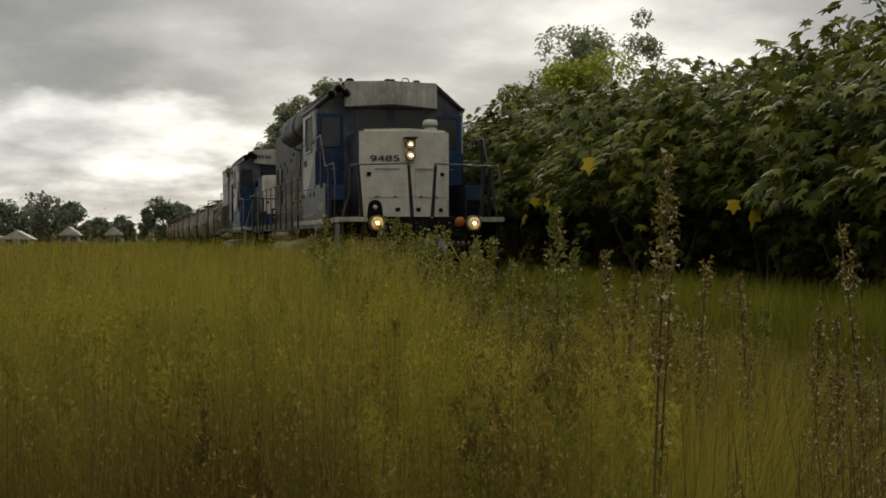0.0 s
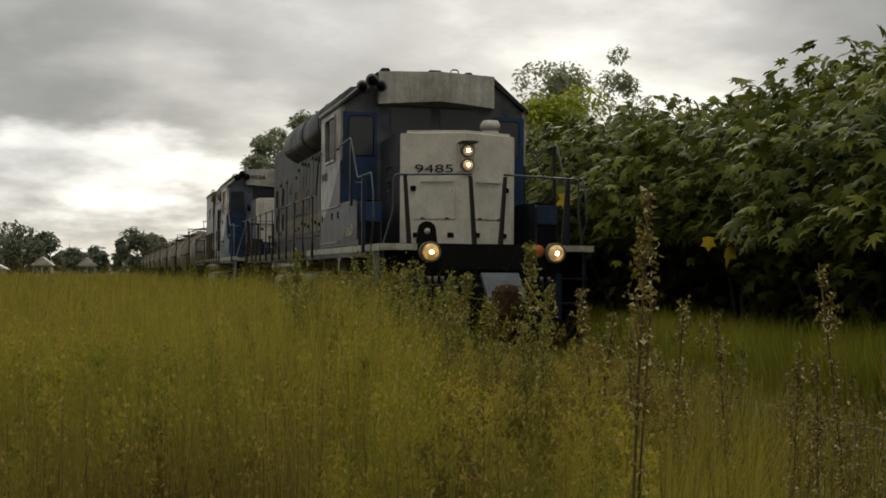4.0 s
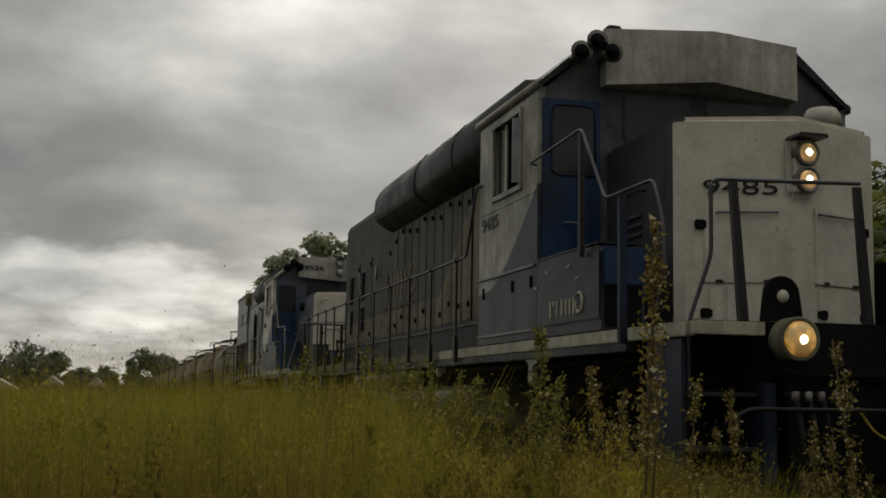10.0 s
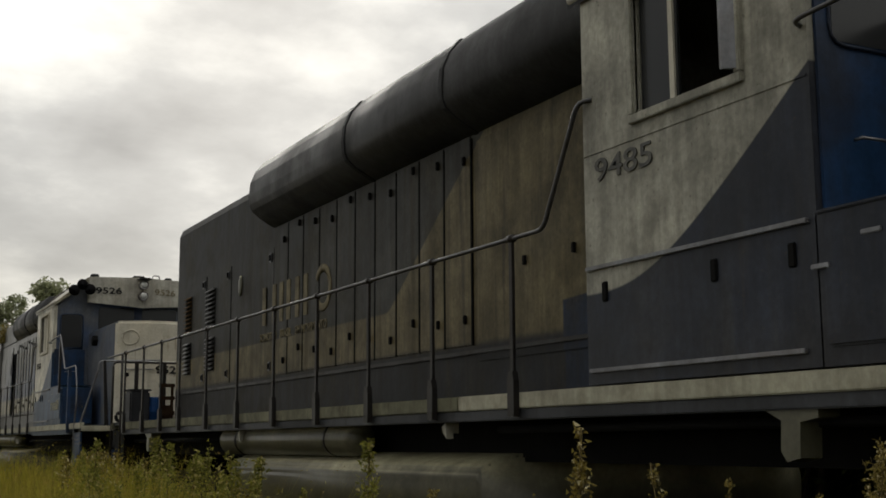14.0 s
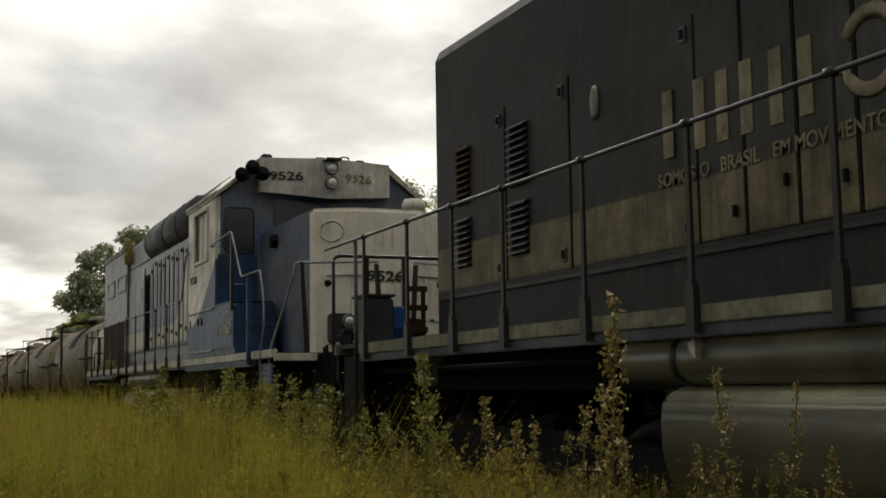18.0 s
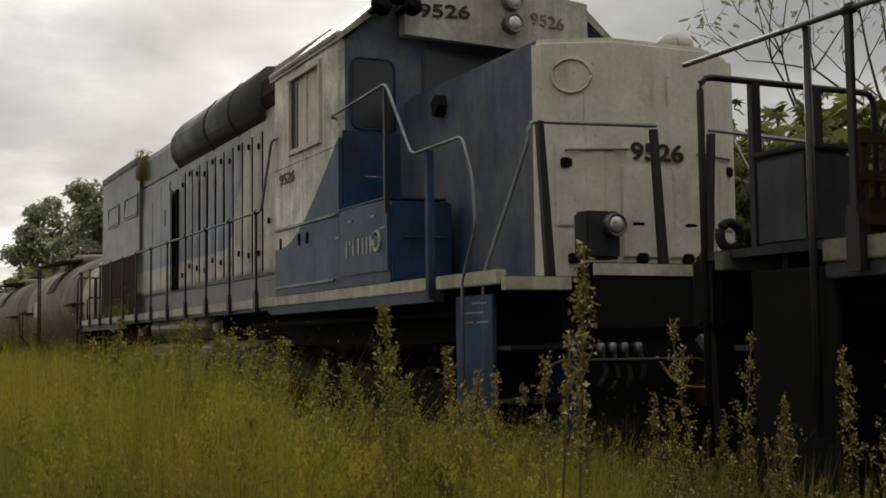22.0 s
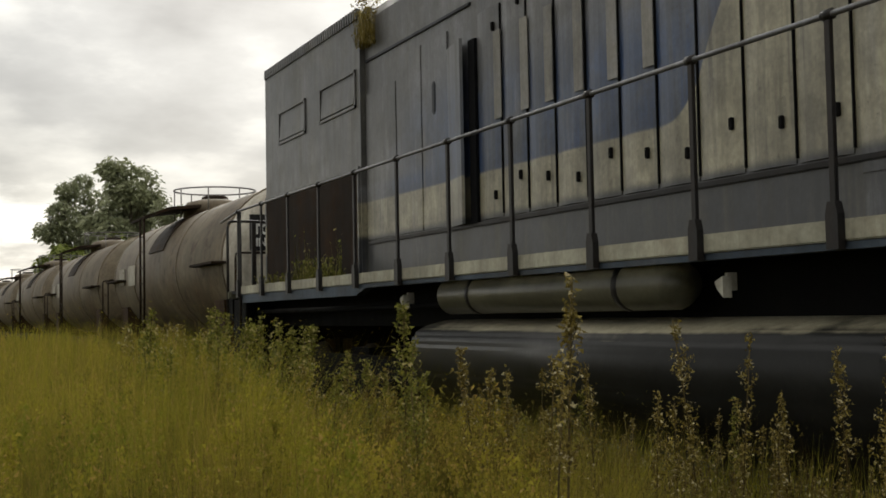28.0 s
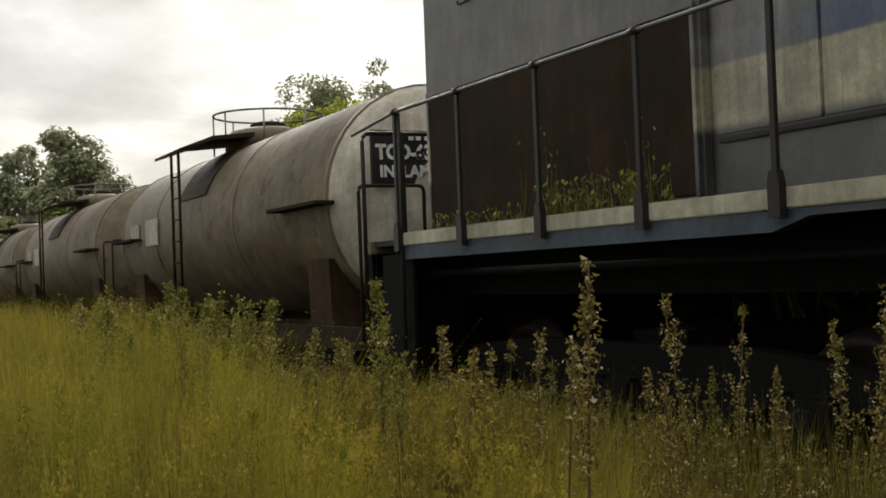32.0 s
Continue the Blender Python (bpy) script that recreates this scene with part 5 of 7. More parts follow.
        tube(bm, rounded([(-0.5, y + way * 0.12, 1.44), (-0.42, y + way * 0.25, 1.22), (0.2, y + way * 0.30, 1.20), (0.40, y + way * 0.12, 1.50)], 0.15, 5), 0.010, 6)
        part("jumper_cable", bm, M["yellow"], lo)
        bm = B()
        tube(bm, rounded([(-1.5, y + way * 0.10, 1.32), (-1.35, y + way * 0.16, 1.42), (-0.2, y + way * 0.2, 1.42), (-0.1, y + way * 0.5, 1.34)], 0.06), 0.016, 6)
        part("uncoupling_lever", bm, M["rail"], lo)
    bm = B()
    prism(bm, [(-0.12, 1.60), (-0.46, 1.24), (-0.46, 1.18), (-0.06, 1.56)], -0.24, 0.34, "x")
    part("drop_plate", bm, M["plate"], lo, "slanted steel crossing plate over the coupler")
    if one:
        for s in (-1, 1):
            bm = B()
            lathe(bm, [(0.10, 0.22), (0.15, 0.12), (0.155, -0.04), (0.14, -0.05), (0.12, -0.03)], (s * 0.97, 0.04, 1.90), "y", 22)
            dl = part("ditch_light", bm, M["stripe_dull"], lo)
            bm = B()
            lathe(bm, [(0.125, 0.0), (0.10, -0.03), (0.05, -0.045), (0.0, -0.05)], (s * 0.97, 0.0, 1.90), "y", 22)
            part("lens", bm, M["lens_warm"] if s < 0 else M["lens_on"], dl, "lit warm lens")
            bm = B()
            lathe(bm, [(0.036, -0.043), (0.02, -0.056), (0.0, -0.060)], (s * 0.97, 0.0, 1.895), "y", 16)
            part("bulb", bm, M["bulb"], dl, "bright glowing bulb")
            bm = B()
            box(bm, s * 0.97 - 0.06, s * 0.97 + 0.06, 0.05, 0.2, 1.66, 1.80)
            part("lamp_bracket", bm, M["under"], dl)
        bm = B()
        lathe(bm, [(0.10, 0.08), (0.10, -0.02), (0.06, -0.05), (0.0, -0.055)], (0.70, 0.05, 1.92), "y", 16)
        part("marker_lamp", bm, M["red"], lo, "dull orange marker lamp")
    # fuel tank, reservoirs and pipework under the sill
    bm = B()
    half = [(1.20, 1.61), (1.44, 1.55), (1.535, 1.49), (1.56, 1.40), (1.555, 1.15), (1.50, 1.0), (1.34, 0.80), (1.0, 0.64)]
    prism(bm, half + [(-x, z) for x, z in half[::-1]], 7.05, 12.9 if one else 12.82, "y")
    bmesh.ops.bevel(bm, geom=[e for e in bm.edges], offset=0.03, segments=2, affect="EDGES")
    part("fuel_tank", bm, M["fuel" if one else "fuel_dark"], lo, "dusty rounded fuel tank with sky light painted on top", smooth=True)
    for s in (-1, 1):
        bm = B()
        ra, rb, rz = (9.4, 13.4, 1.73) if one else (8.75, 12.27, 1.815)
        lathe(bm, [(0.0, ra), (0.12, ra + 0.03), (0.16, ra + 0.12), (0.16, rb - 0.12), (0.12, rb - 0.03), (0.0, rb)], (s * 1.42, 0, rz), "y", 18)
        res = part("air_reservoir", bm, M["tank"], lo, "dusty grey cylindrical air reservoir with sky light painted on top")
        for y in (ra + 0.6, rb - 0.7):
            bm = B()
            lathe(bm, [(0.165, y - 0.03), (0.165, y + 0.03)], (s * 1.42, 0, rz), "y", 18)
            part("strap", bm, M["rail"], res)
        for y in (7.45, 12.45) if one else (8.2, 12.85):
            bm = B()
            prism(bm, [(y - 0.04, 1.84), (y + 0.03, 1.81), (y + 0.015, 1.77), (y - 0.045, 1.72)], s * 1.56, s * 1.62, "x")
            box(bm, s * 1.5, s * 1.56, y - 0.015, y + 0.015, 1.76, 1.86)
            part("gauge", bm, M["patch"], lo)
        for xa, ya, yb, z in ((1.5, 1.4, 6.8, 1.78), (1.45, 12.3, rear_end - 1.0, 1.74)):
            bm = B()
            tube(bm, [(s * xa, ya, z), (s * xa, yb, z)], 0.03, 6)
            part("air_pipe", bm, M["under"], lo)
    c1, c2 = 3.35, rear_end - 3.3
    bogie(lo, c1, (c1 - 1.75, c1, c1 + 1.75), 0.51, 2.45)
    bogie(lo, c2, (c2 - 1.75, c2, c2 + 1.75), 0.51, 2.45)
    return lo


def tank_wagon(y0, end_text):
    """An old tank wagon: barrel with dished ends, dome with a platform and ring rail, saddles, frame, two bogies."""
    wg = thing("tank_wagon", (CENTRE, y0, 0), "rusty brown tank wagon with dome platform, coupled in the train", "tank wagon", "tank wagons of the train")
    TRAIN.append((wg, y0))
    r, zc, a, b = 1.24, 2.55, 0.6, 11.5
    bm = B()
    prof = [(0.0, a - 0.02), (r * 0.45, a + 0.03), (r * 0.75, a + 0.12), (r * 0.93, a + 0.26), (r, a + 0.46), (r, b - 0.46), (r * 0.93, b - 0.26), (r * 0.75, b - 0.12), (r * 0.45, b - 0.03), (0.0, b + 0.02)]
    lathe(bm, prof, (0, 0, zc), "y", 40)
    for f in bm.faces:
        f.material_index = 1 if end_text and f.calc_center_median().y < a + 0.44 else 0
    barrel = part("barrel", bm, [M["wagon"], M["wagon_end"]], wg, "dusty brown barrel")
    for y in (a + 0.47, 4.4, 8.6, b - 0.47):
        bm = B()
        lathe(bm, [(r - 0.01, y - 0.04), (r + 0.012, y - 0.035), (r + 0.012, y + 0.035), (r - 0.01, y + 0.04)], (0, 0, zc), "y", 40)
        part("barrel_band", bm, M["wagon"], barrel)
    d = 6.55
    # rusted sheets that wrap the barrel below the dome
    for s in (-1, 1):
        arc = [math.radians(a_) for a_ in range(14, 71, 7)]
        bm = B()
        prism(bm, [(s * (r + 0.004) * math.sin(q), zc + (r + 0.004) * math.cos(q)) for q in arc] + [(s * (r + 0.022) * math.sin(q), zc + (r + 0.022) * math.cos(q)) for q in arc[::-1]], d - 0.72, d + 0.72, "y")
        part("dome_skirt", bm, M["skirt"], barrel, "dark rusted sheet")
    bm = B()
    lathe(bm, [(0.62, 3.55), (0.62, 3.88), (0.55, 3.96), (0.30, 4.02), (0.0, 4.03)], (0, d, 0), "z", 26)
    dome = part("dome", bm, M["wagon"], wg)
    bm = B()
    lathe(bm, [(0.24, 4.00), (0.26, 4.02), (0.26, 4.07), (0.20, 4.10), (0.0, 4.11)], (0, d, 0), "z", 18)
    part("hatch", bm, M["wagon_frame"], dome)
    bm = B()
    ring = [(0.80 * math.cos(t), d + 0.80 * math.sin(t), 4.20) for t in (2 * math.pi * k / 28 for k in range(29))]
    tube(bm, ring, 0.016, 6)
    rl = part("ring_rail", bm, M["steel"], wg)
    for k in range(8):
        t = 2 * math.pi * (k + 0.5) / 8
        bm = B()
        tube(bm, [(0.80 * math.cos(t), d + 0.80 * math.sin(t), 3.62), (0.80 * math.cos(t), d + 0.80 * math.sin(t), 4.20)], 0.013, 6)
        part("rail_post", bm, M["steel"], rl)
    for s in (-1, 1):
        bm = B()
        prism(bm, [(s * 0.45, 3.86), (s * 1.05, 3.80), (s * 1.52, 3.62), (s * 1.52, 3.58), (s * 1.05, 3.74), (s * 0.45, 3.80)], d - 0.75, d + 0.75, "y")
        part("dome_platform", bm, M["wagon_frame"], wg)
        for y in (d - 0.55, d - 0.15):
            bm = B()
            tube(bm, [(s * 1.50, y, 1.25), (s * 1.50, y, 3.62)], 0.022, 6)
            part("ladder_post", bm, M["wagon_frame"], wg)
        for k in range(7):
            bm = B()
            tube(bm, [(s * 1.50, d - 0.55, 1.45 + 0.3 * k), (s * 1.50, d - 0.15, 1.45 + 0.3 * k)], 0.012, 5)
            part("rung", bm, M["wagon_frame"], wg)
        # side shelves and saddles at the ends
        for ya, yb in ((a + 0.35, a + 1.9), (b - 1.9, b - 0.35)):
            bm = B()
            box(bm, s * 0.95, s * 1.42, ya, yb, 2.50, 2.54, 0.006)
            part("side_shelf", bm, M["wagon_frame"], wg)
            bm = B()
            prism(bm, [(s * 0.35, 1.18), (s * 1.12, 1.18), (s * 1.14, 1.95), (s * 1.06, 1.95), (s * 0.90, 1.72), (s * 0.35, 1.40)], ya + 0.35, yb - 0.55, "y")
            part("saddle", bm, M["rust"], wg)
        bm = B()
        box(bm, s * 1.12, s * 1.24, 0.1, 12.0, 1.02, 1.24)
        part("sole_bar", bm, M["wagon_frame"], wg)
        bm = B()
        box(bm, s * 0.6, s * 1.1, 2.9, 3.6, 0.72, 1.02, 0.04)
        part("brake_cylinder", bm, M["wagon_frame"], wg)
        # end handrails
        for y in (0.16, 11.94):
            bm = B()
            tube(bm, rounded([(s * 1.25, y, 1.05), (s * 1.25, y, 2.62), (s * 0.55, y, 2.62), (s * 0.55, y, 1.2)], 0.06), 0.018, 6)
            part("end_handrail", bm, M["wagon_frame"], wg)
        for y, w_, h in ((8.8, 0.85, 0.42), (10.0, 0.6, 0.36)):
            ang = math.radians(6)
            bm = B()
            box(bm, -0.006, 0.006, -w_ / 2, w_ / 2, -h / 2, h / 2)
            bmesh.ops.translate(bm, verts=bm.verts, vec=(s * (r + 0.012), y, zc + 0.05))
            part("data_panel", bm, M["patch"], barrel, "faded cream panel")
    bm = B()
    box(bm, -0.32, 0.32, 0.1, 12.0, 0.98, 1.22)
    for y in (0.12, 11.88):
        box(bm, -1.22, 1.22, y - 0.08, y + 0.08, 1.0, 1.28)
    part("centre_sill", bm, M["wagon_frame"], wg)
    bm = B()
    tube(bm, [(0.4, 0.25, 1.2), (0.4, 0.25, 2.9)], 0.03, 8)
    lathe(bm, [(0.22, -0.02), (0.24, 0.0), (0.22, 0.02)], (0.4, 0.22, 2.9), "y", 16)
    part("brake_stand", bm, M["wagon_frame"], wg)
    for y, way in ((0.05, -1), (11.95, 1)):
        coupler(wg, y, way)
    if end_text:
        bm = B()
        box(bm, -0.90, 0.16, a + 0.02, a + 0.06, 2.68, 3.23)
        board = part("end_board", bm, M["ink"], wg, "black board with white lettering")
        letters("TCD-63", 0.21, (-0.535, a + 0.014, 2.935), (90, 0, 0), M["white"], "lettering", board, 0.90, 0.008)
        letters("INFLAMAVEL", 0.17, (-0.335, a + 0.014, 2.75), (90, 0, 0), M["white"], "lettering", board, 1.0, 0.006)
        for x in (-0.48, -0.40, -0.30):
            bm = B()
            box(bm, x, x + 0.055, a + 0.010, a + 0.022, 3.13, 3.20)
            part("lettering_bar", bm, M["white"], board)
    bogie(wg, 2.0, (1.15, 2.85), 0.45, 1.45)
    bogie(wg, 10.1, (9.25, 10.95), 0.45, 1.45)
    return wg


M["weed"] = leafy("weed_leaves", (0.09, 0.10, 0.018), (0.33, 0.31, 0.06), (0.50, 0.42, 0.18), 0.6)
M["weed_dry"] = leafy("drying_weed_leaves", (0.085, 0.062, 0.014), (0.40, 0.32, 0.085), (0.62, 0.54, 0.32), 0.7)
M["stem"] = worn("weed_stem", (0.10, 0.075, 0.026), (0.05, 0.03, 0.014), 0.5, 0.7)
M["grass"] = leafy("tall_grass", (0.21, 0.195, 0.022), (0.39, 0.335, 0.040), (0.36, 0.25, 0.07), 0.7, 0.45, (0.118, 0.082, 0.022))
M["edge_grass"] = leafy("trackside_grass", (0.19, 0.18, 0.026), (0.37, 0.33, 0.05), None, 0.7, 0.35)
M["straw"] = leafy("dry_stalks", (0.07, 0.045, 0.015), (0.16, 0.11, 0.04), None, 0.8)
M["verge"] = leafy("fresh_verge_grass", (0.22, 0.23, 0.026), (0.44, 0.41, 0.05), None, 0.6, 0.45)
M["bush"] = leafy("large_bush_leaves", (0.044, 0.062, 0.010), (0.215, 0.222, 0.030), None, 0.55, 0.25)
M["yellow_leaf"] = leafy("yellowed_leaf", (0.55, 0.40, 0.02), (0.62, 0.48, 0.04), None, 0.5)
# the next two leaf greens are greyed and lightened to stand for haze
M["tree_leaf"] = leafy("haze_toned_tree_leaves", (0.25, 0.27, 0.16), (0.44, 0.46, 0.29), None, 0.7, 0.65)
M["gum_leaf"] = leafy("haze_toned_pale_leaves", (0.22, 0.24, 0.14), (0.40, 0.42, 0.26), None, 0.6, 0.45)
M["shrub_leaf"] = leafy("shrub_leaves", (0.15, 0.19, 0.04), (0.28, 0.31, 0.08), None, 0.6)
# distance haze over the tree line is mixed into this leaf colour
M["far_leaf"] = leafy("haze_toned_distant_leaves", (0.14, 0.16, 0.11), (0.24, 0.26, 0.175), None, 0.7, 0.45)
M["lime_leaf"] = leafy("lime_green_leaves", (0.30, 0.34, 0.03), (0.50, 0.52, 0.08), None, 0.6)
M["bark"] = worn("bark", (0.10, 0.08, 0.06), (0.04, 0.03, 0.02), 0.7, 0.9, bump=0.5)


def soil():
    g = Nodes("dry_grass_soil", 0.95)
    col = g.mix(g.step(g.noise(0.25, 6, 0.65), 0.35, 0.65), (0.07, 0.065, 0.018), (0.12, 0.11, 0.03))
    col = g.mix(g.step(g.noise(3.0, 6), 0.45, 0.7), col, (0.045, 0.035, 0.018))
    g.bump(g.noise(8, 5), 0.6, 0.05)
    return g.done(col)


def stones():
    g = Nodes("ballast_stones", 0.9)
    v = g.nt.nodes.new("ShaderNodeTexVoronoi")
    v.inputs["Scale"].default_value = 18
    g.nt.links.new(g.co, v.inputs["Vector"])
    col = g.mix(v.outputs["Color"], (0.06, 0.05, 0.04), (0.17, 0.15, 0.13))
    g.bump(v.outputs["Distance"], 1.0, 0.04)
    return g.done(col)


# ---- ground and track ----
def ground_and_track():
    bm = B()
    ring = [0.0, 3, 6, 10, 16, 26, 45, 80, 160, 320, 700, 1600, 4000]
    sides, prev = 64, None
    for r in ring:
        if r == 0:
            prev = [bm.verts.new((0, 0, 0))] * sides
            continue
        cur = []
        for k in range(sides):
            t = 2 * math.pi * k / sides
            p = Vector((r * math.cos(t), r * math.sin(t), 0))
            p.z = 0.06 * noise.noise(p * 0.3) if r < 200 and abs(p.x - CENTRE) > 3 else 0.0
            cur.append(bm.verts.new(p))
        for k in range(sides):
            j = (k + 1) % sides
            if prev[k] is prev[j]:
                bm.faces.new((prev[k], cur[k], cur[j]))
            else:
                bm.faces.new((prev[k], cur[k], cur[j], prev[j]))
        prev = cur
    tagged(part("ground", bm, soil(), smooth=True), "flat olive-brown field soil under tall grass", "ground", kind="structure")
    bm = B()
    prism(bm, [(CENTRE - 2.1, -0.05), (CENTRE - 1.5, 0.10), (CENTRE + 1.5, 0.10), (CENTRE + 2.1, -0.05)], -40, 420, "y")
    bed = tagged(part("ballast", bm, stones()), "weedy grey stone ballast under the rails", "ballast", kind="structure")
    track = thing("railway_track", (0, 0, 0), "worn steel railway track on wooden sleepers", "railway track", kind="structure")
    for s in (-1, 1):
        bm = B()
        c = CENTRE + s * 0.8
        prism(bm, [(c - 0.07, 0.145), (c + 0.07, 0.145), (c + 0.07, 0.16), (c + 0.012, 0.18), (c + 0.012, 0.26), (c + 0.035, 0.27), (c + 0.035, 0.30), (c - 0.035, 0.30), (c - 0.035, 0.27), (c - 0.012, 0.26), (c - 0.012, 0.18), (c - 0.07, 0.16)], -40, 420, "y")
        part("rail", bm, M["steel"], track)
    bm = B()
    box(bm, -1.35, 1.35, -0.12, 0.12, -0.07, 0.07, 0.015)
    first = part("sleeper", bm, M["wagon_frame"], track)
    first.location = (CENTRE, -8, 0.075)
    for k in range(1, 110):
        shared("sleeper", first.data, (CENTRE, -8 + 0.6 * k, 0.075), track)


ground_and_track()
locomotive(1)
locomotive(2)
for k in range(9):
    tank_wagon(61.50 + 12.6 * k, k == 0)


# ---- vegetation ----
def sheet(name, verts, tris, material):
    """One mesh from arrays of vertices and triangles."""
    me = bpy.data.meshes.new(name)
    me.vertices.add(len(verts))
    me.vertices.foreach_set("co", verts.astype(np.float32).ravel())
    me.loops.add(tris.size)
    me.loops.foreach_set("vertex_index", tris.astype(np.int32).ravel())
    me.polygons.add(len(tris))
    me.polygons.foreach_set("loop_start", np.arange(0, tris.size, 3, dtype=np.int32))
    me.materials.append(material)
    me.update(calc_edges=True)
    me.validate()
    return new(name, me)


def blades(rng, x, y, h, w, lean):
    """Bent blades of grass: five points and three triangles each."""
    n = len(x)
    turn, bend = rng.uniform(0, 2 * np.pi, n), rng.normal(0, 0.9, n) + 4 * patches(rng, x, y, 0.45)
    lx, ly = np.cos(bend) * lean * h, np.sin(bend) * lean * h
    wx, wy = np.cos(turn) * w / 2, np.sin(turn) * w / 2
    z = np.zeros(n)
    v = np.stack([np.stack([x - wx, y - wy, z], 1), np.stack([x + wx, y + wy, z], 1),
                  np.stack([x - wx * 0.8 + lx * 0.3, y - wy * 0.8 + ly * 0.3, h * 0.6], 1), np.stack([x + wx * 0.8 + lx * 0.3, y + wy * 0.8 + ly * 0.3, h * 0.6], 1),
                  np.stack([x + lx, y + ly, h], 1)], 1).reshape(-1, 3)
    k = np.arange(n)[:, None] * 5
    t = np.concatenate([k + [0, 1, 3], k + [0, 3, 2], k + [2, 3, 4]], 1).reshape(-1, 3)
    return v, t


def patches(rng, x, y, size):
    """Smooth uneven patches: random values on a lattice of the given size, between -1 and 1."""
    lat = rng.uniform(-1, 1, (97, 97))
    u, v = x / size, y / size
    i, j = np.floor(u).astype(int), np.floor(v).astype(int)
    fu, fv = u - i, v - j
    fu, fv = fu * fu * (3 - 2 * fu), fv * fv * (3 - 2 * fv)
    at = lambda a, b: lat[a % 97, b % 97]
    return (at(i, j) * (1 - fu) + at(i + 1, j) * fu) * (1 - fv) + (at(i, j + 1) * (1 - fu) + at(i + 1, j + 1) * fu) * fv


def lumps(x, y, scale, seed=0.0):
    return np.sin(x * scale + 1.3 + seed) * np.sin(y * scale * 0.8 + 0.4) * 0.5 + np.sin(x * scale * 2.3 + y * scale * 1.7 + seed) * 0.35


def dip(x, y):
    """Greatest height of the growth: it sinks towards the track, in a shallow hollow ahead of the standing place."""
    r = np.hypot(x, y)
    u = (x - 0.2) / np.maximum(y, 0.5)
    s = np.clip((u - 0.18) / 0.10, 0, 1)
    fall = 0.064 - 0.012 * np.clip((u - 0.29) / 0.07, 0, 1)
    return 1.75 - s * s * (3 - 2 * s) * (1.75 - np.clip(1.56 - fall * r, 0.30, 1.45))


def grass_field():
    rng = np.random.default_rng(3)
    sets = []
    # wedge of field that opens ahead of the standing place, denser close by
    for n, r0, r1, w0 in ((120000, 1.5, 5.0, 0.0022), (120000, 4.0, 12.0, 0.0045), (70000, 10.0, 34.0, 0.012), (35000, 30.0, 180.0, 0.07)):
        r = r0 * (r1 / r0) ** rng.uniform(0, 1, n)
        t = np.radians(rng.uniform(-16, 62, n))
        x, y = r * np.sin(t), r * np.cos(t)
        keep = (x < 2.35 + 0.12 * np.maximum(y - 5, 0) + 0.35 * patches(rng, x, y, 0.7)) & (x < 0.58 * y + 0.05 + 0.2 * patches(rng, x, y, 0.5)) & (x < 3.6) & (r > r0)
        x, y, r = x[keep], y[keep], r[keep]
        side = np.clip((x - 0.6 - 0.16 * y) / 1.4, 0, 1)
        tall = 1.385 + 0.07 * np.clip((x / np.maximum(y, 0.5) - 0.06) / 0.06, 0, 1) - 0.22 * side * side * (3 - 2 * side) + 0.13 * patches(rng, x, y, 1.3) + 0.15 * patches(rng, x, y, 0.32) + 0.10 * patches(rng, x, y, 0.11) + 0.17 * np.clip((r - 6) / 12, 0, 1)
        h = tall * (0.60 + 0.52 * rng.uniform(0, 1, len(x)) ** 0.8)
        h *= np.clip(0.62 + 0.16 * r, 0.75, 1.0)
        h = np.minimum(h, dip(x, y) * rng.uniform(0.72, 1.0, len(x)))
        w = w0 * rng.uniform(0.6, 1.5, len(x)) * np.clip(r / r1 * 2, 0.7, 1.6)
        sets.append((x, y, h, w))
    # tufts that stand over the rest, each a sheaf of blades from one foot
    n, m = 1500, 50
    r, a = 1.9 * 8.0 ** rng.uniform(0, 1, n), np.radians(rng.uniform(-16, 58, n))
    cx, cy = r * np.sin(a), r * np.cos(a)
    top = (1.38 - 0.24 * np.clip((cx - 0.6 - 0.16 * cy) / 1.4, 0, 1)) * rng.uniform(0.84, 1.14, n) * np.clip(0.62 + 0.16 * r, 0.75, 1.0)
    top = np.minimum(top, dip(cx, cy) * rng.uniform(0.9, 1.06, n))
    keep = (cx < np.minimum(2.35 + 0.12 * np.maximum(cy - 5, 0), 3.5)) & (cx < 0.56 * cy)
    cx, cy, top, r = (np.repeat(q[keep], m) for q in (cx, cy, top, r))
    sets.append((cx + rng.normal(0, 0.045, len(cx)), cy + rng.normal(0, 0.045, len(cx)), top * rng.uniform(0.55, 1.0, len(cx)) ** 0.6, 0.0032 * rng.uniform(0.6, 1.4, len(cx)) * np.clip(r / 2.5, 0.9, 3)))
    x, y, h, w = (np.concatenate(c) for c in zip(*sets))
    v, t = blades(rng, x, y, h, w, 0.03 + 0.5 * rng.uniform(0, 1, len(x)) ** 2)
    # loose seed heads round the tips, which soften the outline
    n = 90000
    k = rng.choice(np.flatnonzero(np.hypot(x, y) < 14), n)
    tip = v.reshape(-1, 5, 3)[k, 4]
    size = w[k] * rng.uniform(1.0, 3.0, n) + 0.002
    p = tip + rng.normal(0, 1, (n, 3)) * (0.03, 0.03, 0.06) - (0, 0, 0.05)
    d, e = rng.normal(0, 1, (n, 3)), rng.normal(0, 1, (n, 3))
    d /= np.linalg.norm(d, axis=1)[:, None]
    d, e = d * size[:, None], e * (size * 0.22)[:, None]
    t = np.concatenate([t, np.arange(3 * n).reshape(-1, 3) + len(v)])
    v = np.concatenate([v, np.stack([p, p + d * 0.5 + e, p + d], 1).reshape(-1, 3)])
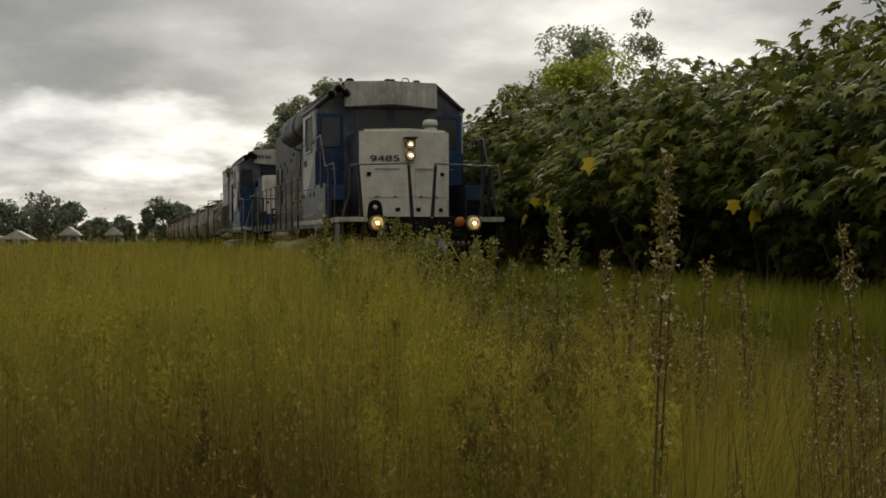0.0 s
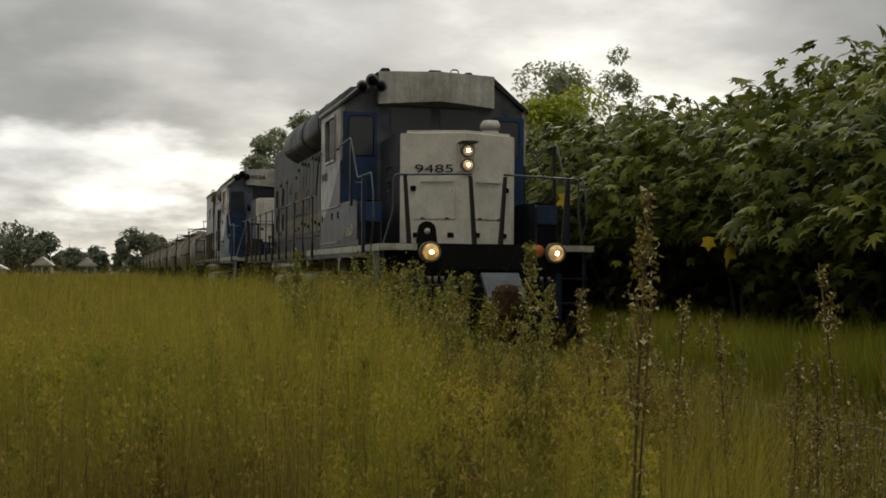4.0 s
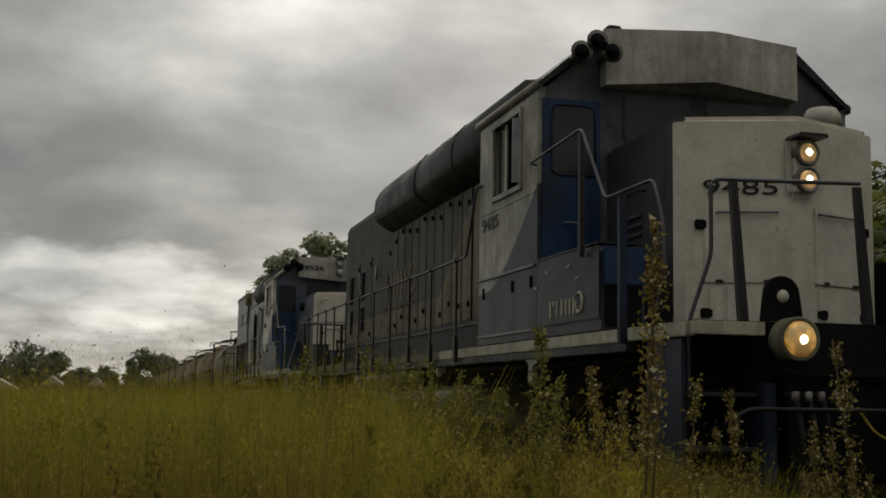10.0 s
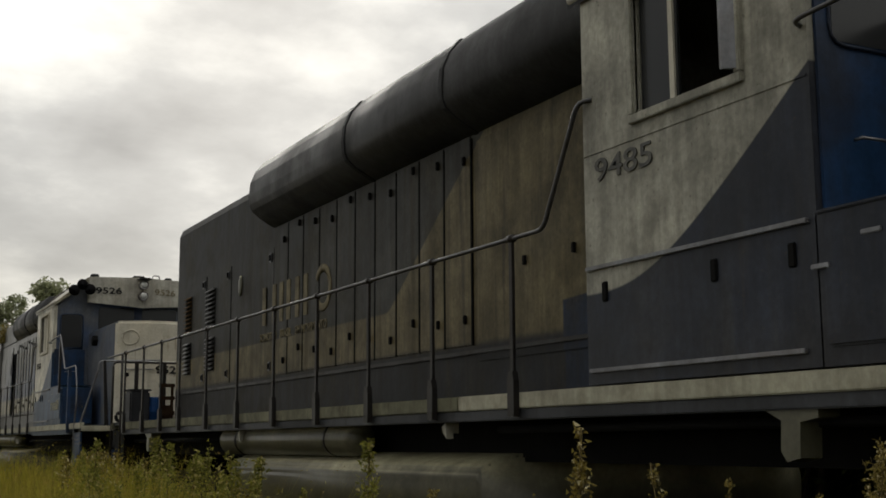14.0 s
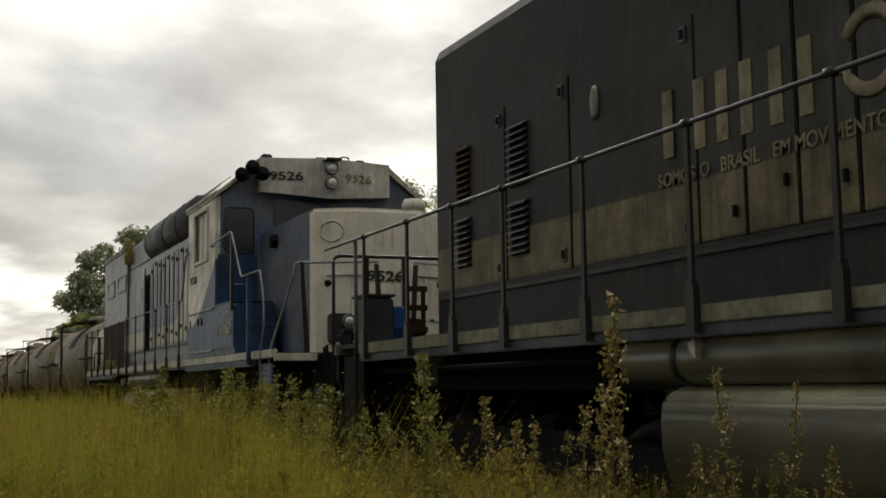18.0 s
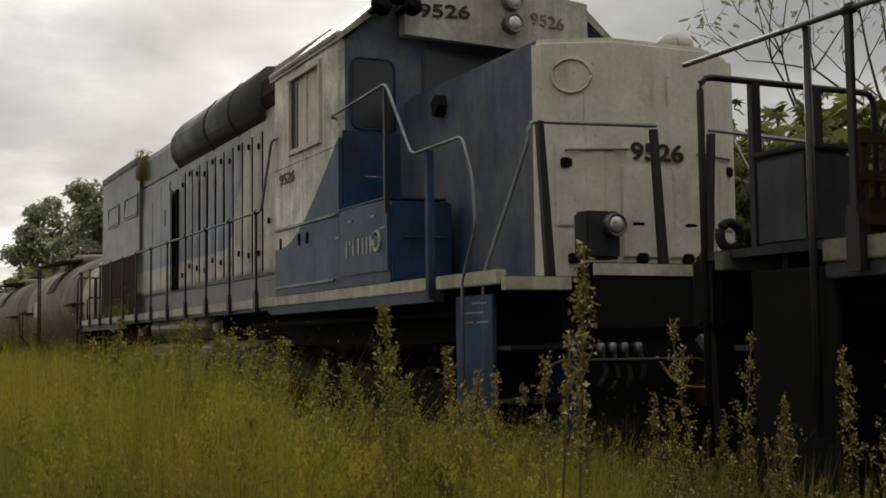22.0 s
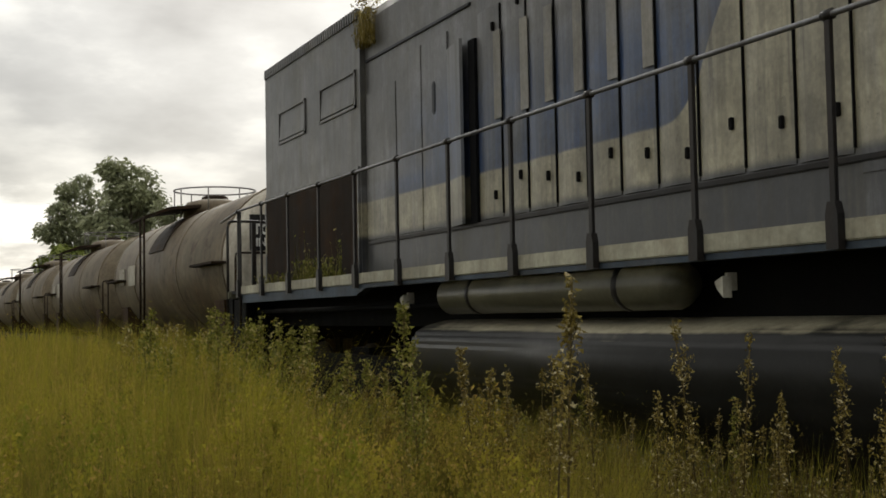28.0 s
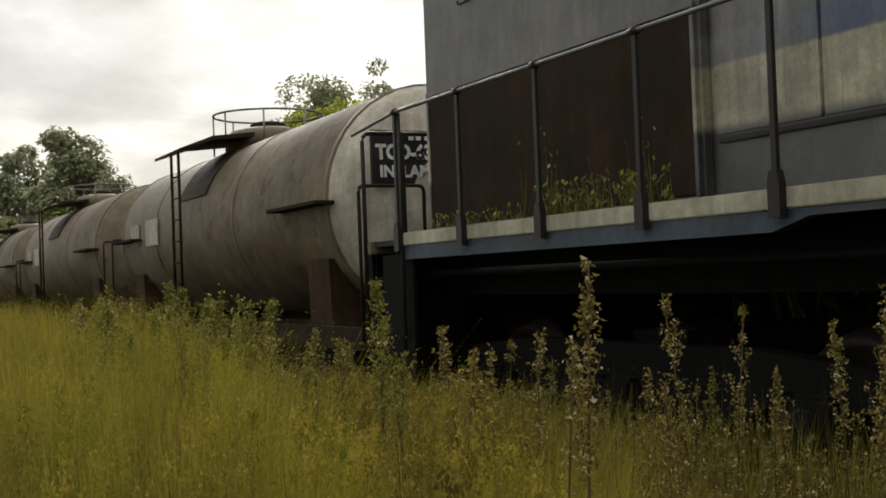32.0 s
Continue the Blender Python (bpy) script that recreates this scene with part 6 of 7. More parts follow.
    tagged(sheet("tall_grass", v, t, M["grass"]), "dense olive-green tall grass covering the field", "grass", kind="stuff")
    # the same grass, coarser, all round the standing place
    n = 52000
    r, a = 2.2 * 14.0 ** rng.uniform(0, 1, n), np.radians(rng.uniform(60, 346, n))
    x, y = r * np.sin(a), r * np.cos(a)
    keep = (x < 3.4) | (x > 8.2)
    x, y, r = x[keep], y[keep], r[keep]
    h = (0.95 + 0.2 * patches(rng, x, y, 0.9)) * rng.uniform(0.6, 1.1, len(x))
    v, t = blades(rng, x, y, h, 0.004 + 0.0018 * r, rng.uniform(0.05, 0.4, len(x)))
    tagged(sheet("meadow_grass", v, t, M["grass"]), "olive-green meadow grass round the standing place", "grass", kind="stuff")
    # dark dry stalks that stand out of the near grass
    n = 3600
    r, a = 1.6 * 5.0 ** rng.uniform(0, 1, n), np.radians(rng.uniform(-14, 55, n))
    x, y = r * np.sin(a), r * np.cos(a)
    h = (1.30 - 0.15 * np.clip((x - 0.6 - 0.16 * y) / 1.4, 0, 1)) * rng.uniform(0.7, 1.12, n)
    h = np.minimum(h, dip(x, y) * rng.uniform(0.8, 1.08, n))
    v, t = blades(rng, x, y, h, rng.uniform(0.004, 0.009, n), rng.uniform(0.02, 0.10, n))
    tagged(sheet("dry_stalks", v, t, M["straw"]), "dark brown dry stalks standing in the grass", "grass", kind="stuff")
    # short grass under the weeds
    n = 100000
    x, y = rng.uniform(0.7, 4.2, n), 1.2 + 13 * rng.uniform(0, 1, n) ** 1.6
    keep = x > 0.25 * y
    x, y = x[keep], y[keep]
    h = np.minimum((0.98 - 0.10 * np.clip(x - 2.4, 0, 2) - 0.34 * np.clip((x / y - 0.60) / 0.14, 0, 1)) + 0.16 * patches(rng, x, y, 0.5) + rng.uniform(-0.35, 0.2, len(x)), dip(x, y))
    v, t = blades(rng, x, y, h, rng.uniform(0.003, 0.007, len(x)), rng.uniform(0.05, 0.35, len(x)))
    tagged(sheet("short_grass", v, t, M["edge_grass"]), "short brownish-green grass between the weeds", "grass", kind="stuff")
    # green verge between the track and the bushes, and grass on the ballast edge
    n = 100000
    x, y = 7.15 + 2.6 * rng.uniform(0, 1, n) ** 1.3, 6 + 55 * rng.uniform(0, 1, n) ** 1.5
    h = 0.92 + 0.2 * lumps(x, y, 1.5) + rng.uniform(-0.40, 0.18, n)
    v, t = blades(rng, x, y, h, rng.uniform(0.008, 0.02, n), rng.uniform(0.05, 0.3, n))
    tagged(sheet("verge_grass", v, t, M["verge"]), "fresh green grass beside the far side of the track", "grass", kind="stuff")
    n = 44000
    x, y = rng.uniform(3.2, 4.5, n), 2.0 + 43 * rng.uniform(0, 1, n) ** 1.5
    h = np.minimum(rng.uniform(0.35, 1.0, n) * (1.15 - 0.35 * (x - 3.4)), dip(x, y) * rng.uniform(0.8, 1.1, n))
    v, t = blades(rng, x, y, h, rng.uniform(0.004, 0.010, n), rng.uniform(0.05, 0.25, n))
    tagged(sheet("trackside_grass", v, t, M["edge_grass"]), "sparse brownish grass along the ballast edge", "grass", kind="stuff")


def weed_mesh(rng, h, leaf, n, spread, bare=0.35, shoots=True):
    """Stem and leaves of a slender tall weed, as two bmeshes."""
    st, lf = B(), B()
    bend = Vector((rng.uniform(-0.06, 0.06), rng.uniform(-0.06, 0.06), 0)) * h

    def axis(t):
        return Vector((0, 0, h * t)) + bend * t * t
    tube(st, [axis(k / 6) for k in range(7)], 0.0022, 5)
    # side shoots keep close to the stem, so that the plant stands as an uneven column
    twigs = max(8, n // 12)
    for j in range(twigs):
        t = bare + (1 - bare) * rng.random() ** 0.9
        p = axis(t)
        a = rng.uniform(0, 6.283)
        reach = spread * (0.55 + 0.6 * (1 - t)) * rng.uniform(0.25, 1.2) * (1.0 if t < 0.93 else 0.4)
        end = p + Vector((math.cos(a) * reach, math.sin(a) * reach, rng.uniform(0.8, 2.6) * reach + 0.008))
        if shoots and j % 2 == 0:
            tube(st, [p, end], 0.0009, 3)
        for k in range(n // twigs + 1):
            q = p.lerp(end, 0.2 + 0.85 * rng.random()) + Vector((rng.gauss(0, 1), rng.gauss(0, 1), rng.gauss(0, 1))) * leaf * 0.4
            way = Vector((rng.uniform(-1, 1), rng.uniform(-1, 1), rng.uniform(-0.7, 1.0))).normalized()
            side = way.cross(Vector((rng.uniform(-1, 1), rng.uniform(-1, 1), 0.2))).normalized()
            L, Wd = leaf * rng.uniform(0.5, 1.4), leaf * rng.uniform(0.3, 0.6)
            lf.faces.new([lf.verts.new(v_) for v_ in (q - side * Wd * 0.3, q + way * L * 0.45 + side * Wd, q + way * L)])
    return st, lf


def weeds():
    rng = random.Random(8)
    # (x, y, top, leaf, leaves, spread, dry)
    plants = [(0.855, 1.58, 1.715, 0.0105, 480, 0.040, 1), (1.0, 1.90, 1.56, 0.0105, 420, 0.036, 1), (1.59, 3.99, 1.70, 0.018, 800, 0.075, 0), (2.85, 2.97, 1.66, 0.015, 1500, 0.08, 1)]
    # weeds that stand apart: bearing in degrees, height, distance from the standing place
    for b, h, r in ((37.8, 1.63, 3.6), (38.6, 1.56, 3.6), (44.9, 1.65, 3.6), (44.2, 1.53, 3.6), (41.8, 1.39, 3.6), (40.6, 1.29, 3.6), (36.1, 1.38, 3.6), (34.8, 1.39, 3.6), (29.5, 1.51, 3.6), (27.2, 1.55, 3.6), (25.8, 1.48, 3.6), (28.1, 1.46, 3.6),
                    (22.6, 1.53, 5.0), (21.6, 1.48, 4.5), (20.0, 1.48, 5.5), (18.9, 1.42, 4.6), (17.9, 1.44, 6.0), (32.7, 1.46, 3.6), (24.5, 1.44, 3.4), (23.4, 1.45, 3.8), (16.3, 1.64, 7.5), (15.0, 1.60, 8.0), (14.2, 1.68, 9.0)):
        dry = 1 if b > 24.8 else 0
        b = math.radians(b)
        plants.append((r * math.sin(b) - 0.1, r * math.cos(b), h, 0.0050 + 0.0020 * r, 800, 0.015 * r, dry))
    # a clump of greener weeds that stands over the grass
    for k in range(24):
        b, r = math.radians(rng.uniform(8.5, 17.5)), rng.uniform(5.5, 10.5)
        plants.append((r * math.sin(b), r * math.cos(b), rng.uniform(1.38, 1.69), 0.006 + 0.0024 * r, 620, 0.035 + 0.006 * r, 0 if k % 4 else 1))
    for k in range(130):
        y = rng.uniform(4.5, 19)
        x = rng.uniform(max(0.6, y * 0.16), 3.5)
        plants.append((x, y, min(rng.uniform(1.2, 1.58), float(dip(x, y)) * rng.uniform(0.8, 1.25)), 0.006 + 0.0022 * y, 380, 0.03 + 0.004 * y, k % 2))
    nr = np.random.default_rng(17)

    def kinds(count, leaf, leaves, spread, bare):
        """A few different plants as arrays: (stem, leaves), each (vertices, triangles)."""
        made = []
        for k in range(count):
            pair = []
            for src in weed_mesh(rng, 1.0, rng.uniform(*leaf), leaves, rng.uniform(*spread), bare, False):
                me = bpy.data.meshes.new("plant")
                bmesh.ops.triangulate(src, faces=src.faces[:])
                src.to_mesh(me)
                src.free()
                pair.append((np.array([q.co[:] for q in me.vertices]), np.array([q.vertices[:] for q in me.polygons])))
                bpy.data.meshes.remove(me)
            made.append(pair)
        return made

    def strew(made, spots):
        """Copies of the plants at (x, y, height, width), turned at will: arrays of stems and of leaves."""
        out = [[[], [], 0], [[], [], 0]]
        for k, (x, y, h, wide) in enumerate(spots):
            c, s_ = math.cos(k * 2.4), math.sin(k * 2.4)
            for (v, t), o in zip(made[k % len(made)], out):
                o[0].append(np.stack([(v[:, 0] * c - v[:, 1] * s_) * wide + x, (v[:, 0] * s_ + v[:, 1] * c) * wide + y, v[:, 2] * h], 1))
                o[1].append(t + o[2])
                o[2] += len(v)
        return [(np.concatenate(o[0]), np.concatenate(o[1])) for o in out]

    # the scrub of small brown weeds along the track, too dense to count
    spots = []
    for k in range(1150):
        y = 1.4 + 18 * nr.random() ** 1.4
        x = nr.uniform(min(0.48 * y + 0.15, 1.2 + 0.14 * y, 3.2), 4.25)
        spots.append((x, y, min(nr.uniform(0.65, 1.22) * (1.0 if x < 3.4 else 0.85), float(dip(x, y)) * nr.uniform(0.8, 1.1)), 0.7 + 0.07 * min(y, 10)))
    st, lf = strew(kinds(12, (0.010, 0.016), 420, (0.030, 0.05), 0.15), spots)
    tagged(sheet("trackside_weeds", *lf, M["weed_dry"]), "dense scrub of small brown and olive weeds beside the track", "weeds", kind="stuff")
    tagged(sheet("trackside_weed_stems", *st, M["stem"]), "thin brown stems of the trackside weeds", "weeds", kind="stuff")
    # feathery herbs that fill the tall grass
    spots = []
    while len(spots) < 1300:
        r, a = 1.9 * 5.5 ** nr.random(), math.radians(nr.uniform(-9, 38))
        x, y = r * math.sin(a), r * math.cos(a)
        if x < min(2.4 + 0.12 * max(y - 5, 0), 3.5) and x < 0.52 * y + 0.05:
            spots.append((x, y, min(nr.uniform(1.05, 1.42) * min(1.0, 0.66 + 0.15 * r), float(dip(x, y)) * nr.uniform(0.85, 1.05)), 0.55 + 0.13 * r))
    st, lf = strew(kinds(12, (0.009, 0.014), 300, (0.05, 0.10), 0.45), spots)
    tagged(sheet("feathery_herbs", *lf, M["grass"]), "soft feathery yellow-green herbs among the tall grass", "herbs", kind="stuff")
    for x, y, top, leaf, n, spread, dry in plants:
        wd = thing("tall_weed", (x, y, 0), "slender tall weed with small drying brown-green leaves" if dry else "slender tall weed with small green leaves", "weed", "weeds in the tall grass")
        st, lf = weed_mesh(rng, top, leaf, n, spread, 0.80 if y < 1.8 and x < 1.0 else 0.5)
        part("stem", st, M["stem"], wd)
        part("foliage", lf, M["weed_dry" if dry else "weed"], wd)


def palmate(lobes=5, cut=0.60):
    """Outline of a broad lobed leaf, base at the origin, along +y, one unit long."""
    out = [(0.0, 0.06)]
    for k in range(2 * lobes - 1):
        a = math.radians(-122 + 244 * k / (2 * lobes - 2))
        reach = (0.64 - 0.16 * abs(k - lobes + 1) / (lobes - 1)) * (1.0 if k % 2 == 0 else cut)
        out.append((math.sin(a) * reach, 0.40 + math.cos(a) * reach))
    return out


def leaf_cloud(rng, places, sizes, outline, droop=0.35, outward=None):
    """Many leaves of one outline, each a fan of triangles folded a little along the middle."""
    pts = np.array(outline)
    m = len(pts)
    base = np.stack([pts[:, 0], pts[:, 1], -0.25 * np.abs(pts[:, 0]) - 0.22 * pts[:, 1] ** 2], 1)
    mid = np.array([[0, 0.38, 0.02]])
    base = np.concatenate([mid, base])
    tri = np.array([[0, k, k % m + 1] for k in range(1, m + 1)])
    n = len(places)
    yaw, tip = rng.uniform(0, 2 * np.pi, n), rng.normal(-droop, 0.30, n)
    if outward is not None:
        yaw = np.arctan2(-outward[:, 0], outward[:, 1]) + rng.normal(0, 0.7, n)
    roll = rng.normal(0, 0.32, n)
    cy, sy, ct, st, cr, sr = np.cos(yaw), np.sin(yaw), np.cos(tip), np.sin(tip), np.cos(roll), np.sin(roll)
    v = base[None] * sizes[:, None, None]
    x = v[..., 0] * cr[:, None] + v[..., 2] * sr[:, None]
    z = -v[..., 0] * sr[:, None] + v[..., 2] * cr[:, None]
    yy = v[..., 1] * ct[:, None] - z * st[:, None]
    z = v[..., 1] * st[:, None] + z * ct[:, None]
    v = np.stack([x * cy[:, None] - yy * sy[:, None], x * sy[:, None] + yy * cy[:, None], z], -1) + places[:, None]
    t = (np.arange(n)[:, None, None] * (m + 1) + tri[None]).reshape(-1, 3)
    return v.reshape(-1, 3), t


def limbs(bm, rng, base, way, length, r, depth, tips, wild=0.5, rise=0.25):
    """Tapered branches that fork; the ends are added to tips."""
    p, pts = Vector(base), [Vector(base)]
    d = Vector(way).normalized()
    for k in range(3):
        d = (d + Vector((rng.uniform(-1, 1), rng.uniform(-1, 1), rng.uniform(-0.6, 1))) * 0.16).normalized()
        p = p + d * length / 3
        pts.append(p.copy())
    rings = []
    for i, q in enumerate(pts):
        rr = r * (1 - 0.42 * i / 3)
        side = d.cross(Vector((0.3, 0.9, 0.1))).normalized()
        upv = side.cross(d)
        rings.append([bm.verts.new(q + rr * (math.cos(a) * side + math.sin(a) * upv)) for a in (1.2566 * k for k in range(5))])
    for a, b in zip(rings, rings[1:]):
        for k in range(5):
            bm.faces.new((a[k], a[(k + 1) % 5], b[(k + 1) % 5], b[k]))
    if depth == 0:
        tips.append(p)
        return
    tips.append(p) if depth == 1 else None
    for k in range(rng.choice((2, 3, 3))):
        e = (d * 0.7 + Vector((rng.uniform(-1, 1), rng.uniform(-1, 1), rng.uniform(-0.5, 1) + rise)) * wild * 1.6).normalized()
        limbs(bm, rng, p, e, length * rng.uniform(0.6, 0.82), r * 0.56, depth - 1, tips, wild, rise)


LEAFLET = [(-0.0, 0.0), (-0.22, 0.30), (-0.16, 0.72), (0.0, 1.0), (0.17, 0.70), (0.21, 0.28)]


def tree(name, at, height, spread, label, leaf, size, count, seed, depth=4, bare=0.3, material="tree_leaf", clump=0.16, group="trees", blobs=0, base=0.16, thick=0.022):
    rng, nr = random.Random(seed), np.random.default_rng(seed)
    tr = thing(name, (*at, 0), label, "tree", group)
    tips, bm = [], B()
    limbs(bm, rng, (0, 0, 0), (0, 0, 1), height * bare, height * thick, depth, tips, 0.55 * spread / height * 2, 0.3)
    top = max(p.z for p in tips)
    far = max(math.hypot(p.x, p.y) for p in tips)
    k, s = height * (0.74 if blobs else 0.95) / top, spread * (0.7 if blobs else 1.0) / max(far, 0.1)
    bmesh.ops.scale(bm, verts=bm.verts, vec=(s if s < 2.5 else 2.5, s if s < 2.5 else 2.5, k))
    part("trunk", bm, M["bark"], tr)
    s = min(s, 2.5)
    tips = np.array([(p.x * s, p.y * s, p.z * k) for p in tips])
    if count:
        pick = tips[nr.integers(0, len(tips), count)]
        places = pick + np.clip(nr.normal(0, 1, (count, 3)), -1.5, 1.5) * clump * spread * (1, 1, 0.75)
        if blobs:  # a full crown: uneven lumps of leaves over the whole height
            low = base * height
            u = nr.normal(0, 1, (blobs, 3))
            u /= np.linalg.norm(u, axis=1)[:, None]
            mid = u * (nr.uniform(0.15, 1.0, blobs) ** 0.5)[:, None] * (spread * 0.72, spread * 0.72, (height - low) * 0.40) + (0, 0, low + (height - low) * 0.50)
            size_b = spread * nr.uniform(0.24, 0.46, blobs)
            k = nr.integers(0, blobs, count)
            u = nr.normal(0, 1, (count, 3))
            u /= np.linalg.norm(u, axis=1)[:, None]
            places = mid[k] + u * (size_b[k] * nr.uniform(0.55, 1.08, count))[:, None] * (1, 1, 0.8)
        v, t = leaf_cloud(nr, places, size * nr.uniform(0.6, 1.4, count), leaf)
        crown = sheet("crown", v, t, M[material])
        crown.parent = tr
    return tr


def bush(at, height, width, seed, n):
    """A large-leaved shrub: several stems from the ground, leaves in an uneven shell that hangs over a dark hollow."""
    rng, nr = random.Random(seed), np.random.default_rng(seed)
    ob = thing("large_leaved_bush", (*at, 0), "tall dense bush with broad lobed dark green leaves beside the track", "bush", "bushes along the track")
    for k in range(4):
        bm, tips = B(), []
        limbs(bm, rng, (rng.uniform(-0.4, 0.4), rng.uniform(-0.4, 0.4), 0), (rng.uniform(-0.4, 0.4), rng.uniform(-0.4, 0.4), 1), height * 0.42, 0.05, 2, tips, 0.6, 0.4)
        part("stem", bm, M["bark"], ob)
    u = nr.normal(0, 1, (n, 3))
    u /= np.linalg.norm(u, axis=1)[:, None]
    rad = np.where(nr.uniform(0, 1, n) < 0.75, nr.uniform(0.86, 1.06, n), nr.uniform(0.35, 0.9, n))
    lump = 1 + 0.16 * np.sin(u[:, 0] * 5 + seed) * np.sin(u[:, 1] * 5 + 1.3 * seed) + 0.10 * np.sin(u[:, 2] * 9 + seed)
    p = u * (rad * lump)[:, None] * (width, width, height * 0.40) + (0, 0, height * 0.60)
    # the leaves lie in tiers along the boughs
    tier = 0.34 + 0.05 * np.sin(7 * np.arctan2(u[:, 1], u[:, 0]) + seed)
    p[:, 2] = np.round(p[:, 2] / tier) * tier + nr.normal(0, 0.055, n) + 0.12 * np.sin(5 * np.arctan2(u[:, 1], u[:, 0]) + seed)
    low = (p[:, 2] < height * 0.48) & (nr.uniform(0, 1, n) < 0.95)
    low &= (at[0] < 12) & (height > 3)
    p = p[~low & (p[:, 2] > (0.3 if at[0] < 12 else 0.08))]
    v, t = leaf_cloud(nr, p, nr.uniform(0.15, 0.33, len(p)) * (1.0 if at[0] < 12 else 1.25), palmate(6, 0.40) if at[0] < 12 else palmate(4, 0.45), 0.42, p)
    crown = sheet("crown", v, t, M["bush"])
    crown.parent = ob


def hanging_leaf(at, size, seed):
    ob = thing("yellow_leaf", at, "single withered yellow leaf hanging on the bush", "leaf", "yellow leaves")
    nr = np.random.default_rng(seed)
    v, t = leaf_cloud(nr, np.zeros((1, 3)), np.array([size]), palmate(), 1.2)
    b = sheet("blade", v, t, M["yellow_leaf"])
    b.parent = ob
    bm = B()
    tube(bm, [(0, 0, 0), (0.02, 0.02, size * 0.7)], 0.008, 5)
    part("stalk", bm, M["stem"], ob)


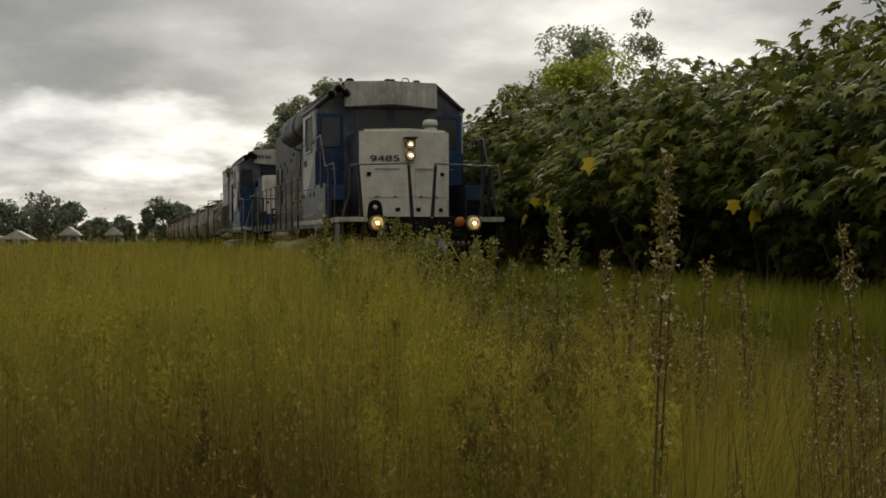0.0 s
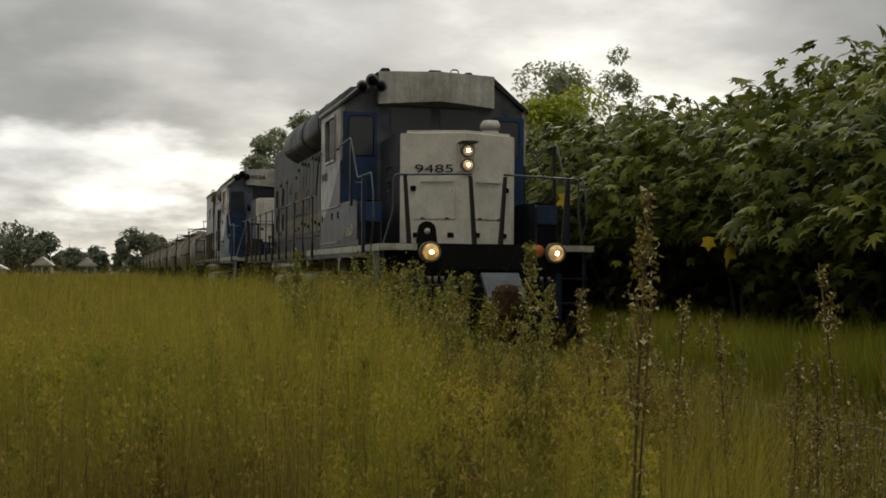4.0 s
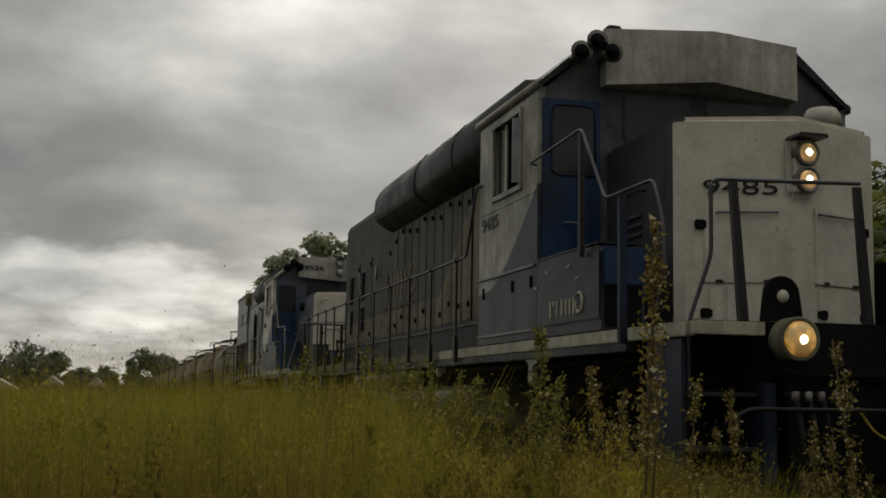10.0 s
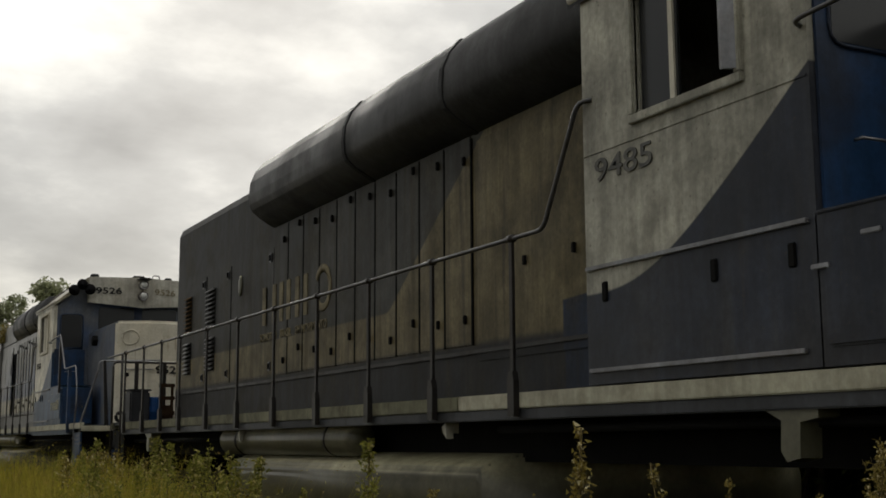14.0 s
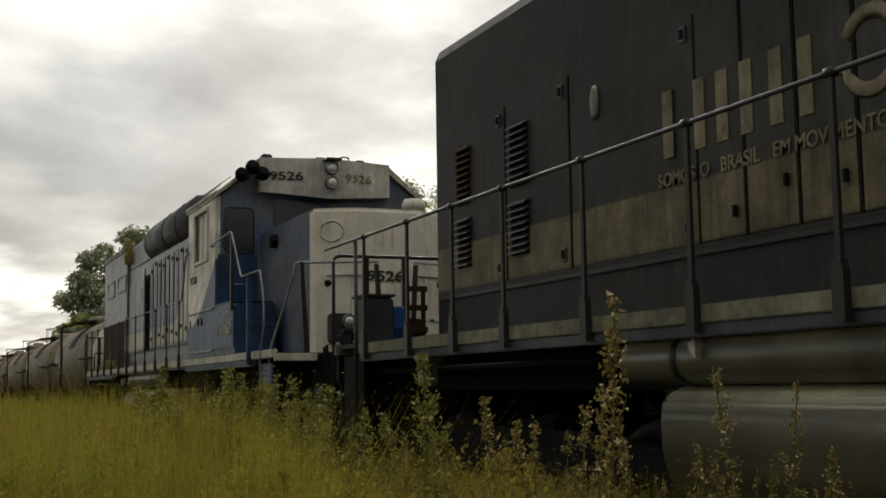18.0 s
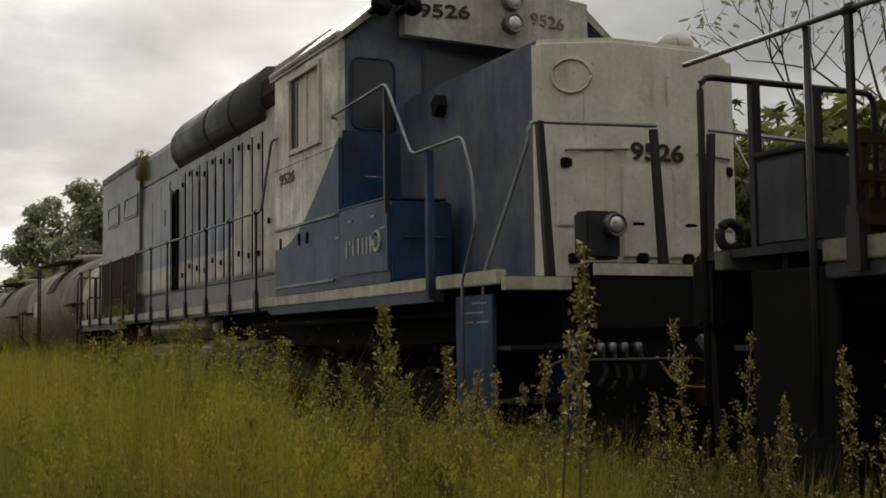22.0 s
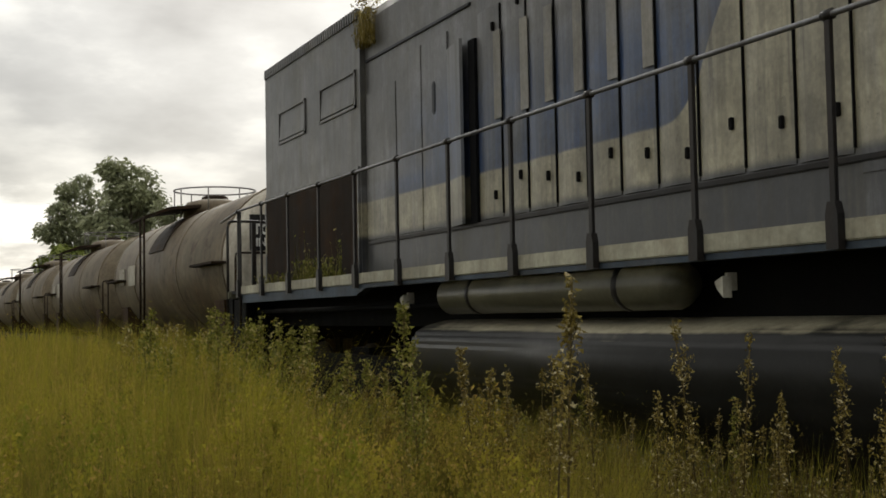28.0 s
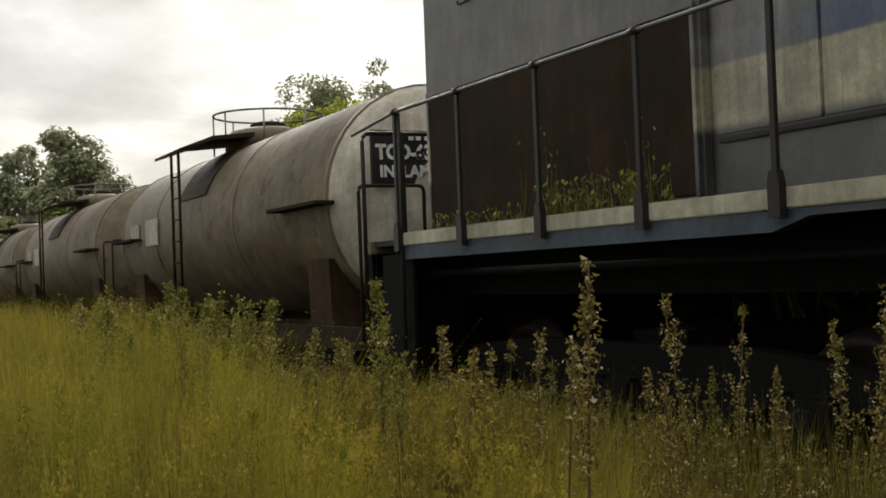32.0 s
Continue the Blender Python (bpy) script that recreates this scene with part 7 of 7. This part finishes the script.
def vegetation():
    grass_field()
    weeds()
    k = 0
    for y in np.arange(5.5, 36, 2.6):
        bush((10.3 + 0.5 * math.sin(y * 1.7), float(y)), 4.36 + 0.032 * (float(y) - 14) + 0.22 * math.sin(y * 0.9), 2.1, 20 + k, 3800)
        k += 1
    for y in np.arange(6, 40, 3.6):
        bush((13.0 + 0.5 * math.sin(y), float(y)), 4.75 + 0.3 * math.sin(y * 1.3), 2.6, 60 + k, 1600)
        k += 1
    for y in np.arange(4.5, 42, 2.4):
        bush((13.5 + 0.3 * math.sin(y * 2.1), float(y)), 2.7, 1.7, 90 + k, 1500)
        k += 1
    for y in np.arange(3.0, 46, 3.0):
        bush((16.3 + 0.4 * math.sin(y), float(y)), 2.95, 2.0, 120 + k, 1100)
        k += 1
    for at, s in (((8.0, 14.3, 2.12), 0.44), ((7.95, 14.85, 2.12), 0.22), ((7.95, 13.7, 2.18), 0.20), ((7.7, 21.6, 2.5), 0.42), ((7.75, 23.2, 2.1), 0.32), ((7.7, 19.5, 3.0), 0.34), ((7.75, 22.6, 2.4), 0.26)):
        hanging_leaf(at, s, int(s * 100))
    pal = palmate(5)
    tree("feathery_shrub", (9.9, 29.8), 6.2, 1.4, "feathery brown-green shrub beside the track", LEAFLET, 0.13, 7000, 16, material="shrub_leaf", bare=0.3, blobs=18, base=0.02)
    tree("roadside_tree", (15.6, 42.0), 11.0, 2.2, "leafy dark green tree behind the bushes", LEAFLET, 0.20, 10000, 5, material="tree_leaf", blobs=26)
    tree("lime_shrub", (14.7, 37.0), 8.8, 2.3, "bright lime-green shrub among the bushes", LEAFLET, 0.18, 7000, 6, material="lime_leaf", bare=0.4, blobs=14)
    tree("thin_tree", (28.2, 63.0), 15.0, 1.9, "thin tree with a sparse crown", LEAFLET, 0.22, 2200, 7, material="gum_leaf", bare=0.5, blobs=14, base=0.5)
    tree("bare_tree", (10.6, 11.2), 7.2, 3.4, "nearly bare tree with fine twigs", LEAFLET, 0.12, 700, 9, depth=5, bare=0.36, material="gum_leaf", clump=0.05, thick=0.009)
    tree("round_tree", (11.9, 71.0), 12.0, 2.6, "dense dark round-crowned tree", LEAFLET, 0.36, 11000, 10, blobs=34, bare=0.42, base=0.08)
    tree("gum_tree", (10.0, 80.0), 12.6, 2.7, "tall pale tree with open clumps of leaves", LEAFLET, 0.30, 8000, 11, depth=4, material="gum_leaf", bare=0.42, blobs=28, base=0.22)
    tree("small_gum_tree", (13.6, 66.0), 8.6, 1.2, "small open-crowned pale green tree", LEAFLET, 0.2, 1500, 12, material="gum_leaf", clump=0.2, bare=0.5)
    tree("shrub", (9.3, 76.0), 7.8, 2.7, "rounded green shrub beside the track", LEAFLET, 0.42, 6500, 13, bare=0.3, material="shrub_leaf", blobs=22, base=0.0)
    tree("shrub", (11.4, 69.0), 7.6, 2.6, "rounded green shrub beside the track", LEAFLET, 0.42, 6500, 14, bare=0.3, material="shrub_leaf", blobs=22, base=0.0)
    # tree line across the field
    rng = random.Random(4)
    for b, d, h, s in ((6.6, 205, 9.5, 5.0), (5.4, 200, 7.0, 4.0), (4.0, 210, 8.5, 4.5), (2.8, 215, 7.2, 3.6), (1.6, 225, 5.0, 3.2), (0.6, 230, 5.0, 3.0), (-0.6, 225, 6.5, 1.6), (-1.4, 220, 8.2, 4.0), (-2.2, 222, 7.0, 3.0),
                       (-3.2, 230, 5.6, 3.0), (8.4, 200, 9.5, 5), (10.5, 205, 9, 5), (-4.4, 180, 6, 3.5), (-5.4, 170, 7, 4.0)):
        x, y = -d * math.sin(math.radians(b)), d * math.cos(math.radians(b))
        tree("field_tree", (x, y), h * 1.3, s * 1.1, "distant dark tree at the edge of the field", LEAFLET, 0.85, 2200, 100 + int(b * 10), depth=3, bare=0.3, blobs=18, base=-0.12, material="far_leaf", group="tree line beyond the field")


def far_house(at, w, d, h, roof):
    ho = thing("far_house", (*at, 0), "small distant white house with a pale roof", "house", "houses beyond the field")
    bm = B()
    box(bm, -w / 2, w / 2, -d / 2, d / 2, 0, h)
    part("wall", bm, M["patch"], ho)
    bm = B()
    prism(bm, [(-w / 2 - 0.4, h), (w / 2 + 0.4, h), (0, h + roof)], -d / 2 - 0.4, d / 2 + 0.4, "y")
    part("roof", bm, M["wagon_end"], ho)
    for x in (-w / 4, w / 4):
        bm = B()
        box(bm, x - 0.5, x + 0.5, -d / 2 - 0.05, -d / 2 + 0.05, 1.0, 2.1)
        part("window", bm, M["glass"], ho)


vegetation()
for b, d, w, h in ((6.4, 188, 7, 1.6), (5.0, 185, 4, 1.7), (2.8, 190, 2.5, 2.3), (0.9, 190, 2.2, 2.3)):
    far_house((-d * math.sin(math.radians(b)), d * math.cos(math.radians(b))), w, 6, h, 1.3)


def motions():
    for ob, y in TRAIN:
        walk(ob, [(t, pose(CENTRE, y - s, 0)) for t, s in RUN])
    ts, ss = [t for t, _ in RUN], [s for _, s in RUN]
    steps = np.linspace(0, 32, 97)
    for ob, y, r in SPIN:
        walk(ob, [(float(t), pose(0, y, 0.30 + r, math.degrees((float(np.interp(t, ts, ss)) - ss[0]) / r))) for t in steps])


motions()
